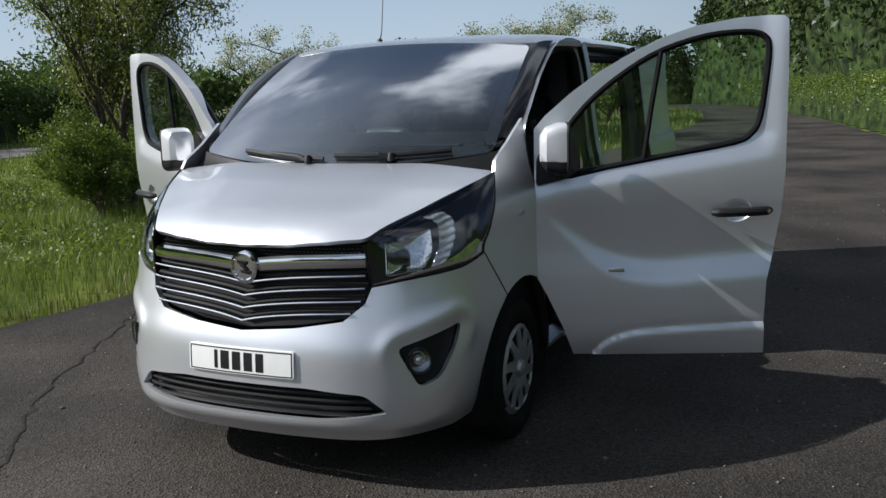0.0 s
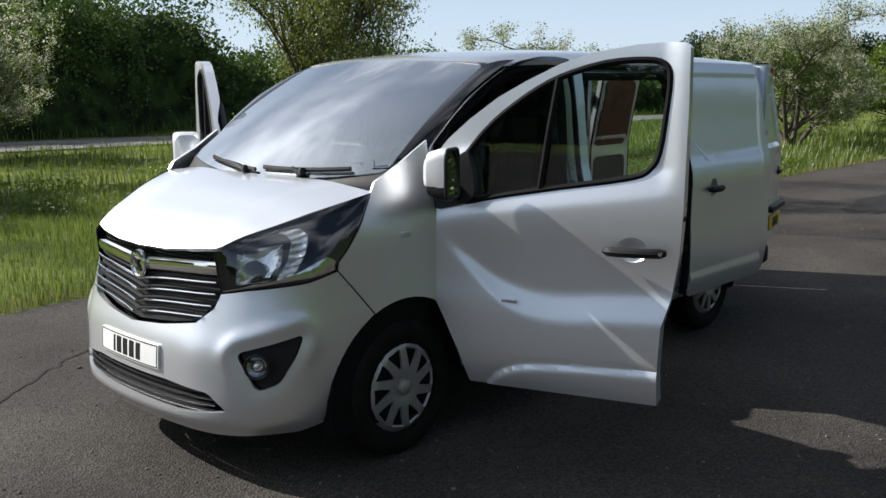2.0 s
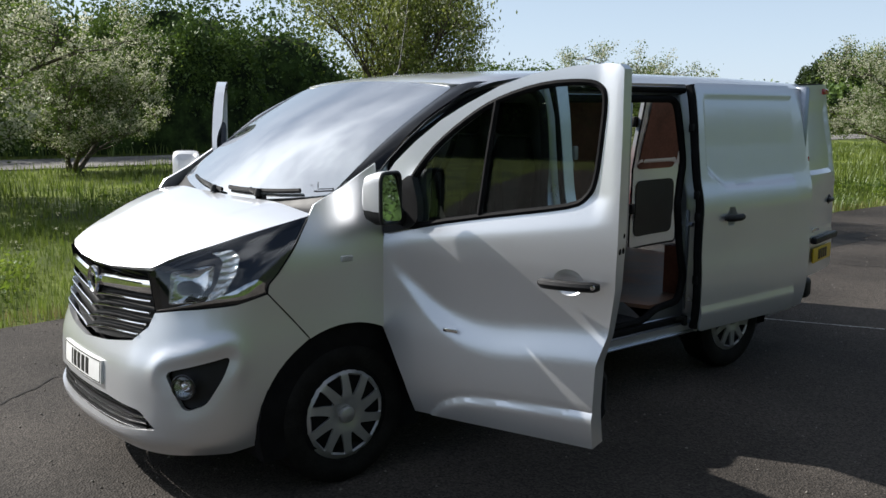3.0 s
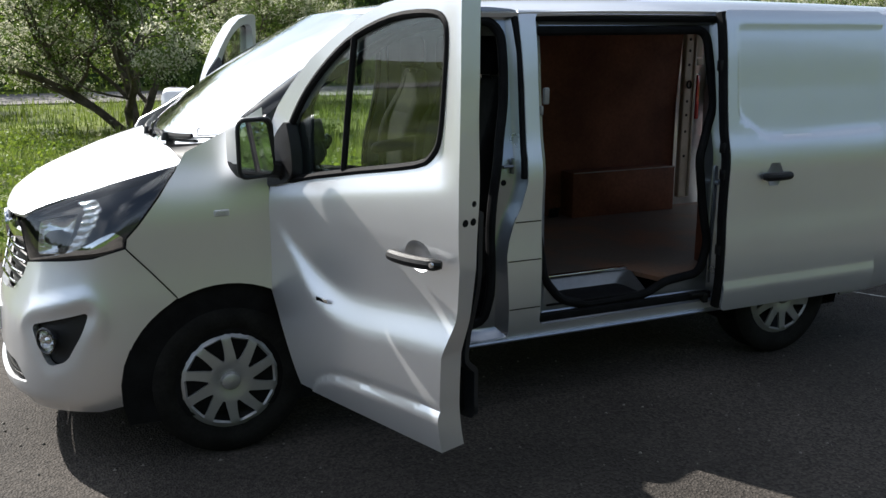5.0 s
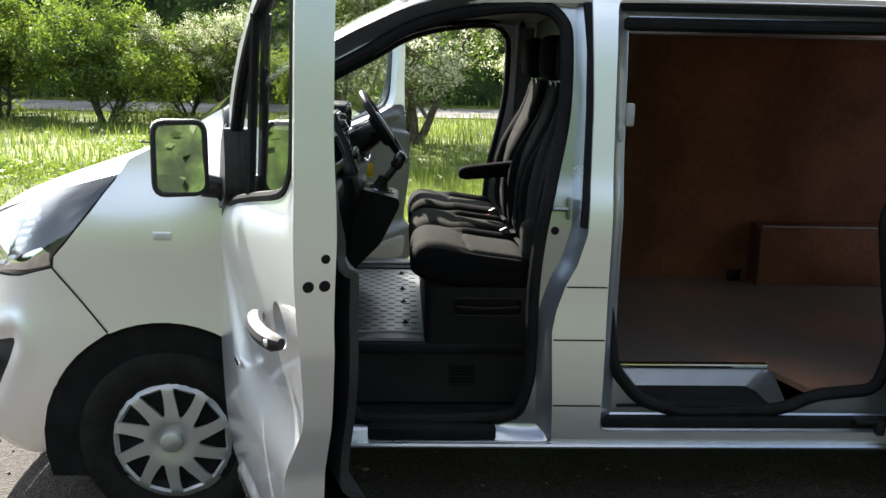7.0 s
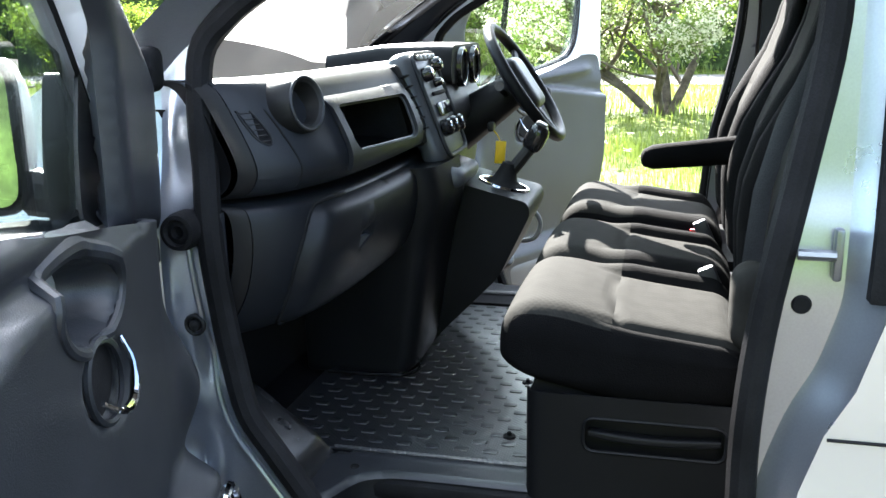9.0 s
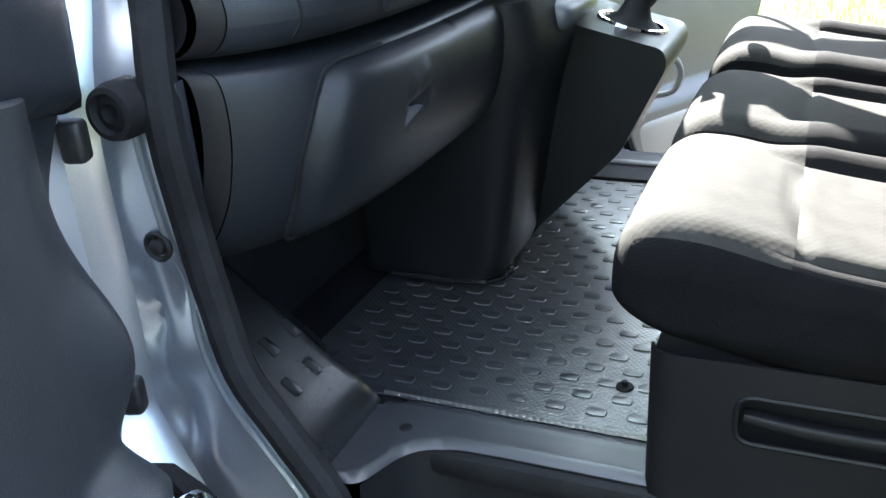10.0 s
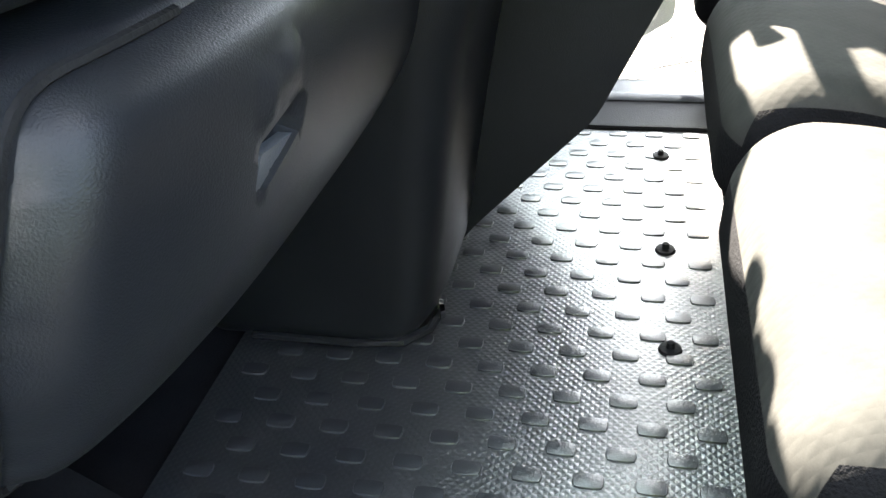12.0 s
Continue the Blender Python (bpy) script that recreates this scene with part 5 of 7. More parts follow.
# cab shell
part("cab_floor", join(rbox(0.55, 0.0, 0.61, 1.80, 1.40, 0.04, 0.01), rbox(0.14, 0, 0.94, 0.05, 1.62, 0.74, 0.01)), RUBBER, van, "black cab floor")
SILL_XY = fillet([(0.44, -0.625, 0.02), (0.50, -0.592, 0.03), (1.33, -0.588), (1.33, -0.682), (0.64, -0.682, 0.06), (0.555, -0.70, 0.05), (0.515, -0.80, 0.02), (0.445, -0.80, 0.02)], 0.01)


def sill_fn(x, y):
    d = sdist(SILL_XY, np.column_stack([x, y]))
    return x, y, 0.632 + 0.010 * np.sqrt(np.clip(1 - (1 - np.clip(d / 0.010, 0, 1)) ** 2, 0, 1)) - 0.002 * smooth01((d - 0.014) / 0.01)


RISER = curve([(1.33, -0.684), (1.0, -0.684), (0.68, -0.684), (0.60, -0.692), (0.553, -0.72), (0.520, -0.80)], 6)
for side in (-1, 1):
    mir = (lambda a: a) if side < 0 else mirror_y
    part("sill_plate", mir(sheet(SILL_XY, step=0.012, fn=sill_fn)), SILL, van, "smooth dark grey sill plate", sharp=60)
    part("step_riser", mir(grid(lambda i, z: (RISER[int(i)][0], RISER[int(i)][1] - 0.04 * ((0.634 - z) / 0.23) ** 1.5, z), range(len(RISER)), np.linspace(0.41, 0.634, 8), False)), TRIM, van, "black plastic cab step riser", sharp=60)
    part("sill_plug", mir(moved(lathe([(0, 0.003), (0.008, 0.002), (0.010, 0.0)], 14, "z"), pose(0.530, -0.668, 0.641))), RUBBER, van)
for k in range(6):
    part("vent_slot", rbox(1.02, -0.704 - 0.0024 * k, 0.548 - 0.013 * k, 0.09, 0.012, 0.006, 0.001), RUBBER, van)
for sgn in (-1, 1):
    part("step_tread", join(rbox(0.90, sgn * 0.79, 0.392, 0.72, 0.16, 0.022, 0.006), rbox(0.905, sgn * 0.895, 0.375, 0.45, 0.08, 0.045, 0.008)), RUBBER, van, "black rubber cab step tread")
    mir = (lambda a: a) if sgn > 0 else mirror_y
    hump_z = func([-0.05, 0.10, 0.20, 0.30, 0.38, 0.43, 0.465], [0.97, 0.93, 0.87, 0.79, 0.725, 0.69, 0.645])
    hump = part("wheel_hump", mir(loft([np.array([(x, y, z) for y, z in fillet([(0.59, 0.60), (0.84, 0.60), (0.84, float(hump_z(x))), (0.61, float(hump_z(x)))], 0.035, 6)]) for x in np.linspace(-0.05, 0.465, 16)])), MATSMOOTH, van, "black rubber covered wheel hump", sharp=60)
    for x0, y0 in ((0.385, 0.67), (0.385, 0.73), (0.335, 0.70), (0.335, 0.64)):
        sl = math.degrees(math.atan2(float(hump_z(x0 + 0.01)) - float(hump_z(x0 - 0.01)), 0.02))
        part("lozenge", mir(moved(pad(0, 0, 0, 0.034, 0.020, 0.008, 0.0038, 3), pose(x0, y0, float(hump_z(x0)), 0, -sl, 0))), MATSMOOTH, hump)
part("headlining", sheet(fillet([(0.72, -0.70), (1.44, -0.74), (1.44, 0.74), (0.72, 0.70)], 0.05), step=0.12, fn=lambda x, y: (x, y, roof_z(x, y)[2] - 0.045), thick=0.012, flip=True), HEAD, van, "pale grey cab headlining")
for sgn in (-1, 1):
    def trimp(t, s, sgn=sgn):
        x = 0.20 + 0.75 * t
        a = screen(0.13 + 0.87 * t, sgn * 0.97, -0.03)
        b = np.array([float(c) for c in body(sgn * S(x), float(door_top(x)) - 0.055, 0.10)])
        p = a * (1 - s) + b * s
        p[2] -= 0.012 * math.sin(math.pi * s)
        return p
    part("pillar_trim", grid(trimp, np.linspace(0, 1, 18), np.linspace(0, 1, 6), sgn < 0), TRIM2, van, "grey pillar trim")
    part("pillar_trim", grid(lambda t, s, sgn=sgn: (1.375 + 0.07 * s, sgn * (0.835 - 0.08 * t - 0.03 * s), 0.62 + 1.2 * t), np.linspace(0, 1, 12), np.linspace(0, 1, 4), sgn < 0), TRIM2, van, "dark grey door pillar trim")

# dashboard
face_x = func([-0.850, -0.842, -0.828, -0.79, -0.72, -0.60, -0.40, -0.15, 0.15, 0.40, 0.60, 0.72, 0.79, 0.828, 0.842, 0.850], [0.30, 0.365, 0.415, 0.460, 0.498, 0.524, 0.537, 0.54, 0.54, 0.537, 0.524, 0.498, 0.460, 0.415, 0.365, 0.30])
UPPER = curve([(-0.52, 1.362), (-0.30, 1.394), (-0.14, 1.412), (-0.085, 1.412), (-0.055, 1.396), (-0.030, 1.355), (0.004, 1.285), (0.008, 1.245), (-0.02, 1.215), (-0.09, 1.205)], 4)
LOWER = curve([(-0.10, 1.205), (-0.035, 1.197), (-0.012, 1.18), (-0.008, 1.12), (-0.022, 1.05), (-0.046, 1.0), (-0.075, 0.965), (-0.11, 0.952), (-0.20, 0.965), (-0.36, 0.985)], 4)
low_x = func([0.94, 0.965, 1.0, 1.05, 1.12, 1.18, 1.20, 1.22], [-0.095, -0.070, -0.046, -0.022, -0.008, -0.012, -0.016, -0.02])


def dash_strip(profile, y0, y1, n=40):
    def fn(y, i):
        dx, z = profile[int(i)]
        x = float(face_x(y)) + dx
        if dx < -0.2 and z > 1.2:
            x = max(x, -0.02 + 0.10 * y * y)
        return x, y, z
    return grid(fn, np.linspace(y0, y1, n), range(len(profile)), True)


TRAY = (-0.585, -0.215)
END = 0.822
dash = part("dashboard", join(dash_strip(UPPER[:21], -END, END, 90), dash_strip(UPPER[20:29], -END, TRAY[0], 28), dash_strip(UPPER[20:29], TRAY[1], END, 60), dash_strip(UPPER[28:], -END, END, 90)), DASH, van, "black plastic dashboard with open tray", sharp=50)
part("lower_dash", dash_strip(LOWER, -END, END, 90), DASH2, dash, sharp=50)
for side in (-1, 1):
    mir = (lambda a: a) if side < 0 else mirror_y
    for profile in (UPPER[8:], LOWER):
        # dash end blacker than the rest: shade beside door and pillar is coloured in
        part("dash_end", mir(join(dash_strip(profile, -0.836, -END - 0.001, 6), grid(lambda t, i: (0.382 + profile[int(i)][0] - 0.10 * t, -0.836 + 0.05 * t, profile[int(i)][1]), np.linspace(0, 1, 4), range(len(profile))))), HOUSING, dash, "end of the dashboard, its shade put into the black colour", sharp=50)
ty = np.linspace(TRAY[0], TRAY[1], 12)
part("tray", grid(lambda y, i: [(float(face_x(y)) + dx, y, z) for dx, z in ((-0.040, 1.352), (-0.16, 1.345), (-0.17, 1.255), (-0.006, 1.240))][int(i)], ty, range(4), True), RUBBER, dash, "dark open dashboard tray", sharp=20)
for y in TRAY:
    part("tray_side", grid(lambda a, b, y=y: (float(face_x(y)) - 0.006 - 0.034 * b - (0.164 - 0.034 * b) * a, y, 1.237 + 0.115 * b), (0, 1), (0, 1)), RUBBER, dash)
rim_x = lambda y, z: float(face_x(y)) + float(np.interp(z, UPPER[::-1, 1][4:], UPPER[::-1, 0][4:]))
RIM = fillet([(TRAY[0] - 0.02, 1.268), (TRAY[1] - 0.03, 1.256), (TRAY[1] - 0.012, 1.346), (TRAY[0] - 0.03, 1.352)], 0.024)
COVER_RIM = np.array([(TRAY[0] - 0.045, 1.236), (TRAY[1] + 0.012, 1.236), (TRAY[1] + 0.012, 1.368), (TRAY[0] - 0.045, 1.368)])
part("tray_rim", sheet(COVER_RIM, [RIM], [], 0.012, lambda y, z: (np.array([rim_x(a, b) for a, b in zip(np.ravel(y), np.ravel(z))]) + 0.0015, y, z), 0.010, True), DASH, dash, "grey tray surround with rounded corners", sharp=50)
part("tray_lip", tube([(rim_x(y, z) + 0.001, y, z) for y, z in RIM], 0.0028, 6, True), STACK, dash)
LID = fillet([(-0.715, 1.186, 0.03), (-0.195, 1.186, 0.02), (-0.185, 0.975), (-0.742, 0.952, 0.03), (-0.762, 1.06), (-0.745, 1.13)], 0.05)
CATCH = (-0.572, 1.112)
PULL = fillet([(-0.030, 0.000), (0.032, 0.012), (0.036, 0.045), (-0.022, 0.032)], 0.008) + CATCH
POCKET = fillet([(-0.036, -0.042), (0.026, -0.018), (0.034, 0.008), (-0.030, -0.004)], 0.005) + CATCH


def lid_fn(y, z):
    """Glovebox lid: proud of the dash, with rolled edges, a pull and a finger pocket."""
    p = np.column_stack([y, z])
    proud = 0.030 * np.sqrt(np.clip(1 - (1 - np.clip(sdist(LID, p) / 0.030, 0, 1)) ** 2, 0, 1))
    dent = 0.016 * smooth01(sdist(POCKET, p) / 0.008) - 0.0035 * smooth01(sdist(PULL, p) / 0.004)
    return face_x(y) + low_x(z) - 0.004 + proud - dent, y, z


part("glovebox_lid", sheet(LID, [], [np.vstack([POCKET, POCKET[:1]]), np.vstack([PULL, PULL[:1]])], 0.009, lid_fn), DASH2, dash, "black glovebox lid", sharp=60)
facet = fillet([(-0.030, -0.036), (0.022, -0.017), (-0.022, -0.012)], 0.002)
gap = [q for q in resample(LID, 0.012) if q[0] < -0.68 or q[1] > 1.17]
gap = sorted([q for q in gap if q[0] < -0.60], key=lambda q: q[1])
part("lid_gap", tube([(float(face_x(y)) + float(low_x(z)) - 0.001, y - 0.003, z) for y, z in gap], 0.0035, 6), RUBBER, dash)
# paler grey than the lid: light on the pocket's lower ledge, coloured in
part("catch_lip", prism(facet + CATCH, lambda y, z: (float(face_x(y)) + float(low_x(z)) + 0.016, y, z), lambda y, z: (float(face_x(y)) + float(low_x(z)) + 0.0225, y, z - 0.002)), STACK, dash, "catch lip in the finger pocket, its lit tone put in as grey")
part("end_trim", tube([(0.372, -0.846, 1.19), (0.370, -0.843, 1.06), (0.366, -0.838, 0.96)], [0.010, 0.012, 0.014], 8, squash=0.5), TRIM2, dash, "narrow grey trim at the dashboard end")

part("round_vent", moved(join(lathe([(0.030, 0.07), (0.036, 0.03), (0.048, -0.012), (0.056, -0.018), (0.062, -0.010), (0.066, 0.03), (0.066, 0.08)], 32), lathe([(0, 0.03), (0.04, 0.028)], 24)), pose(0.482, -0.728, 1.366, 0, 0, 76) @ pose(0, 0, 0, -9, 0, 0) @ Matrix.Scale(0.80, 4)), HANDLE, dash, "round black dashboard vent")
part("vent_ring", moved(tube([(0.058 * math.cos(a), -0.016, 0.058 * math.sin(a)) for a in np.linspace(0, 2 * math.pi, 32, endpoint=False)], 0.004, 6, True), pose(0.482, -0.728, 1.366, 0, 0, 76) @ pose(0, 0, 0, -9, 0, 0) @ Matrix.Scale(0.80, 4)), TRIM2, dash)
up_z, up_x = UPPER[::-1, 1], UPPER[::-1, 0]
on_dash = lambda y, z, out=0.0: (float(face_x(y)) + float(np.interp(z, up_z[4:], up_x[4:])) + out, y, z)
OVAL = fillet([(-0.815, 1.372), (-0.801, 1.362), (-0.790, 1.316), (-0.797, 1.298), (-0.811, 1.312), (-0.817, 1.350)], 0.010, 4)
vent = part("side_vent", tube([on_dash(y, z) for y, z in OVAL], 0.0022, 6, True), HOUSING, dash, "black slanted side vent with slats")
part("backing", prism(OVAL, lambda y, z: on_dash(y, z, 0.0015), lambda y, z: on_dash(y, z, -0.012)), HOUSING, vent)
for k in range(6):
    z0 = 1.357 - 0.0095 * k
    y0 = -0.8085 + 0.0016 * k
    part("vent_slat", tube([on_dash(y0 - 0.0065, z0, 0.001), on_dash(y0 + 0.0065, z0, 0.001)], 0.0010, 5), BLACK, vent)
part("dash_seam", tube([on_dash(y, z, -0.0005) for y, z in curve([(-0.755, 1.399), (-0.781, 1.388), (-0.773, 1.326), (-0.760, 1.259), (-0.760, 1.225)], 6)], 0.0022, 5), RUBBER, dash)

# centre stack with controls
SM = pose(0.518, -0.015, 1.297, 0, -21, 0)
stack = part("centre_console", moved(pad(0.012, 0, 0, 0.062, 0.255, 0.285, 0.030, 10, lambda u, p: p + np.column_stack([-0.012 * u[:, 1] ** 2, 0 * u[:, 0], 0 * u[:, 0]])), SM), STACK, van, "grey centre stack with radio and heater knobs")
part("stack_frame", moved(tube([(0.038, y, z) for y, z in fillet([(-0.10, -0.13), (0.10, -0.13), (0.10, 0.13), (-0.10, 0.13)], 0.035)], 0.006, 8, True), SM), DASH, stack)
for y0, z0, r in ((-0.055, 0.075, 0.018), (0.055, 0.095, 0.018), (0.0, 0.05, 0.011), (-0.06, -0.062, 0.021), (0.0, -0.062, 0.021), (0.06, -0.062, 0.021)):
    part("knob", moved(lathe([(0, 0.030), (0.8 * r, 0.030), (r, 0.024), (1.05 * r, 0.0)], 20), SM @ pose(0.034, y0, z0, 0, 0, -90)), GLOSSBLACK, stack, "black rotary knob")
    part("knob_cap", moved(lathe([(0, 0.0325), (0.5 * r, 0.032), (0.55 * r, 0.030)], 14), SM @ pose(0.034, y0, z0, 0, 0, -90)), CHROME, stack)
part("radio_slot", moved(rbox(0.045, 0, 0.025, 0.008, 0.11, 0.010, 0.002), SM), RUBBER, stack)
part("radio_display", moved(rbox(0.045, 0, -0.015, 0.008, 0.12, 0.034, 0.004), SM), GLOSSBLACK, stack, "dark radio display")
for k in range(4):
    part("button", moved(rbox(0.047, -0.06 + 0.04 * k, 0.118, 0.008, 0.026, 0.012, 0.002), SM), LIGHTGREY, stack)
for k in range(6):
    part("vent_slat", moved(rbox(0.016, -0.146, 0.085 - 0.026 * k, 0.024, 0.030, 0.005, 0.001), SM), RUBBER, stack)
part("stack_vent", moved(rbox(-0.004, -0.148, 0.02, 0.036, 0.040, 0.20, 0.012), SM), RUBBER, stack)
part("coin_tray", moved(pad(0, 0, 0, 0.15, 0.215, 0.05, 0.023, 8, lambda u, p: p + np.column_stack([0 * u[:, 0], 0 * u[:, 0], -0.010 * (u[:, 2] > 0) * (np.abs(u[:, 1]) < 0.75) * (np.abs(u[:, 0]) < 0.7)])), pose(0.562, -0.02, 1.150, 0, 16, 0)), STACK, van, "grey tray below the centre stack", sharp=60)
# gear console
gc = [(0.47, 0.60), (0.545, 0.70), (0.70, 0.86), (0.782, 1.03), (0.775, 1.06), (0.60, 1.105), (0.40, 1.12), (0.34, 0.60)]
console = part("gear_console", prism(fillet(gc, 0.02, 4), lambda x, z: (x, 0.27, z), lambda x, z: (x, -0.005, z)), TRIM, van, "black gear lever console")
leg_x = func([0.64, 0.655, 0.67, 0.71, 0.91, 1.02, 1.10, 1.18], [0.49, 0.512, 0.522, 0.538, 0.572, 0.594, 0.615, 0.60])
leg_y = func([0.64, 0.66, 0.70, 0.90, 1.18], [-0.195, -0.212, -0.216, -0.232, -0.262])
part("console_side", loft([np.array([(x, y, z) for x, y in fillet([(0.24, 0.0), (0.24, float(leg_y(z))), (float(leg_x(z)) - 0.02, float(leg_y(z)), 0.07), (float(leg_x(z)), -0.15, 0.05), (float(leg_x(z)), 0.0)], 0.02, 7)])
                            for z in (0.646, 0.650, 0.656, 0.664, 0.675, 0.70, 0.75, 0.83, 0.91, 0.97, 1.02, 1.06, 1.10, 1.14, 1.18)]), TRIM, console, "rounded black pillar below the dashboard", sharp=60)
part("foot_rim", tube([(0.30, -0.213, 0.652), (0.43, -0.214, 0.652), (0.49, -0.205, 0.652), (0.516, -0.175, 0.652), (0.522, -0.14, 0.652)], 0.006, 8), GLOSSBLACK, console, "glossy rim at the foot of the pillar")
part("bright_screw", moved(lathe([(0, 0.008), (0.011, 0.006), (0.014, 0.0)], 14), pose(0.526, -0.160, 0.672, 0, 0, -70)), CHROME, console)
part("lever_boot", moved(lathe([(0.0, 0.07), (0.018, 0.065), (0.026, 0.04), (0.034, 0.02), (0.05, 0.008), (0.062, 0.0)], 18, "z"), pose(0.690, 0.13, 1.078, 0, 14, 0)), RUBBER, console, "black gear lever boot")
part("boot_ring", moved(tube([(0.066 * math.cos(a), 0.055 * math.sin(a), 0.004) for a in np.linspace(0, 2 * math.pi, 28, endpoint=False)], 0.006, 6, True), pose(0.690, 0.13, 1.078, 0, 14, 0)), CHROME, console, "chrome ring round the boot")
part("gear_lever", tube([(0.695, 0.13, 1.10), (0.735, 0.14, 1.15), (0.762, 0.15, 1.185)], 0.017, 10), HANDLE, console, "black gear lever shaft")
part("gear_knob", moved(pad(0, 0, 0, 0.056, 0.060, 0.085, 0.027, 6), pose(0.772, 0.155, 1.205, 0, 28, 0)), GLOSSBLACK, console, "black gear knob, the glint on its top put in as grey")
# glint on the knob, put into the colour of a grey top piece
part("knob_top", moved(rbox(0, 0, 0, 0.03, 0.04, 0.012, 0.005, 3), pose(0.788, 0.157, 1.240, 0, 28, 0)), STACK, console)
# steering
WM = pose(0.70, 0.43, 1.335, 0, 56.5, 0)
wheel = part("steering_wheel", moved(tube([(0.186 * math.cos(a), 0.186 * math.sin(a), 0) for a in np.linspace(0, 2 * math.pi, 48, endpoint=False)], 0.0165, 12, True), WM), TRIM, van, "black steering wheel")
part("hub", moved(pad(0, 0, -0.012, 0.17, 0.16, 0.06, 0.026, 8), WM), TRIM2, wheel, "grey steering wheel hub")
for a in (0, 125, 235):
    part("spoke", moved(tube([(0.06 * math.cos(radians(a)), 0.06 * math.sin(radians(a)), -0.015), (0.185 * math.cos(radians(a)), 0.185 * math.sin(radians(a)), 0)], [0.024, 0.014], 8, squash=0.5), WM), TRIM, wheel)
part("column", moved(tube([(0, 0, -0.03), (0, 0, -0.10), (0, 0, -0.26)], [0.05, 0.058, 0.075], 14), WM), TRIM, wheel, "black steering column shroud")
for s in (-1, 1):
    part("stalk", moved(tube([(0, 0.04 * s, -0.06), (-0.02, 0.14 * s, -0.045), (-0.025, 0.165 * s, -0.04)], [0.010, 0.010, 0.014], 8), WM), GLOSSBLACK, wheel, "black column stalk")
bin_pts = lambda w, z0, x0: np.array([(x0, 0.41 + a, z0 + b) for a, b in fillet([(-w, -0.05), (w, -0.05), (w * 0.92, 0.055), (-w * 0.92, 0.055)], 0.035, 5)])
part("instrument_hood", loft([bin_pts(0.20, 1.375, 0.16), bin_pts(0.215, 1.395, 0.33), bin_pts(0.215, 1.395, 0.50), bin_pts(0.205, 1.392, 0.53)]), TRIM, dash, "black instrument hood")
for y0 in (0.33, 0.49):
    part("dial", moved(lathe([(0, 0.004), (0.045, 0.004), (0.055, 0.018), (0.058, 0.0)], 24), pose(0.525, y0, 1.385, 0, 0, -90)), GLOSSBLACK, dash, "round instrument dial")
    part("dial_ring", moved(tube([(0.05 * math.cos(a), 0.014, 0.05 * math.sin(a)) for a in np.linspace(0, 2 * math.pi, 24, endpoint=False)], 0.003, 6, True), pose(0.525, y0, 1.385, 0, 0, -90)), CHROME, dash)
# key with a yellow tag, hanging from the ignition
tag = solid("key_tag", join(moved(rbox(0, 0, 0, 0.030, 0.006, 0.066, 0.010, 3), pose(0.640, 0.352, 1.138, 0, 4, 15)), tube([(0.640, 0.352, 1.170), (0.630, 0.354, 1.19), (0.616, 0.358, 1.205)], 0.0015, 5)), YELLOW, "yellow plastic key tag hanging below the steering column", "key tag")
# rim of the driver's door pocket; pale grey carries the sunlight on it
part("pocket_rim", tube(curve([(0.66, 0.66, 0.92), (0.70, 0.66, 0.90), (0.718, 0.66, 0.86), (0.70, 0.66, 0.815), (0.655, 0.66, 0.80)], 5), 0.008, 8), LIGHTGREY, van, "driver's door pocket rim, sunlight put into its pale colour")
part("key_head", moved(rbox(0, 0, 0, 0.02, 0.035, 0.03, 0.008), pose(0.612, 0.36, 1.212)), BLACK, tag)


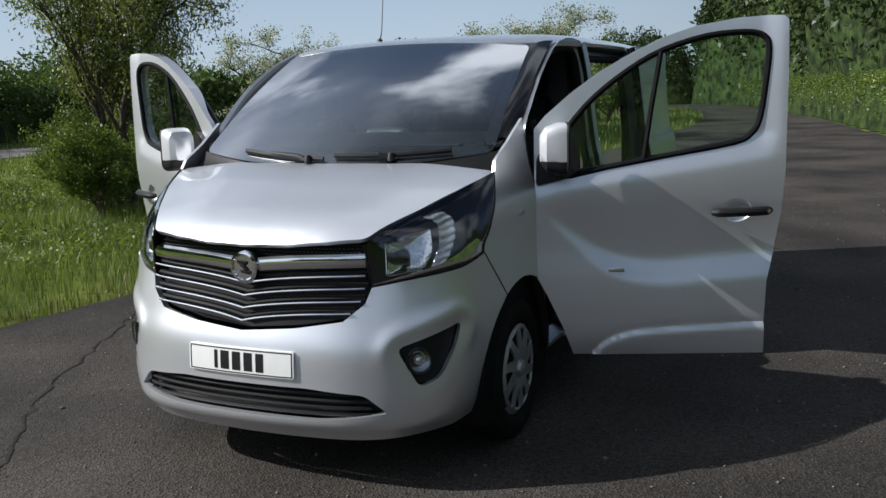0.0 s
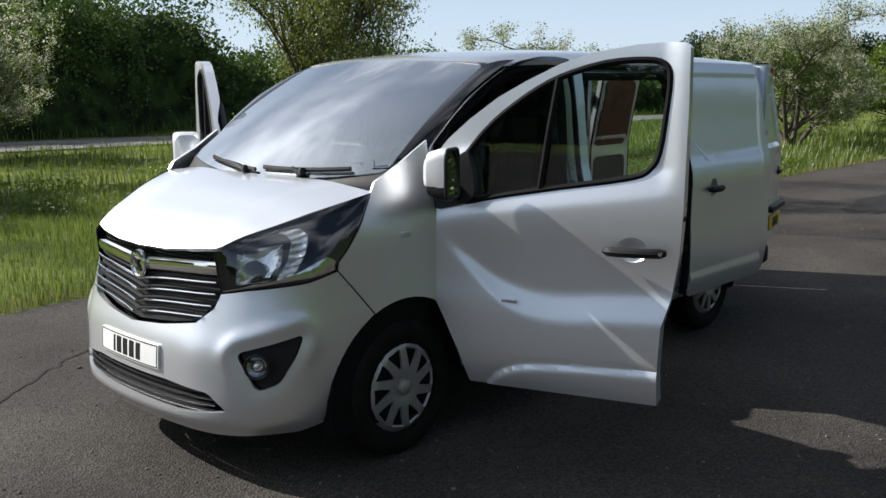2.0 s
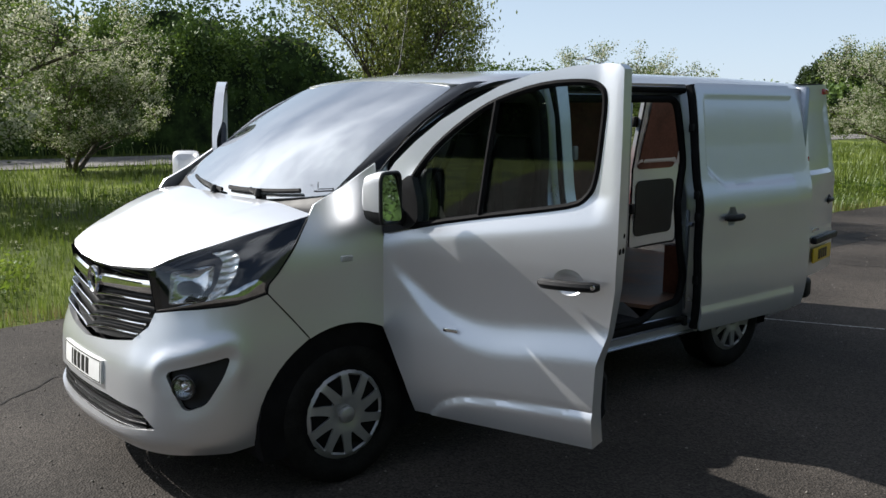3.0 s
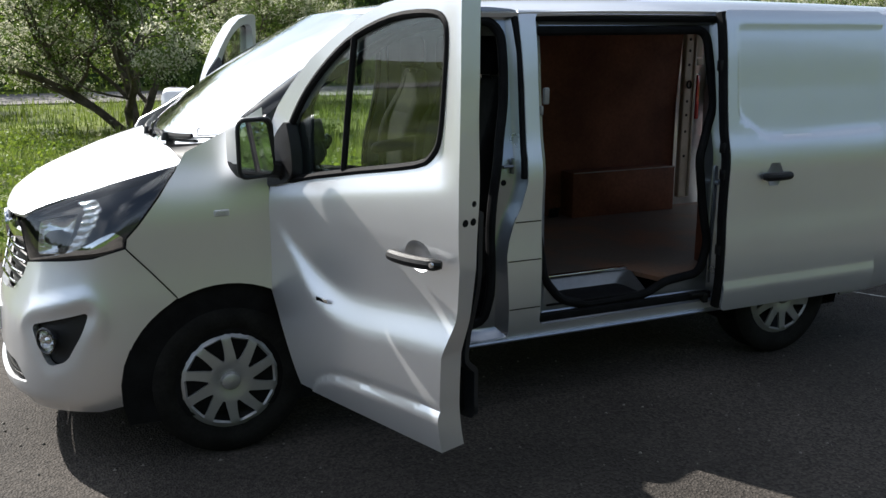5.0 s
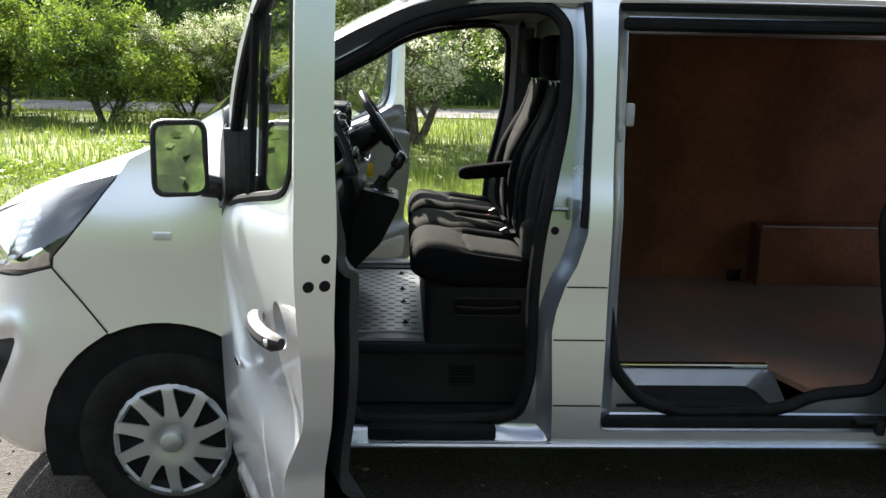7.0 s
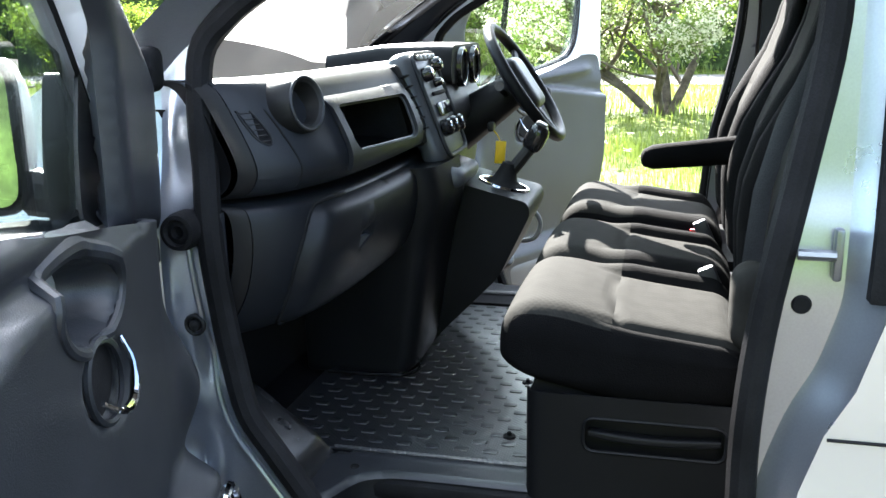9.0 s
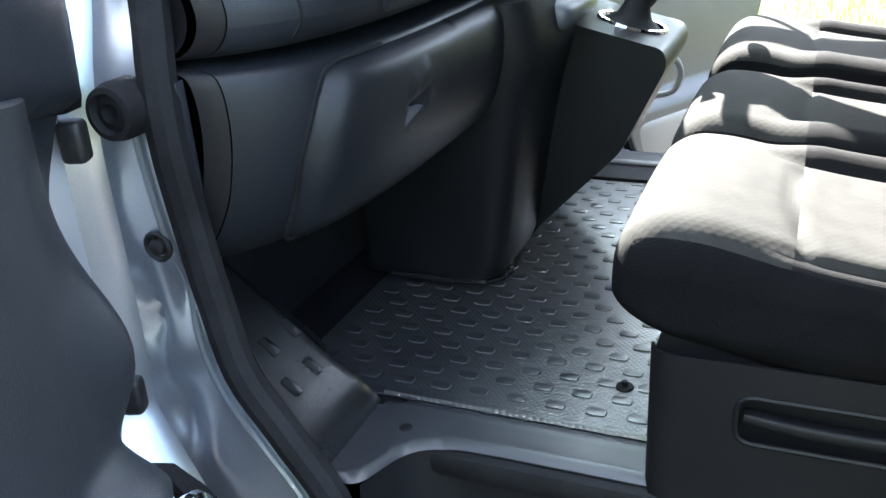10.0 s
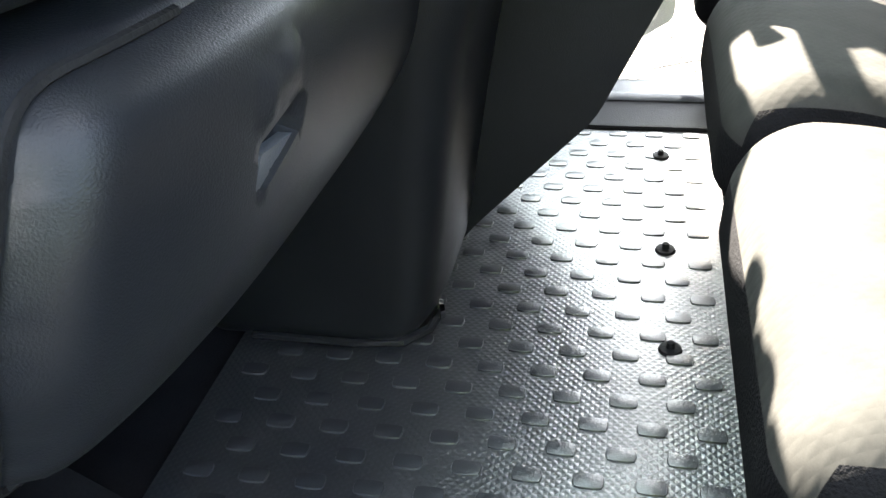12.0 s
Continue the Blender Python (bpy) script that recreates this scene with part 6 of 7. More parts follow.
# seats
def seat(name, label, y0, y1, joints, headrests):
    """A cab seat or bench between y0 and y1, with cushion pads divided at joints."""
    near = 0.034 if y0 < -0.6 else 0.008
    plinth = [np.array([(x, y, z) for x, y in fillet([(0.878 + dx, y0 + near, 0.001 if y0 < -0.6 else 0.025), (1.33, y0 + near), (1.33, y1 - 0.008), (0.878 + dx, y1 - 0.008)], 0.025, 4)]) for dx, z in ((0.0, 0.60), (0.0, 0.80), (0.006, 0.84), (0.02, 0.87))]
    s = part(name, loft(plinth), TRIM, van, label, sharp=50)
    edges = [y0, *joints, y1]
    for a, b in zip(edges[:-1], edges[1:]):
        c, w = (a + b) / 2, b - a
        outer = -1 if a < -0.6 else 0
        wide = lambda u: np.where(u[:, 1] * outer > 0, 0.76, 0.52)

        def cush_bend(u, p):
            """Thigh roll in front, a cross seam, raised side bolsters behind it, undercut front."""
            q = p.copy()
            t = (u[:, 0] + 1) / 2
            top = smooth01((u[:, 2] + 0.1) / 0.9)
            lo = np.where(u[:, 1] * outer > 0, 0.84, 0.54)
            hi = np.where(u[:, 1] * outer > 0, 0.002, 0.020)
            back = smooth01((t - 0.30) / 0.22)
            au = np.abs(u[:, 1])
            q[:, 2] += top * (0.010 - 0.052 * t + 0.014 * np.exp(-((t - 0.22) / 0.2) ** 2) + 0.010 * np.cos(u[:, 1] * 1.5))
            q[:, 2] += top * back * (hi * smooth01((au - lo) / 0.16) * smooth01((1.02 - t) / 0.15) - 0.006 * np.exp(-((au - lo) / 0.03) ** 2))
            q[:, 2] -= top * 0.008 * np.exp(-((q[:, 0] + 0.030 - 0.03 * au ** 2) / 0.0075) ** 2) * smooth01((lo - au) / 0.1)
            low = np.clip(-u[:, 2], 0, 1)
            q[:, 0] += 0.055 * low ** 1.6 * (1 - smooth01(t / 0.5)) - 0.012 * np.sin(math.pi * (u[:, 2] + 1) / 2) * (1 - t)
            q[:, 2] += 0.034 * low * (1 - smooth01(t / 0.6))
            return q

        def cush_zone(u):
            lo = np.where(u[:, 1] * outer > 0, 0.86, 0.56)
            top = u[:, 2] > 0.999
            front = top & (u[:, 0] < -0.12)
            rear = top & ~front & (np.abs(u[:, 1]) < lo)
            roll = (u[:, 0] < -0.999) & (u[:, 2] > 0.45)
            return np.where(front | roll, 1, np.where(rear, 2, np.where(top, np.where(u[:, 1] < 0, 3, 4), 0)))
        body_, front_, rear_, *bols = pad(1.052, c, 0.905, 0.435, w - 0.008, 0.170, 0.058, 39, cush_bend, cush_zone)
        part("cushion", body_, SIDECLOTH, s, "black cloth cushion side", sharp=80)
        part("cushion_cover", front_, CLOTH, s, "grey-beige woven cushion front", sharp=80)
        part("cushion_cover", rear_, CLOTH, s, "grey-beige woven cushion panel", sharp=80)
        for bol in bols:
            part("side_bolster", bol, BOLSTER, s, "plain cloth side bolster", sharp=80)

        def back_bend(u, p):
            """Side bolsters that swell towards the waist, a hollow middle, seams, narrow shoulders."""
            q = p.copy()
            z = q[:, 2] + 1.245
            t = (u[:, 2] + 1) / 2
            au = np.abs(u[:, 1])
            front = np.interp(z, [0.90, 1.00, 1.10, 1.18, 1.26, 1.34, 1.42, 1.50, 1.60], [1.272, 1.262, 1.256, 1.262, 1.285, 1.325, 1.370, 1.400, 1.420])
            side = smooth01((au - wide(u) + 0.04) / 0.20)
            front = front + 0.034 * np.exp(-((z - 1.16) / 0.20) ** 2) * (1 - np.where(u[:, 1] * outer > 0, 0.7, 1.0) * side)
            front = front + 0.005 * np.exp(-((au - wide(u)) / 0.03) ** 2) + 0.006 * np.exp(-((z - 1.315 - 0.02 * au) / 0.009) ** 2) * (au < wide(u))
            back = np.minimum(front + 0.115, 1.448)
            f = (u[:, 0] + 1) / 2
            q[:, 0] = front * (1 - f) + back * f - 1.338
            q[:, 1] *= 1 - 0.32 * smooth01((t - 0.50) / 0.50) ** 1.2
            return q

        def back_zone(u):
            mid = (u[:, 0] < -0.999) & (np.abs(u[:, 1]) < wide(u))
            return np.where(mid & (u[:, 2] < 0.21), 1, np.where(mid, 2, 0))
        side_, low_, up_ = pad(1.338, c, 1.245, 0.10, w - 0.008, 0.66, 0.058, 33, back_bend, back_zone)
        part("backrest", side_, BOLSTER, s, "black cloth backrest with padded sides", sharp=80)
        part("backrest_panel", low_, CLOTH, s, "woven grey cloth panel", sharp=80)
        part("backrest_panel", up_, CLOTH, s, "woven grey cloth panel", sharp=80)
    for c in headrests:
        part("headrest", pad(1.400, c, 1.675, 0.085, 0.25, 0.185, 0.045, 10, lambda u, p: p + np.column_stack([0.02 * (u[:, 1] ** 2), 0 * u[:, 0], 0 * u[:, 0]])), SIDECLOTH, s, "black headrest")
        for k in (-0.06, 0.06):
            part("headrest_post", tube([(1.425, c + k, 1.54), (1.410, c + k, 1.61)], 0.006, 8), CHROME, s)
    return s


bench = seat("bench_seat", "black cloth double passenger seat", -0.705, 0.135, [-0.275], (-0.49, -0.07))
driver = seat("driver_seat", "black cloth driver's seat with armrest", 0.225, 0.72, [], (0.47,))
part("armrest", pad(1.19, 0.185, 1.165, 0.29, 0.065, 0.075, 0.03, 8, lambda u, p: p + np.column_stack([0 * u[:, 0], 0 * u[:, 0], 0.018 * u[:, 0] + 0.006 * (1 - u[:, 0]) * (u[:, 2] < 0)])), SIDECLOTH, driver, "black padded armrest")
SLOT = fillet([(0.985, 0.738), (1.235, 0.738), (1.235, 0.803), (0.985, 0.803)], 0.022)


def base_side(x, z):
    """Side of the seat base, rolled round its front corner."""
    a = np.clip((0.903 - x) / 0.025, 0, 1.571)
    return np.where(x < 0.903, 0.903 - 0.025 * np.sin(a), x), -0.672 - 0.025 * np.cos(a), z


part("base_side", sheet(np.array([(0.8637, 0.60), (1.33, 0.60), (1.33, 0.845), (0.8637, 0.845)]), [SLOT], [], 0.02, base_side, 0.004), TRIM, bench, "black plastic side of the seat base", sharp=60)
part("slot_rim", tube([(x, -0.697, z) for x, z in SLOT], 0.0035, 6, True), TRIM, bench)
part("grab_lip", pad(1.110, -0.688, 0.764, 0.235, 0.022, 0.016, 0.006, 6, lambda u, p: p + np.column_stack([0 * u[:, 0], 0 * u[:, 0], 0.008 * u[:, 0] ** 2])), TRIM, bench, "black grab lip in the slot")
for y0 in (-0.33, 0.14):
    part("buckle", moved(rbox(0, 0, 0, 0.035, 0.022, 0.075, 0.006), pose(1.215, y0, 0.965, 0, -25, 0)), TRIM2, bench, "grey seat belt buckle")
part("buckle_button", moved(rbox(0, 0, 0, 0.020, 0.015, 0.012, 0.003), pose(1.19, 0.215, 0.955)), RED, driver, "red seat belt button")
part("seat_belt", tube([(1.418, -0.40, 1.56), (1.368, -0.44, 1.43), (1.318, -0.48, 1.32), (1.282, -0.53, 1.20), (1.262, -0.60, 1.05), (1.268, -0.665, 0.95)], 0.022, 6, squash=0.12), RUBBER, bench, "black seat belt")
part("back_bolster", pad(1.268, -0.625, 1.010, 0.075, 0.115, 0.150, 0.035, 8), CLOTH, bench, "grey-beige bolster at the foot of the backrest")

# inner trim of the cab doors
for d, fit, side in ((door_l, fit_l, -1), (door_r, fit_r, 1)):
    TR = fillet([(0.262, 1.11), (0.325, 1.03), (0.392, 0.952, 0.008), (0.345, 0.925, 0.02), (0.285, 0.87, 0.03), (0.285, 0.62), (0.38, 0.42), (1.245, 0.41), (1.25, 0.72), (1.30, 0.95), (1.315, 1.37), (1.2, 1.375), (0.80, 1.292), (0.206, 1.195, 0.01)], 0.05)

    def trim_fn(x, z):
        """Inner trim: a proud lower panel with an armrest edge, a grip cup, an opener dish and a flared front flap."""
        edge_z = 1.262 - 0.13 * np.clip(x - 0.92, 0, 1)
        lower = 0.034 * smooth01((edge_z - z) / 0.022) * smooth01((x - 0.25) / 0.15)
        ledge = 0.020 * np.exp(-((z - 1.292 - 0.06 * (x - 0.85)) / 0.022) ** 2) * smooth01((x - 0.50) / 0.09) * smooth01((1.28 - x) / 0.12)
        rr = np.hypot((x - 0.765) / 0.100, (z - 1.215 - 0.10 * (x - 0.765)) / 0.050)
        cup = 0.070 * smooth01((1.05 - rr) / 0.35)
        dish = 0.018 * smooth01((1.1 - np.hypot((x - 0.735) / 0.085, (z - 1.108 - 0.25 * (x - 0.735)) / 0.052)) / 0.25)
        pocket = 0.05 * smooth01((0.66 - z) / 0.06) * smooth01((x - 0.42) / 0.1)
        flap = 0.050 * np.exp(-((x - 0.38) / 0.055) ** 2 - ((z - 0.965) / 0.09) ** 2)
        rim = np.hypot(x - 0.46, z - 0.715)
        pod = 0.060 * smooth01((0.165 - rim) / 0.055)
        px, py, pz = body(-np.interp(x, PX, PP), z, 0.072 + 0.054 * smooth01((x - 0.28) / 0.2) - 0.018 * smooth01((z - 1.25) / 0.1) + upright(x, z))
        return px, py + pod + lower + ledge - cup - dish + pocket + flap, pz
    part("door_trim", fit(sheet(TR, step=0.010, fn=trim_fn, thick=0.02, flip=True)), TRIM2, d, "dark grey inner door trim", sharp=70)
    up = fillet([(0.208, 1.165, 0.01), (0.41, 1.205), (0.418, 1.34), (0.425, 1.50), (0.50, 1.60), (0.480, 1.650), (0.371, 1.572), (0.257, 1.478), (0.208, 1.42, 0.01)], 0.02)
    part("sail_cover", fit(sheet(up, step=0.014, fn=flank(0, lambda a, b: upright(a, b) + 0.078 + 0.030 * np.sqrt(np.clip(1 - (1 - np.clip(sdist(up, np.column_stack([np.ravel(a), np.ravel(b)])) / 0.035, 0, 1)) ** 2, 0, 1)), -1), thick=0.045, flip=True)), TRIM2, d, "dark inner mirror cover", sharp=60)
    op = [float(c) for c in trim_fn(np.array(0.735), np.array(1.108))]
    part("opener_recess", fit(moved(lathe([(0, 0.002), (0.9, 0.002), (1.0, -0.02)][::-1], 28), pose(op[0], op[1] + 0.004, op[2]) @ Matrix.Diagonal((0.060, 1, 0.046, 1)))), RUBBER, d, "dark opener recess")
    part("opener_rim", fit(tube([(op[0] + 0.066 * math.cos(a), op[1] + 0.014, op[2] + 0.051 * math.sin(a) + 0.018 * math.cos(a)) for a in np.linspace(0, 2 * math.pi, 32, endpoint=False)], 0.005, 6, True)), TRIM2, d)
    part("door_opener", fit(tube(curve([(op[0] - 0.058, op[1] + 0.018, op[2] + 0.034), (op[0] - 0.050, op[1] + 0.032, op[2] + 0.004), (op[0] - 0.020, op[1] + 0.038, op[2] - 0.026), (op[0] + 0.018, op[1] + 0.036, op[2] - 0.030), (op[0] + 0.052, op[1] + 0.024, op[2] - 0.006)], 4), [0.003] * 3 + [0.004] * 3 + [0.006] * 6 + [0.004] * 3 + [0.003] * 2, 8)), CHROME, d, "chrome inner door opener")
    hole = [(0.765 + 0.112 * math.cos(a), 1.215 + 0.0112 * math.cos(a) + 0.057 * math.sin(a)) for a in np.linspace(0, 2 * math.pi, 40, endpoint=False)]
    part("grab_handle", fit(tube([np.array([float(c) for c in trim_fn(np.array(x), np.array(z))]) + (0, -0.002, 0) for x, z in hole], [0.008 + 0.006 * max(0, math.sin(a)) for a in np.linspace(0, 2 * math.pi, 40, endpoint=False)], 10, True)), TRIM2, d, "dark grey grab handle round a hand hole")
    sp = [float(c) for c in trim_fn(np.array(0.46), np.array(0.715))]
    part("speaker_ring", fit(tube([(sp[0] + 0.095 * math.cos(a), sp[1] + 0.014, sp[2] + 0.095 * math.sin(a)) for a in np.linspace(0, 2 * math.pi, 36, endpoint=False)], 0.009, 8, True)), CHROME, d, "chrome speaker ring")
    part("speaker_grille", fit(moved(lathe([(0, 0.012), (0.06, 0.010), (0.09, 0.0)], 28), pose(sp[0], sp[1], sp[2]))), RUBBER, d, "black speaker grille")
    part("door_pocket", fit(pad(0.86, -0.79, 0.50, 0.66, 0.10, 0.17, 0.03, 8)), TRIM if side < 0 else DOORGREY, d, "plastic door pocket")
    for x0, z0, r, deep in ((1.335, 1.238, 0.012, 0.072), (1.335, 1.178, 0.012, 0.072), (1.335, 1.178, 0.012, 0.036)):
        k = [float(c) for c in dflank(deep)(x0, z0)]
        part("edge_bolt", fit(moved(lathe([(0, 0.006), (r, 0.005), (r * 1.2, 0.0)], 14), pose(k[0] + 0.008, k[1], k[2], 0, 0, -90))), RUBBER, d)
    k = [float(c) for c in dflank(0.068)(1.335, 1.208)]
    part("latch", fit(rbox(k[0] + 0.006, k[1], k[2], 0.012, 0.055, 0.018, 0.003)), RUBBER, d, "black door latch slot")
    for zz in (1.135, 0.80):
        part("door_hinge", fit(rbox(0.214, -0.858, zz, 0.028, 0.030, 0.050, 0.008, 3)), DARKSTEEL, d, "dark steel door hinge")

grommet = [(0.0, -0.004), (0.010, -0.006), (0.014, -0.018), (0.024, -0.014), (0.028, -0.024), (0.036, -0.022), (0.040, -0.006), (0.040, 0.030)]
part("cable_cover", moved(lathe(grommet, 28), pose(0.318, -0.884, 1.165) @ Matrix.Scale(0.84, 4)), RUBBER, van, "round black rubber cable cover at the door hinge")

for x0, z0, w, h in ((0.290, 1.435, 0.036, 0.075),):
    part("hinge_cover", join(rbox(x0, -0.893, z0, w, 0.05, h, 0.020, 3), moved(lathe([(0, -0.034), (0.012, -0.032), (0.016, -0.02), (0.016, 0.01)], 16), pose(x0, -0.893, z0))), RUBBER, van, "black rubber cover on the door hinge")
bolt = [float(c) for c in flank(0.082, None, -1)(0.315, 0.99)]
part("frame_bolt", join(moved(lathe([(0, -0.008), (0.010, -0.007), (0.012, 0.0)], 14), pose(*bolt)), moved(tube([(0.017 * math.cos(a), -0.002, 0.017 * math.sin(a)) for a in np.linspace(0, 6.283, 16, endpoint=False)], 0.004, 6, True), pose(*bolt))), DARKSTEEL, van, "bolt in the door frame")

# rubber floor mat with raised lozenges
mat_ob = solid("floor_mat", sheet(fillet([(0.28, -0.585, 0.03), (0.455, -0.588, 0.03), (0.885, -0.588, 0.02), (0.885, 0.445, 0.02), (0.28, 0.445, 0.02)], 0.03), step=0.08, fn=lambda x, y: (x, y, 0.640 + 0 * x), thick=0.008), MATRUB, "dark grey rubber floor mat with raised lozenges", "floor mat")
part("mat_edge", tube([(x, -0.590, 0.641) for x in np.linspace(0.46, 0.885, 12)], 0.006, 6), MATRUB, mat_ob)
part("mat_edge", tube([(x, 0.445, 0.642) for x in np.linspace(0.30, 0.885, 12)], 0.006, 6), RUBBER, mat_ob)
for y0 in (-0.469, -0.165, 0.054, 0.343):
    part("fastener", moved(lathe([(0, 0.016), (0.006, 0.016), (0.007, 0.006), (0.018, 0.005), (0.020, 0.0)], 16, "z"), pose(0.81 - 0.02 * (y0 + 0.47), y0, 0.640) @ Matrix.Scale(0.72, 4)), RUBBER, mat_ob, "black mat fastener")
loz_me = make("lozenge", pad(0, 0, 0, 0.0315, 0.0205, 0.005, 0.0024, 3, lambda u, p: p * np.column_stack([1 - 0.10 * u[:, 1] ** 2, 1 - 0.12 * u[:, 0] ** 4, 1 + 0 * u[:, 0]])), STUD)
for row in range(-1, 25):
    y0 = -0.547 + 0.0405 * row
    for col in range(-7, 4):
        x0 = 0.722 + 0.0617 * col + (row % 2) * 0.0308
        if 0.30 < x0 < 0.87 and y0 < 0.43 and min(max(abs(x0 - 0.81) - 0.01, abs(y0 - c)) for c in (-0.469, -0.165, 0.054, 0.343)) > 0.014:
            lz = new("lozenge", loz_me)
            lz.parent = mat_ob
            lz.location = (x0, y0, 0.6402)


# ---- ground ----
def tarmac(name, dark, pale):
    """Worn tarmac: patches, chippings of several greys and a grainy relief."""
    m = mat(name, dark, 0.86, 0, 0.16, 0.55, 0, 70, col2=pale, rvar=0.06)
    n, l = m.node_tree.nodes, m.node_tree.links
    b = n["Principled BSDF"]
    src = b.inputs["Base Color"].links[0].from_socket
    co = n.new("ShaderNodeTexCoord")
    vo = n.new("ShaderNodeTexVoronoi")
    vo.inputs["Scale"].default_value = 95
    l.new(co.outputs["Object"], vo.inputs["Vector"])
    sep = n.new("ShaderNodeSeparateColor")
    l.new(vo.outputs["Color"], sep.inputs["Color"])
    mr = n.new("ShaderNodeMapRange")
    mr.inputs["To Min"].default_value = 0.55
    mr.inputs["To Max"].default_value = 1.55
    l.new(sep.outputs["Red"], mr.inputs["Value"])
    hs = n.new("ShaderNodeHueSaturation")
    l.new(src, hs.inputs["Color"])
    l.new(mr.outputs["Result"], hs.inputs["Value"])
    l.new(hs.outputs["Color"], b.inputs["Base Color"])
    bp = n.new("ShaderNodeBump")
    bp.inputs["Strength"].default_value = 0.9
    bp.inputs["Distance"].default_value = 0.006
    l.new(vo.outputs["Distance"], bp.inputs["Height"])
    l.new(bp.outputs["Normal"], b.inputs["Normal"])
    return m


TARMAC = tarmac("worn_tarmac", (0.027, 0.024, 0.0215), (0.054, 0.047, 0.041))
TARMAC2 = tarmac("main_road_tarmac", (0.14, 0.135, 0.13), (0.19, 0.18, 0.17))
EARTH = mat("grassy_earth", (0.045, 0.070, 0.010), 0.95, 0, 0.4, 0.6, 0.8, 40, col2=(0.10, 0.125, 0.020))
GRASS = leafy("grass_blades", (0.062, 0.104, 0.012), (0.205, 0.255, 0.048), 0.45)
DRYGRASS = leafy("dry_grass", (0.16, 0.13, 0.05), (0.30, 0.25, 0.11), 0.3)
LEAF = leafy("hawthorn_leaves", (0.055, 0.100, 0.014), (0.18, 0.24, 0.045), 0.5)
# lane trees' leaves: overshadowing is put into this darkest green
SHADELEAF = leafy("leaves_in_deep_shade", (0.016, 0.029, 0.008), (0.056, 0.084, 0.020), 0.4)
LEAF2 = leafy("green_leaves", (0.052, 0.100, 0.011), (0.21, 0.275, 0.036), 0.5)
LEAF3 = leafy("yellow_green_leaves", (0.060, 0.095, 0.014), (0.24, 0.27, 0.055), 0.5)
# two darker greens with the crowns' shade put into the leaf colour
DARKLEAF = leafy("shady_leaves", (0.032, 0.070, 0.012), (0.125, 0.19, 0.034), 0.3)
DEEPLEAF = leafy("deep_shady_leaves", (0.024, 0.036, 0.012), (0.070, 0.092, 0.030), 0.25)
# near-black green: the shade between leaves, painted on a solid core
INNER_SHADE = mat("inner_shade", (0.012, 0.022, 0.006), 0.9, 0, 0.5, 1.5, 0.9, 9, col2=(0.030, 0.050, 0.012))
BLOSSOM = leafy("white_blossom", (0.42, 0.42, 0.29), (0.68, 0.67, 0.53), 0.55)
BARK = mat("bark", (0.09, 0.075, 0.06), 0.9, 0, 0.4, 8, 0.9, 60)
STONE = mat("loose_chippings", (0.16, 0.15, 0.135), 0.9, 0, 0.3, 3, 0.4, 90, per_piece=0.5)
CRACK = mat("tar_filled_crack", (0.018, 0.017, 0.016), 0.8, 0, 0.3, 10, 0.5, 90)
PAINTMARK = mat("white_road_paint", (0.5, 0.5, 0.48), 0.7, 0, 0.3, 30, 0.4, 200)


def plane(x0, x1, y0, y1, z, n, m):
    return grid(lambda a, b: (a, b, z), np.linspace(x0, x1, n), np.linspace(y0, y1, m))


solid("ground", plane(-900, 900, -900, 900, -0.03, 40, 40), EARTH, "rough grassy ground reaching the horizon", "ground", kind="structure")
lane_right = func([-41, -15, 6, 13, 20, 26.5, 39, 49, 64, 91], [-9.5, -12.0, -12.0, -7.6, -4.6, -3.4, -1.5, 0.4, 3.4, 11.5])
edge = [(x, 3.30 + 0.0046 * max(0.0, x - 30) ** 2 + 0.14 * noise.noise((x * 0.7, 0, 0)) + 0.05 * noise.noise((x * 3.1, 5, 0))) for x in np.linspace(-40, 90, 420)]
edge2 = [(x, float(lane_right(x)) + 0.2 * noise.noise((x * 0.5, 9, 0))) for x in np.linspace(-40, 90, 260)]
solid("road", sheet(np.array(edge2 + edge[::-1]), step=1.6, fn=lambda a, b: (a, b, 0 * a), thick=0.06), TARMAC, "worn grey tarmac lane with cracks and loose grit", "road", kind="structure")
solid("main_road", rbox(20, 24.0, -0.03, 240, 4.6, 0.08, 0), TARMAC2, "pale grey tarmac main road beyond the verge", "road", kind="structure")


def ribbon(pts, w, z, wob, seed):
    """A thin uneven strip along a line on the ground."""
    rng = np.random.default_rng(seed)
    p = curve(pts, 14)
    d = np.gradient(p, axis=0)
    d /= np.linalg.norm(d, axis=1)[:, None]
    nrm = np.column_stack([-d[:, 1], d[:, 0]])
    j = rng.normal(0, wob, len(p))
    ww = w * rng.uniform(0.35, 1.0, len(p))
    a, b = p + nrm * (j + ww)[:, None], p + nrm * (j - ww)[:, None]
    v = np.vstack([np.column_stack([a, np.full(len(p), z)]), np.column_stack([b, np.full(len(p), z)])])
    k = len(p)
    return v, [(i + 1, i, k + i, k + i + 1) for i in range(k - 1)]


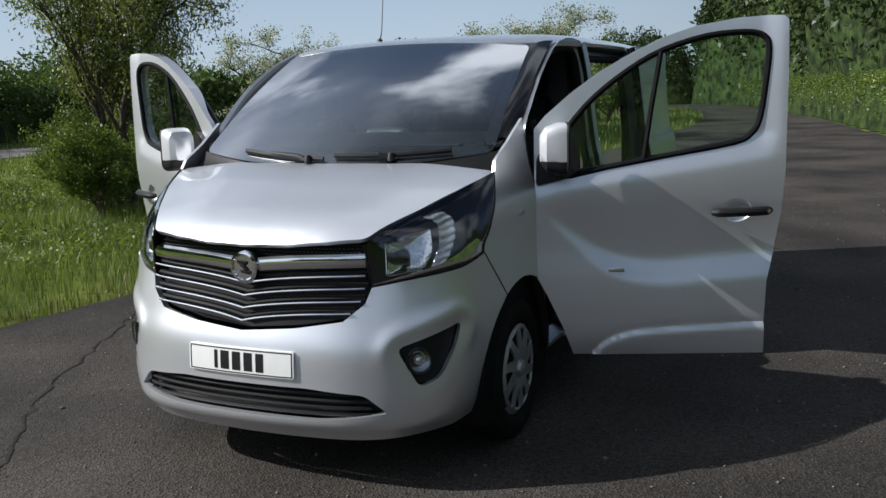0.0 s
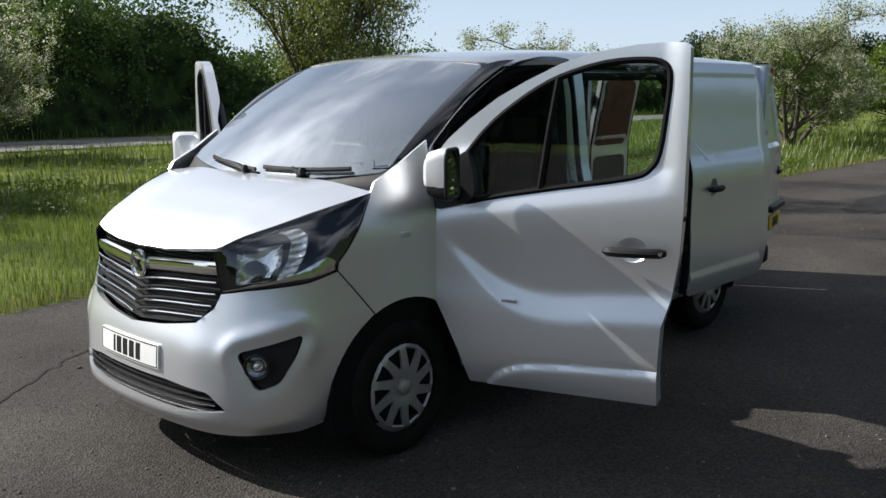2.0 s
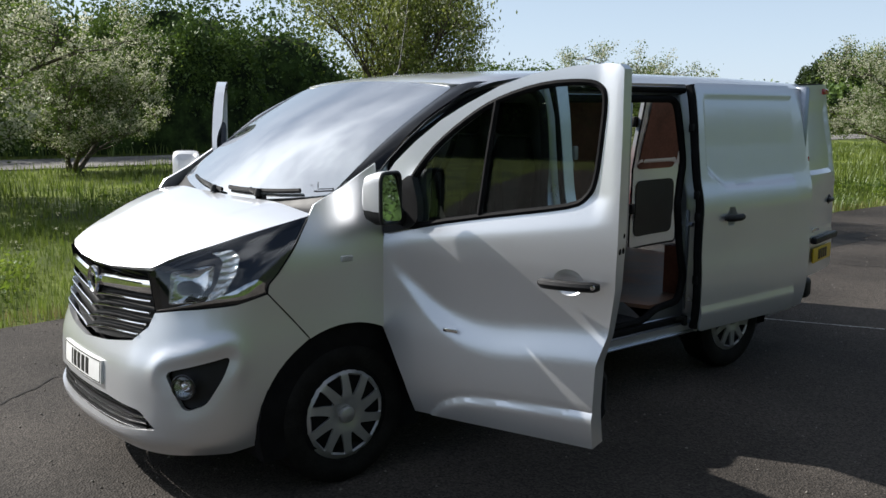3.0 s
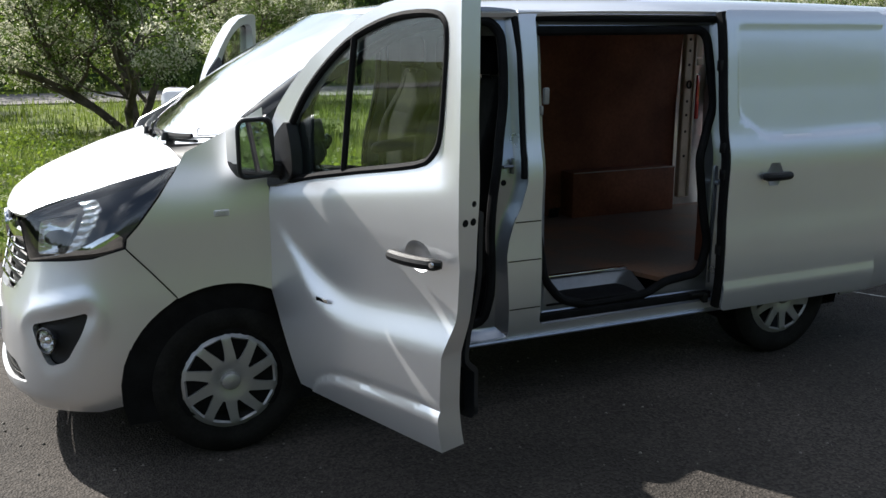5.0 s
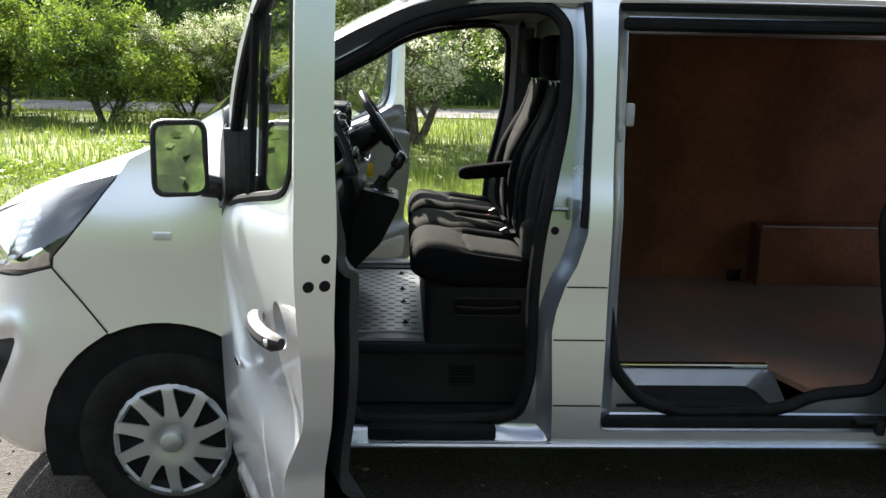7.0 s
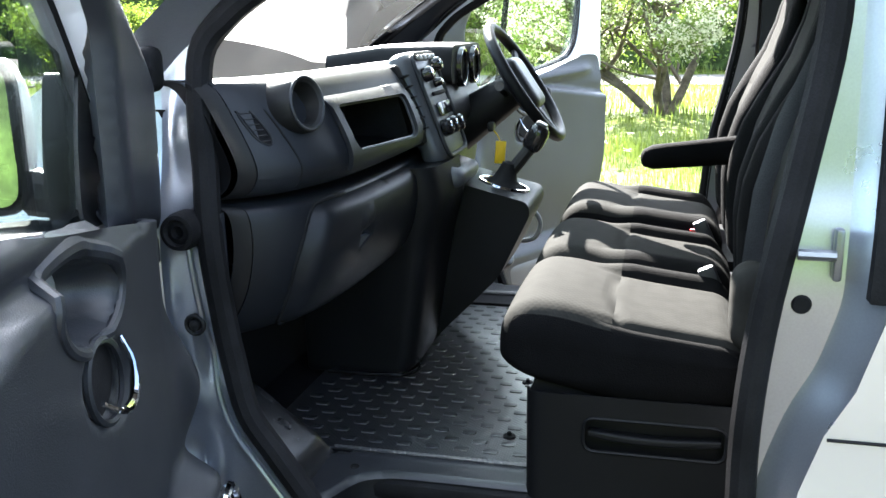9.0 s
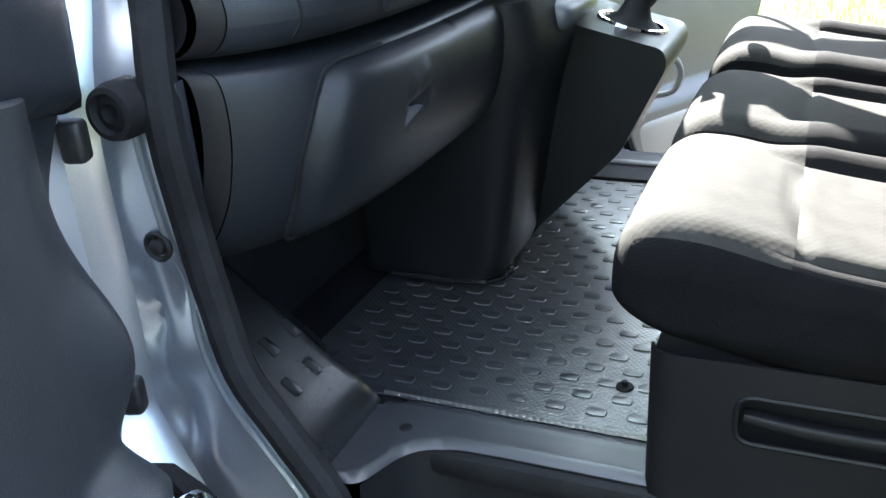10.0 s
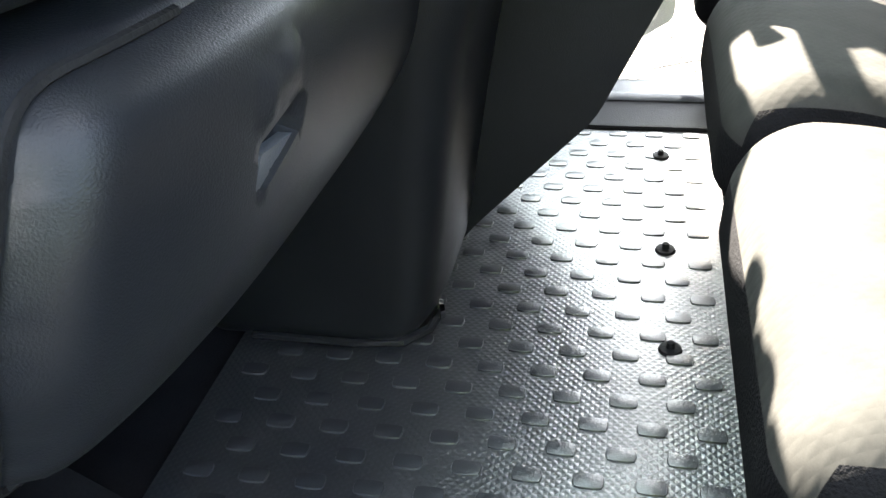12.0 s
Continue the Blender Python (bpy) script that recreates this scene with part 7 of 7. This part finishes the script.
for s, pts in enumerate(([(-2.75, 0.75), (-1.9, 0.95), (-1.2, 1.15), (-0.4, 1.75), (0.6, 2.3), (1.8, 2.9)], [(6.6, 2.9), (7.1, 1.4), (7.9, 0.2), (8.3, -1.4)], [(9.5, 2.6), (10.2, 0.3), (11.4, -1.9)], [(-3.6, -0.6), (-2.9, 0.1), (-2.75, 0.75)], [(5.2, -1.9), (6.3, -1.2), (7.6, -1.6), (9.4, -1.1)])):
    solid("road_crack", ribbon(pts, 0.010, 0.004, 0.018, s), CRACK, "dark irregular crack in the tarmac", "crack", group="cracks in the lane", kind="structure")
solid("paint_mark", ribbon([(4.45, -0.10), (4.62, -0.42), (4.80, -0.75), (4.98, -1.08)], 0.011, 0.004, 0.001, 9), PAINTMARK, "thin faded white line on the tarmac", "road marking", kind="structure")

STAIN = mat("dark_tar_patch", (0.020, 0.019, 0.018), 0.8, 0, 0.25, 4, 0.5, 90)
for s, (cx, cy, rx, ry) in enumerate(((8.8, 1.7, 1.5, 0.35), (12.5, 0.4, 2.4, 0.5), (6.2, 2.5, 0.8, 0.25))):
    ang = np.linspace(0, 2 * math.pi, 40, endpoint=False)
    rad = np.array([1 + 0.35 * noise.noise((2.2 * math.cos(t) + s * 7, 2.2 * math.sin(t), 3)) for t in ang])
    solid("tar_patch", sheet(np.column_stack([cx + rx * rad * np.cos(ang), cy + ry * rad * np.sin(ang)]), step=0.3, fn=lambda x, y: (x, y, 0 * x + 0.004)), STAIN, "dark irregular repair patch in the tarmac", "road patch", group="repair patches in the lane", kind="structure")

rng = np.random.default_rng(5)


def scatter(n, x0, x1, y0, y1):
    return np.column_stack([rng.uniform(x0, x1, n), rng.uniform(y0, y1, n)])


def raw(name, v, f, material):
    me = bpy.data.meshes.new(name)
    me.vertices.add(len(v))
    me.vertices.foreach_set("co", np.asarray(v, np.float32).ravel())
    k = f.shape[1]
    me.loops.add(f.size)
    me.loops.foreach_set("vertex_index", f.ravel().astype(np.int32))
    me.polygons.add(len(f))
    me.polygons.foreach_set("loop_start", np.arange(0, f.size, k, dtype=np.int32))
    me.polygons.foreach_set("loop_total", np.full(len(f), k, np.int32))
    me.materials.append(material)
    me.update(calc_edges=True)
    return me


# loose chippings
pts = np.vstack([scatter(2600, -4.5, 5, -4.5, 3.2), scatter(900, 5, 14, -4, 3.2)])
sz = rng.uniform(0.003, 0.009, len(pts)) * np.where(rng.random(len(pts)) < 0.04, 2.0, 1.0)
octv = np.array([(1, 0, 0), (-1, 0, 0), (0, 1, 0), (0, -1, 0), (0, 0, 0.8), (0, 0, -0.3)])
octf = np.array([(0, 2, 4), (2, 1, 4), (1, 3, 4), (3, 0, 4), (2, 0, 5), (1, 2, 5), (3, 1, 5), (0, 3, 5)])
jit = 1 + rng.uniform(-0.35, 0.35, (len(pts), 6, 1))
v = octv[None] * sz[:, None, None] * jit + np.column_stack([pts, sz * 0.25])[:, None, :]
f = octf[None] + (np.arange(len(pts)) * 6)[:, None, None]
tagged(new("chippings", raw("chippings", v.reshape(-1, 3), f.reshape(-1, 3), STONE)), "small loose stone chippings on the tarmac", "chippings", kind="stuff")


def blades(p, h, w, lean):
    """Grass blades: bent tapering strips at the points p."""
    n = len(p)
    a = rng.uniform(0, 2 * math.pi, n)
    d = np.column_stack([np.cos(a), np.sin(a)])
    o = np.column_stack([-d[:, 1], d[:, 0]])
    z0 = np.full(n, -0.03)
    base = np.column_stack([p, z0])
    ww = (w * rng.uniform(0.6, 1.3, n))[:, None]
    hh = h[:, None]
    le = (lean * rng.uniform(0.2, 1.2, n))[:, None] * hh
    side = np.column_stack([o, np.zeros(n)])
    dirn = np.column_stack([d, np.zeros(n)])
    up = np.array([0, 0, 1.0])
    v = np.stack([base - side * ww, base + side * ww, base + dirn * le * 0.35 + up * hh * 0.6 + side * ww * 0.7, base + dirn * le * 0.35 + up * hh * 0.6 - side * ww * 0.7, base + dirn * le + up * hh], 1)
    k = (np.arange(n) * 5)[:, None]
    quads = np.hstack([k, k + 1, k + 2, k + 3])
    tris = np.hstack([k + 3, k + 2, k + 4])
    return v.reshape(-1, 3), np.vstack([quads[:, [0, 1, 2]], quads[:, [0, 2, 3]], tris])


def grass(name, n, x0, x1, y0, y1, h0, h1, w, material, label, rule=None):
    p = scatter(n, x0, x1, y0, y1)
    if rule is not None:
        p = p[rule(p)]
    clump = np.array([noise.noise((a * 0.8, b * 0.8, 1.0)) for a, b in p])
    tall = np.array([noise.noise((a * 0.25, b * 0.25, 4.0)) for a, b in p])
    h = (h0 + (h1 - h0) * rng.random(len(p)) ** 1.5) * np.clip(1 + 0.9 * clump + 0.5 * tall, 0.25, 2.0)
    tagged(new(name, raw(name, *blades(p, h, w, 0.42), material)), label, "grass", kind="stuff")


past_edge = lambda p: p[:, 1] > np.interp(p[:, 0], [e[0] for e in edge], [e[1] for e in edge]) + 0.02
grass("verge_grass", 60000, -9, 16, 3.1, 9.5, 0.07, 0.23, 0.0048, GRASS, "long bright green meadow grass on the verge", past_edge)
grass("meadow_grass", 50000, -24, 42, 8.5, 21.6, 0.09, 0.26, 0.011, GRASS, "long green meadow grass", None)
grass("verge_grass", 22000, 15, 60, 3.1, 9.5, 0.12, 0.32, 0.011, GRASS, "long green verge grass along the lane", past_edge)
grass("far_grass", 18000, -40, 60, 26.5, 42, 0.2, 0.5, 0.02, GRASS, "green grass beyond the main road", None)
grass("dry_edge_grass", 9000, -9, 30, 3.15, 3.75, 0.04, 0.13, 0.004, DRYGRASS, "short dry grass along the tarmac edge", past_edge)
grass("hedge_grass", 16000, 8, 60, -9.0, -3.9, 0.15, 0.4, 0.010, GRASS, "green grass below the hedge", lambda p: p[:, 1] < np.interp(p[:, 0], [e[0] for e in edge2], [e[1] for e in edge2]) - 0.02)
grass("far_side_grass", 16000, -30, 20, -16, -12.2, 0.15, 0.4, 0.012, DRYGRASS, "dull dry grass on the near side verge", None)

flw = scatter(1500, -8, 16, 4.5, 12)
flw = flw[np.array([noise.noise((q[0] * 0.6, q[1] * 0.6, 7.0)) for q in flw]) > 0.1]
jz = rng.uniform(0.18, 0.42, len(flw))
hd = np.stack([np.column_stack([flw + rng.normal(0, 0.025, flw.shape), jz + rng.normal(0, 0.012, len(flw))]) for k in range(9)], 1).reshape(-1, 3)
fv = hd[:, None, :] + np.array([(-0.011, -0.008, 0), (0.011, -0.008, 0.003), (0.009, 0.010, 0), (-0.009, 0.010, 0.003)])[None]
tagged(new("cow_parsley", raw("cow_parsley", fv.reshape(-1, 3), np.arange(len(hd) * 4).reshape(-1, 4), BLOSSOM)), "small white flower heads among the grass", "flowers", kind="stuff")


def leaves(centres, per, spread, size, rngl):
    """Small leaf blades strewn round the given points."""
    c = np.repeat(centres, per, 0)
    n = len(c)
    p = c + rngl.normal(0, 1, (n, 3)) * spread
    a = rngl.normal(0, 1, (n, 3))
    a /= np.linalg.norm(a, axis=1)[:, None]
    b = np.cross(a, rngl.normal(0, 1, (n, 3)))
    b /= np.maximum(np.linalg.norm(b, axis=1), 1e-6)[:, None]
    s = (size * rngl.uniform(0.55, 1.35, n))[:, None]
    v = np.stack([p - a * s, p + b * s * 0.5, p + a * s, p - b * s * 0.5], 1).reshape(-1, 3)
    k = (np.arange(n) * 4)[:, None]
    return v, np.hstack([k, k + 1, k + 2, k + 3])


wp = scatter(4200, -9, 18, 3.7, 13)
wp = wp[np.array([noise.noise((q[0] * 0.45, q[1] * 0.45, 11.0)) for q in wp]) > 0.12]
v, f = leaves(np.column_stack([wp, np.full(len(wp), 0.12)]), 22, (0.09, 0.09, 0.055), 0.030, rng)
tagged(new("nettles", raw("nettles", v, f, LEAF2)), "low green weeds and nettles among the grass", "weeds", kind="stuff")


def skeleton_of(seed, height, spread, stems, low=False):
    """Limbs of a small tree and the points where its twigs end."""
    r = np.random.default_rng(seed)
    limbs, tips = [], []

    def grow(p, d, length, rad, level):
        q = [p]
        for i in range(4):
            d = d + r.normal(0, 0.16, 3) + np.array([0, 0, 0.05])
            d /= np.linalg.norm(d)
            q.append(q[-1] + d * length / 4)
        limbs.append((q, np.linspace(rad, rad * 0.55, 5), level))
        if level >= 3:
            tips.extend(q[2:])
            return
        for i in range((4, 4, 4)[level]):
            t = q[r.integers(1 if low else 2, 5)]
            out = np.array([*r.normal(0, 1, 2), 0]) * spread
            nd = d * 0.75 + out * 0.7 + np.array([0, 0, r.uniform(-0.28, 0.38)])
            grow(t, nd / np.linalg.norm(nd), length * r.uniform(0.55, 0.85), rad * 0.52, level + 1)
    for s in range(stems):
        a = 2 * math.pi * s / stems + r.uniform(0, 1)
        d = np.array([0.35 * math.cos(a) * spread, 0.35 * math.sin(a) * spread, 1.0])
        grow(np.array([0.08 * math.cos(a), 0.08 * math.sin(a), -0.05]), d / np.linalg.norm(d), height * 0.42, 0.055 * height / 3.5, 0)
    tips = np.array(tips)
    top = tips[:, 2].max()
    return limbs, tips * (1, 1, 1), top


def tree(name, seed, height, spread, stems, leaf, size, per, bloom, label, category, low=False):
    limbs, tips, top = skeleton_of(seed, height, spread, stems, low)
    k = height / top
    r = np.random.default_rng(seed + 50)
    ob = thing(name, label, category, group="trees on the verge")
    wood = join(*[tube(np.array(q) * k, rad * k, 7 if lv < 2 else 4) for q, rad, lv in limbs])
    part("trunk", wood, BARK, ob, "grey-brown branching trunk", sharp=80)
    tips = tips * k
    keep = tips[r.random(len(tips)) < 0.9]
    v, f = leaves(keep, per, 0.125 * height / 3.5, size, r)
    me = raw("crown", v, f, leaf)
    c = new("crown", me)
    c.parent = ob
    tagged(c, "crown of small green leaves")
    if bloom:
        outer = keep[np.argsort(-np.linalg.norm(keep - (0, 0, height * 0.45), axis=1))[: int(len(keep) * 0.75)]]
        tufts = np.repeat(outer, 3, 0) + r.normal(0, 0.10 * height / 3.5, (3 * len(outer), 3)) + (0, 0, 0.03)
        v, f = leaves(tufts, bloom, 0.045 * height / 3.5, 0.024, r)
        b = new("blossom", raw("blossom", v, f, BLOSSOM))
        b.parent = ob
        tagged(b, "clusters of white blossom")
    return ob


haw = tree("hawthorn_tree", 3, 3.7, 1.15, 4, LEAF, 0.031, 44, 19, "spreading hawthorn tree covered in white blossom", "tree", True)
haw.matrix_basis = pose(1.0, 14.0, -0.03, 0, 0, 30)
haw.scale = (1.25, 1.25, 1.2)
for x, y, rz, sc in ((15.5, 10.2, 80, 0.86), (24.0, 6.9, 200, 1.12), (5.2, 20.5, 130, 1.0), (-3.6, 19.8, 260, 0.8), (30, 9.5, 20, 1.05)):
    c = copy_thing(haw, pose(x, y, -0.03, 0, 0, rz))
    c.scale = (sc, sc, sc)
tall = tree("roadside_tree", 11, 5.6, 0.36, 4, LEAF3, 0.031, 108, 6, "tall slender tree with small green leaves and bush below", "tree", True)
tall.matrix_basis = pose(7.1, 8.0, -0.03)
tall.scale = (0.72, 0.72, 1.0)
shrub = tree("green_shrub", 21, 2.6, 1.2, 5, LEAF2, 0.036, 32, 0, "bushy green shrub on the grass", "shrub", True)
shrub.matrix_basis = pose(7.0, 8.2, -0.03, 0, 0, 40)
shrub.scale = (0.62, 0.62, 0.62)
for x, y, rz, sc in ((-6.3, 18.2, 10, 1.25), (-9.2, 19.3, 150, 1.4), (-12.5, 17.5, 70, 1.3), (38.5, 8.0, 100, 1.6), (-4.9, 20.8, 210, 1.0), (52, 10.5, 80, 1.5), (6.0, 7.5, 70, 0.6), (8.1, 8.6, 300, 0.7)):
    c = copy_thing(shrub, pose(x, y, -0.03, 0, 0, rz))
    c.scale = (sc, sc, sc)


# belts of trees and hedges in the distance
def belt(name, n, path, depth, h0, h1, size, material, label, category, seed, taper=None):
    """A row of crowns: lumpy masses, coloured dark for the shade inside, with leaves strewn over them."""
    r = np.random.default_rng(seed)
    p = curve(path, 30)
    d = np.gradient(p, axis=0)
    d /= np.linalg.norm(d, axis=1)[:, None]
    cum = np.concatenate([[0], np.cumsum(np.linalg.norm(np.diff(p, axis=0), axis=1))])
    lump = 2.4 / h1

    def place(s, th, grow):
        c = np.array([np.interp(s, cum, p[:, 0]), np.interp(s, cum, p[:, 1])]).T
        nx, ny = -np.interp(s, cum, d[:, 1]), np.interp(s, cum, d[:, 0])
        rise = np.interp(c[:, 0], [q[0] for q in taper], [q[1] for q in taper]) if taper else 1.0
        hump = np.array([0.5 + 0.5 * noise.noise((k * 0.16, seed, 0)) + 0.25 * noise.noise((k * 0.7, seed, 3)) for k in s])
        h = (h0 + (h1 - h0) * np.clip(hump, 0, 1)) * rise
        end = np.sqrt(np.clip(np.minimum(s, cum[-1] - s) / (0.3 * h1), 0.004, 1))
        h = h * end
        off, z = depth * np.cos(th) * end, h * np.sin(th) ** 0.65
        big = 0.34 if h1 < 8 else 0.52
        bulge = np.array([big * noise.noise((a * lump, b * 3 * lump + seed, k * lump)) + 0.18 * noise.noise((a * 3 * lump, b * 4 + seed, k * 3 * lump)) for a, b, k in zip(s, off / depth, z)])
        g = (0.86 + bulge) * grow
        return np.column_stack([c[:, 0] + nx * off * g, c[:, 1] + ny * off * g, z * (0.93 + bulge * 0.8) * grow])
    ns, nt = max(24, int(cum[-1] / (h1 * 0.10))), 12
    us, ts = np.meshgrid(np.linspace(0, cum[-1], ns), np.linspace(0, math.pi, nt), indexing="ij")
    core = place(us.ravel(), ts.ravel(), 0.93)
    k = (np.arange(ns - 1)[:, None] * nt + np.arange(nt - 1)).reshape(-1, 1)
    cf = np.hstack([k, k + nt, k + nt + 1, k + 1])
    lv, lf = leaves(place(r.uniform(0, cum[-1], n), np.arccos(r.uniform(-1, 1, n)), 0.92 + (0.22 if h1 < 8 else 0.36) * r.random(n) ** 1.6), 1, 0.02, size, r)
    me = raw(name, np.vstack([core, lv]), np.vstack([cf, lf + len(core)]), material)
    me.materials.append(INNER_SHADE)
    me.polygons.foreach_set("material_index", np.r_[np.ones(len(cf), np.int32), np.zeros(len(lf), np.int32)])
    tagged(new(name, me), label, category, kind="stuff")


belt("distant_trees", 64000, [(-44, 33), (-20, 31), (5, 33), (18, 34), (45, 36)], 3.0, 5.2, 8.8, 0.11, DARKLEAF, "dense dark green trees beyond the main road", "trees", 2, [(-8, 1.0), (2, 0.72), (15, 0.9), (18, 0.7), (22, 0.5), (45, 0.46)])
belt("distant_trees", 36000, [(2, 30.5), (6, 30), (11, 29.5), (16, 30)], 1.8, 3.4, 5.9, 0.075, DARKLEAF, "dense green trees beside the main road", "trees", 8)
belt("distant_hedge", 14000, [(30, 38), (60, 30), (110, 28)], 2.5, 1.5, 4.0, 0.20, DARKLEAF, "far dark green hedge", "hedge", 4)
belt("lane_hedge", 38000, [(21, -5.3), (26.5, -4.1), (39, -2.2), (49, -0.3), (64, 2.7), (78, 7.0)], 0.62, 1.65, 1.85, 0.045, LEAF2, "clipped green hedge along the lane", "hedge", 5)
belt("lane_trees", 44000, [(36, -9.5), (48, -6.5), (60, -3.0), (72, 2.0), (82, 9.5)], 3.4, 9.0, 15.0, 0.24, SHADELEAF, "tall dark green trees over the lane, shade put into their colour", "trees", 6)
belt("lane_trees", 26000, [(80, 10), (82, 18), (78, 28), (70, 38)], 3.0, 4.5, 7.0, 0.15, SHADELEAF, "dark green trees at the far bend of the lane, shaded by colour", "trees", 16)
# out of direct view; heights set to hold skylight off the van and cab
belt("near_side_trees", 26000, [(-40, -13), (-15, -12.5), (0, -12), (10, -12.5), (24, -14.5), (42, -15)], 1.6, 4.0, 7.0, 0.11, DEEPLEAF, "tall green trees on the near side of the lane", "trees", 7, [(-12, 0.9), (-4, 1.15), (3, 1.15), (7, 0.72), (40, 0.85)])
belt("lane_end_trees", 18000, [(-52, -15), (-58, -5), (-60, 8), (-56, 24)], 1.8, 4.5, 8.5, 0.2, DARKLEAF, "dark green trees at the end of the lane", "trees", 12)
belt("far_hills", 9000, [(-300, 260), (-50, 320), (150, 330), (420, 240)], 14, 5, 16, 1.6, DARKLEAF, "far wooded skyline", "trees", 9)
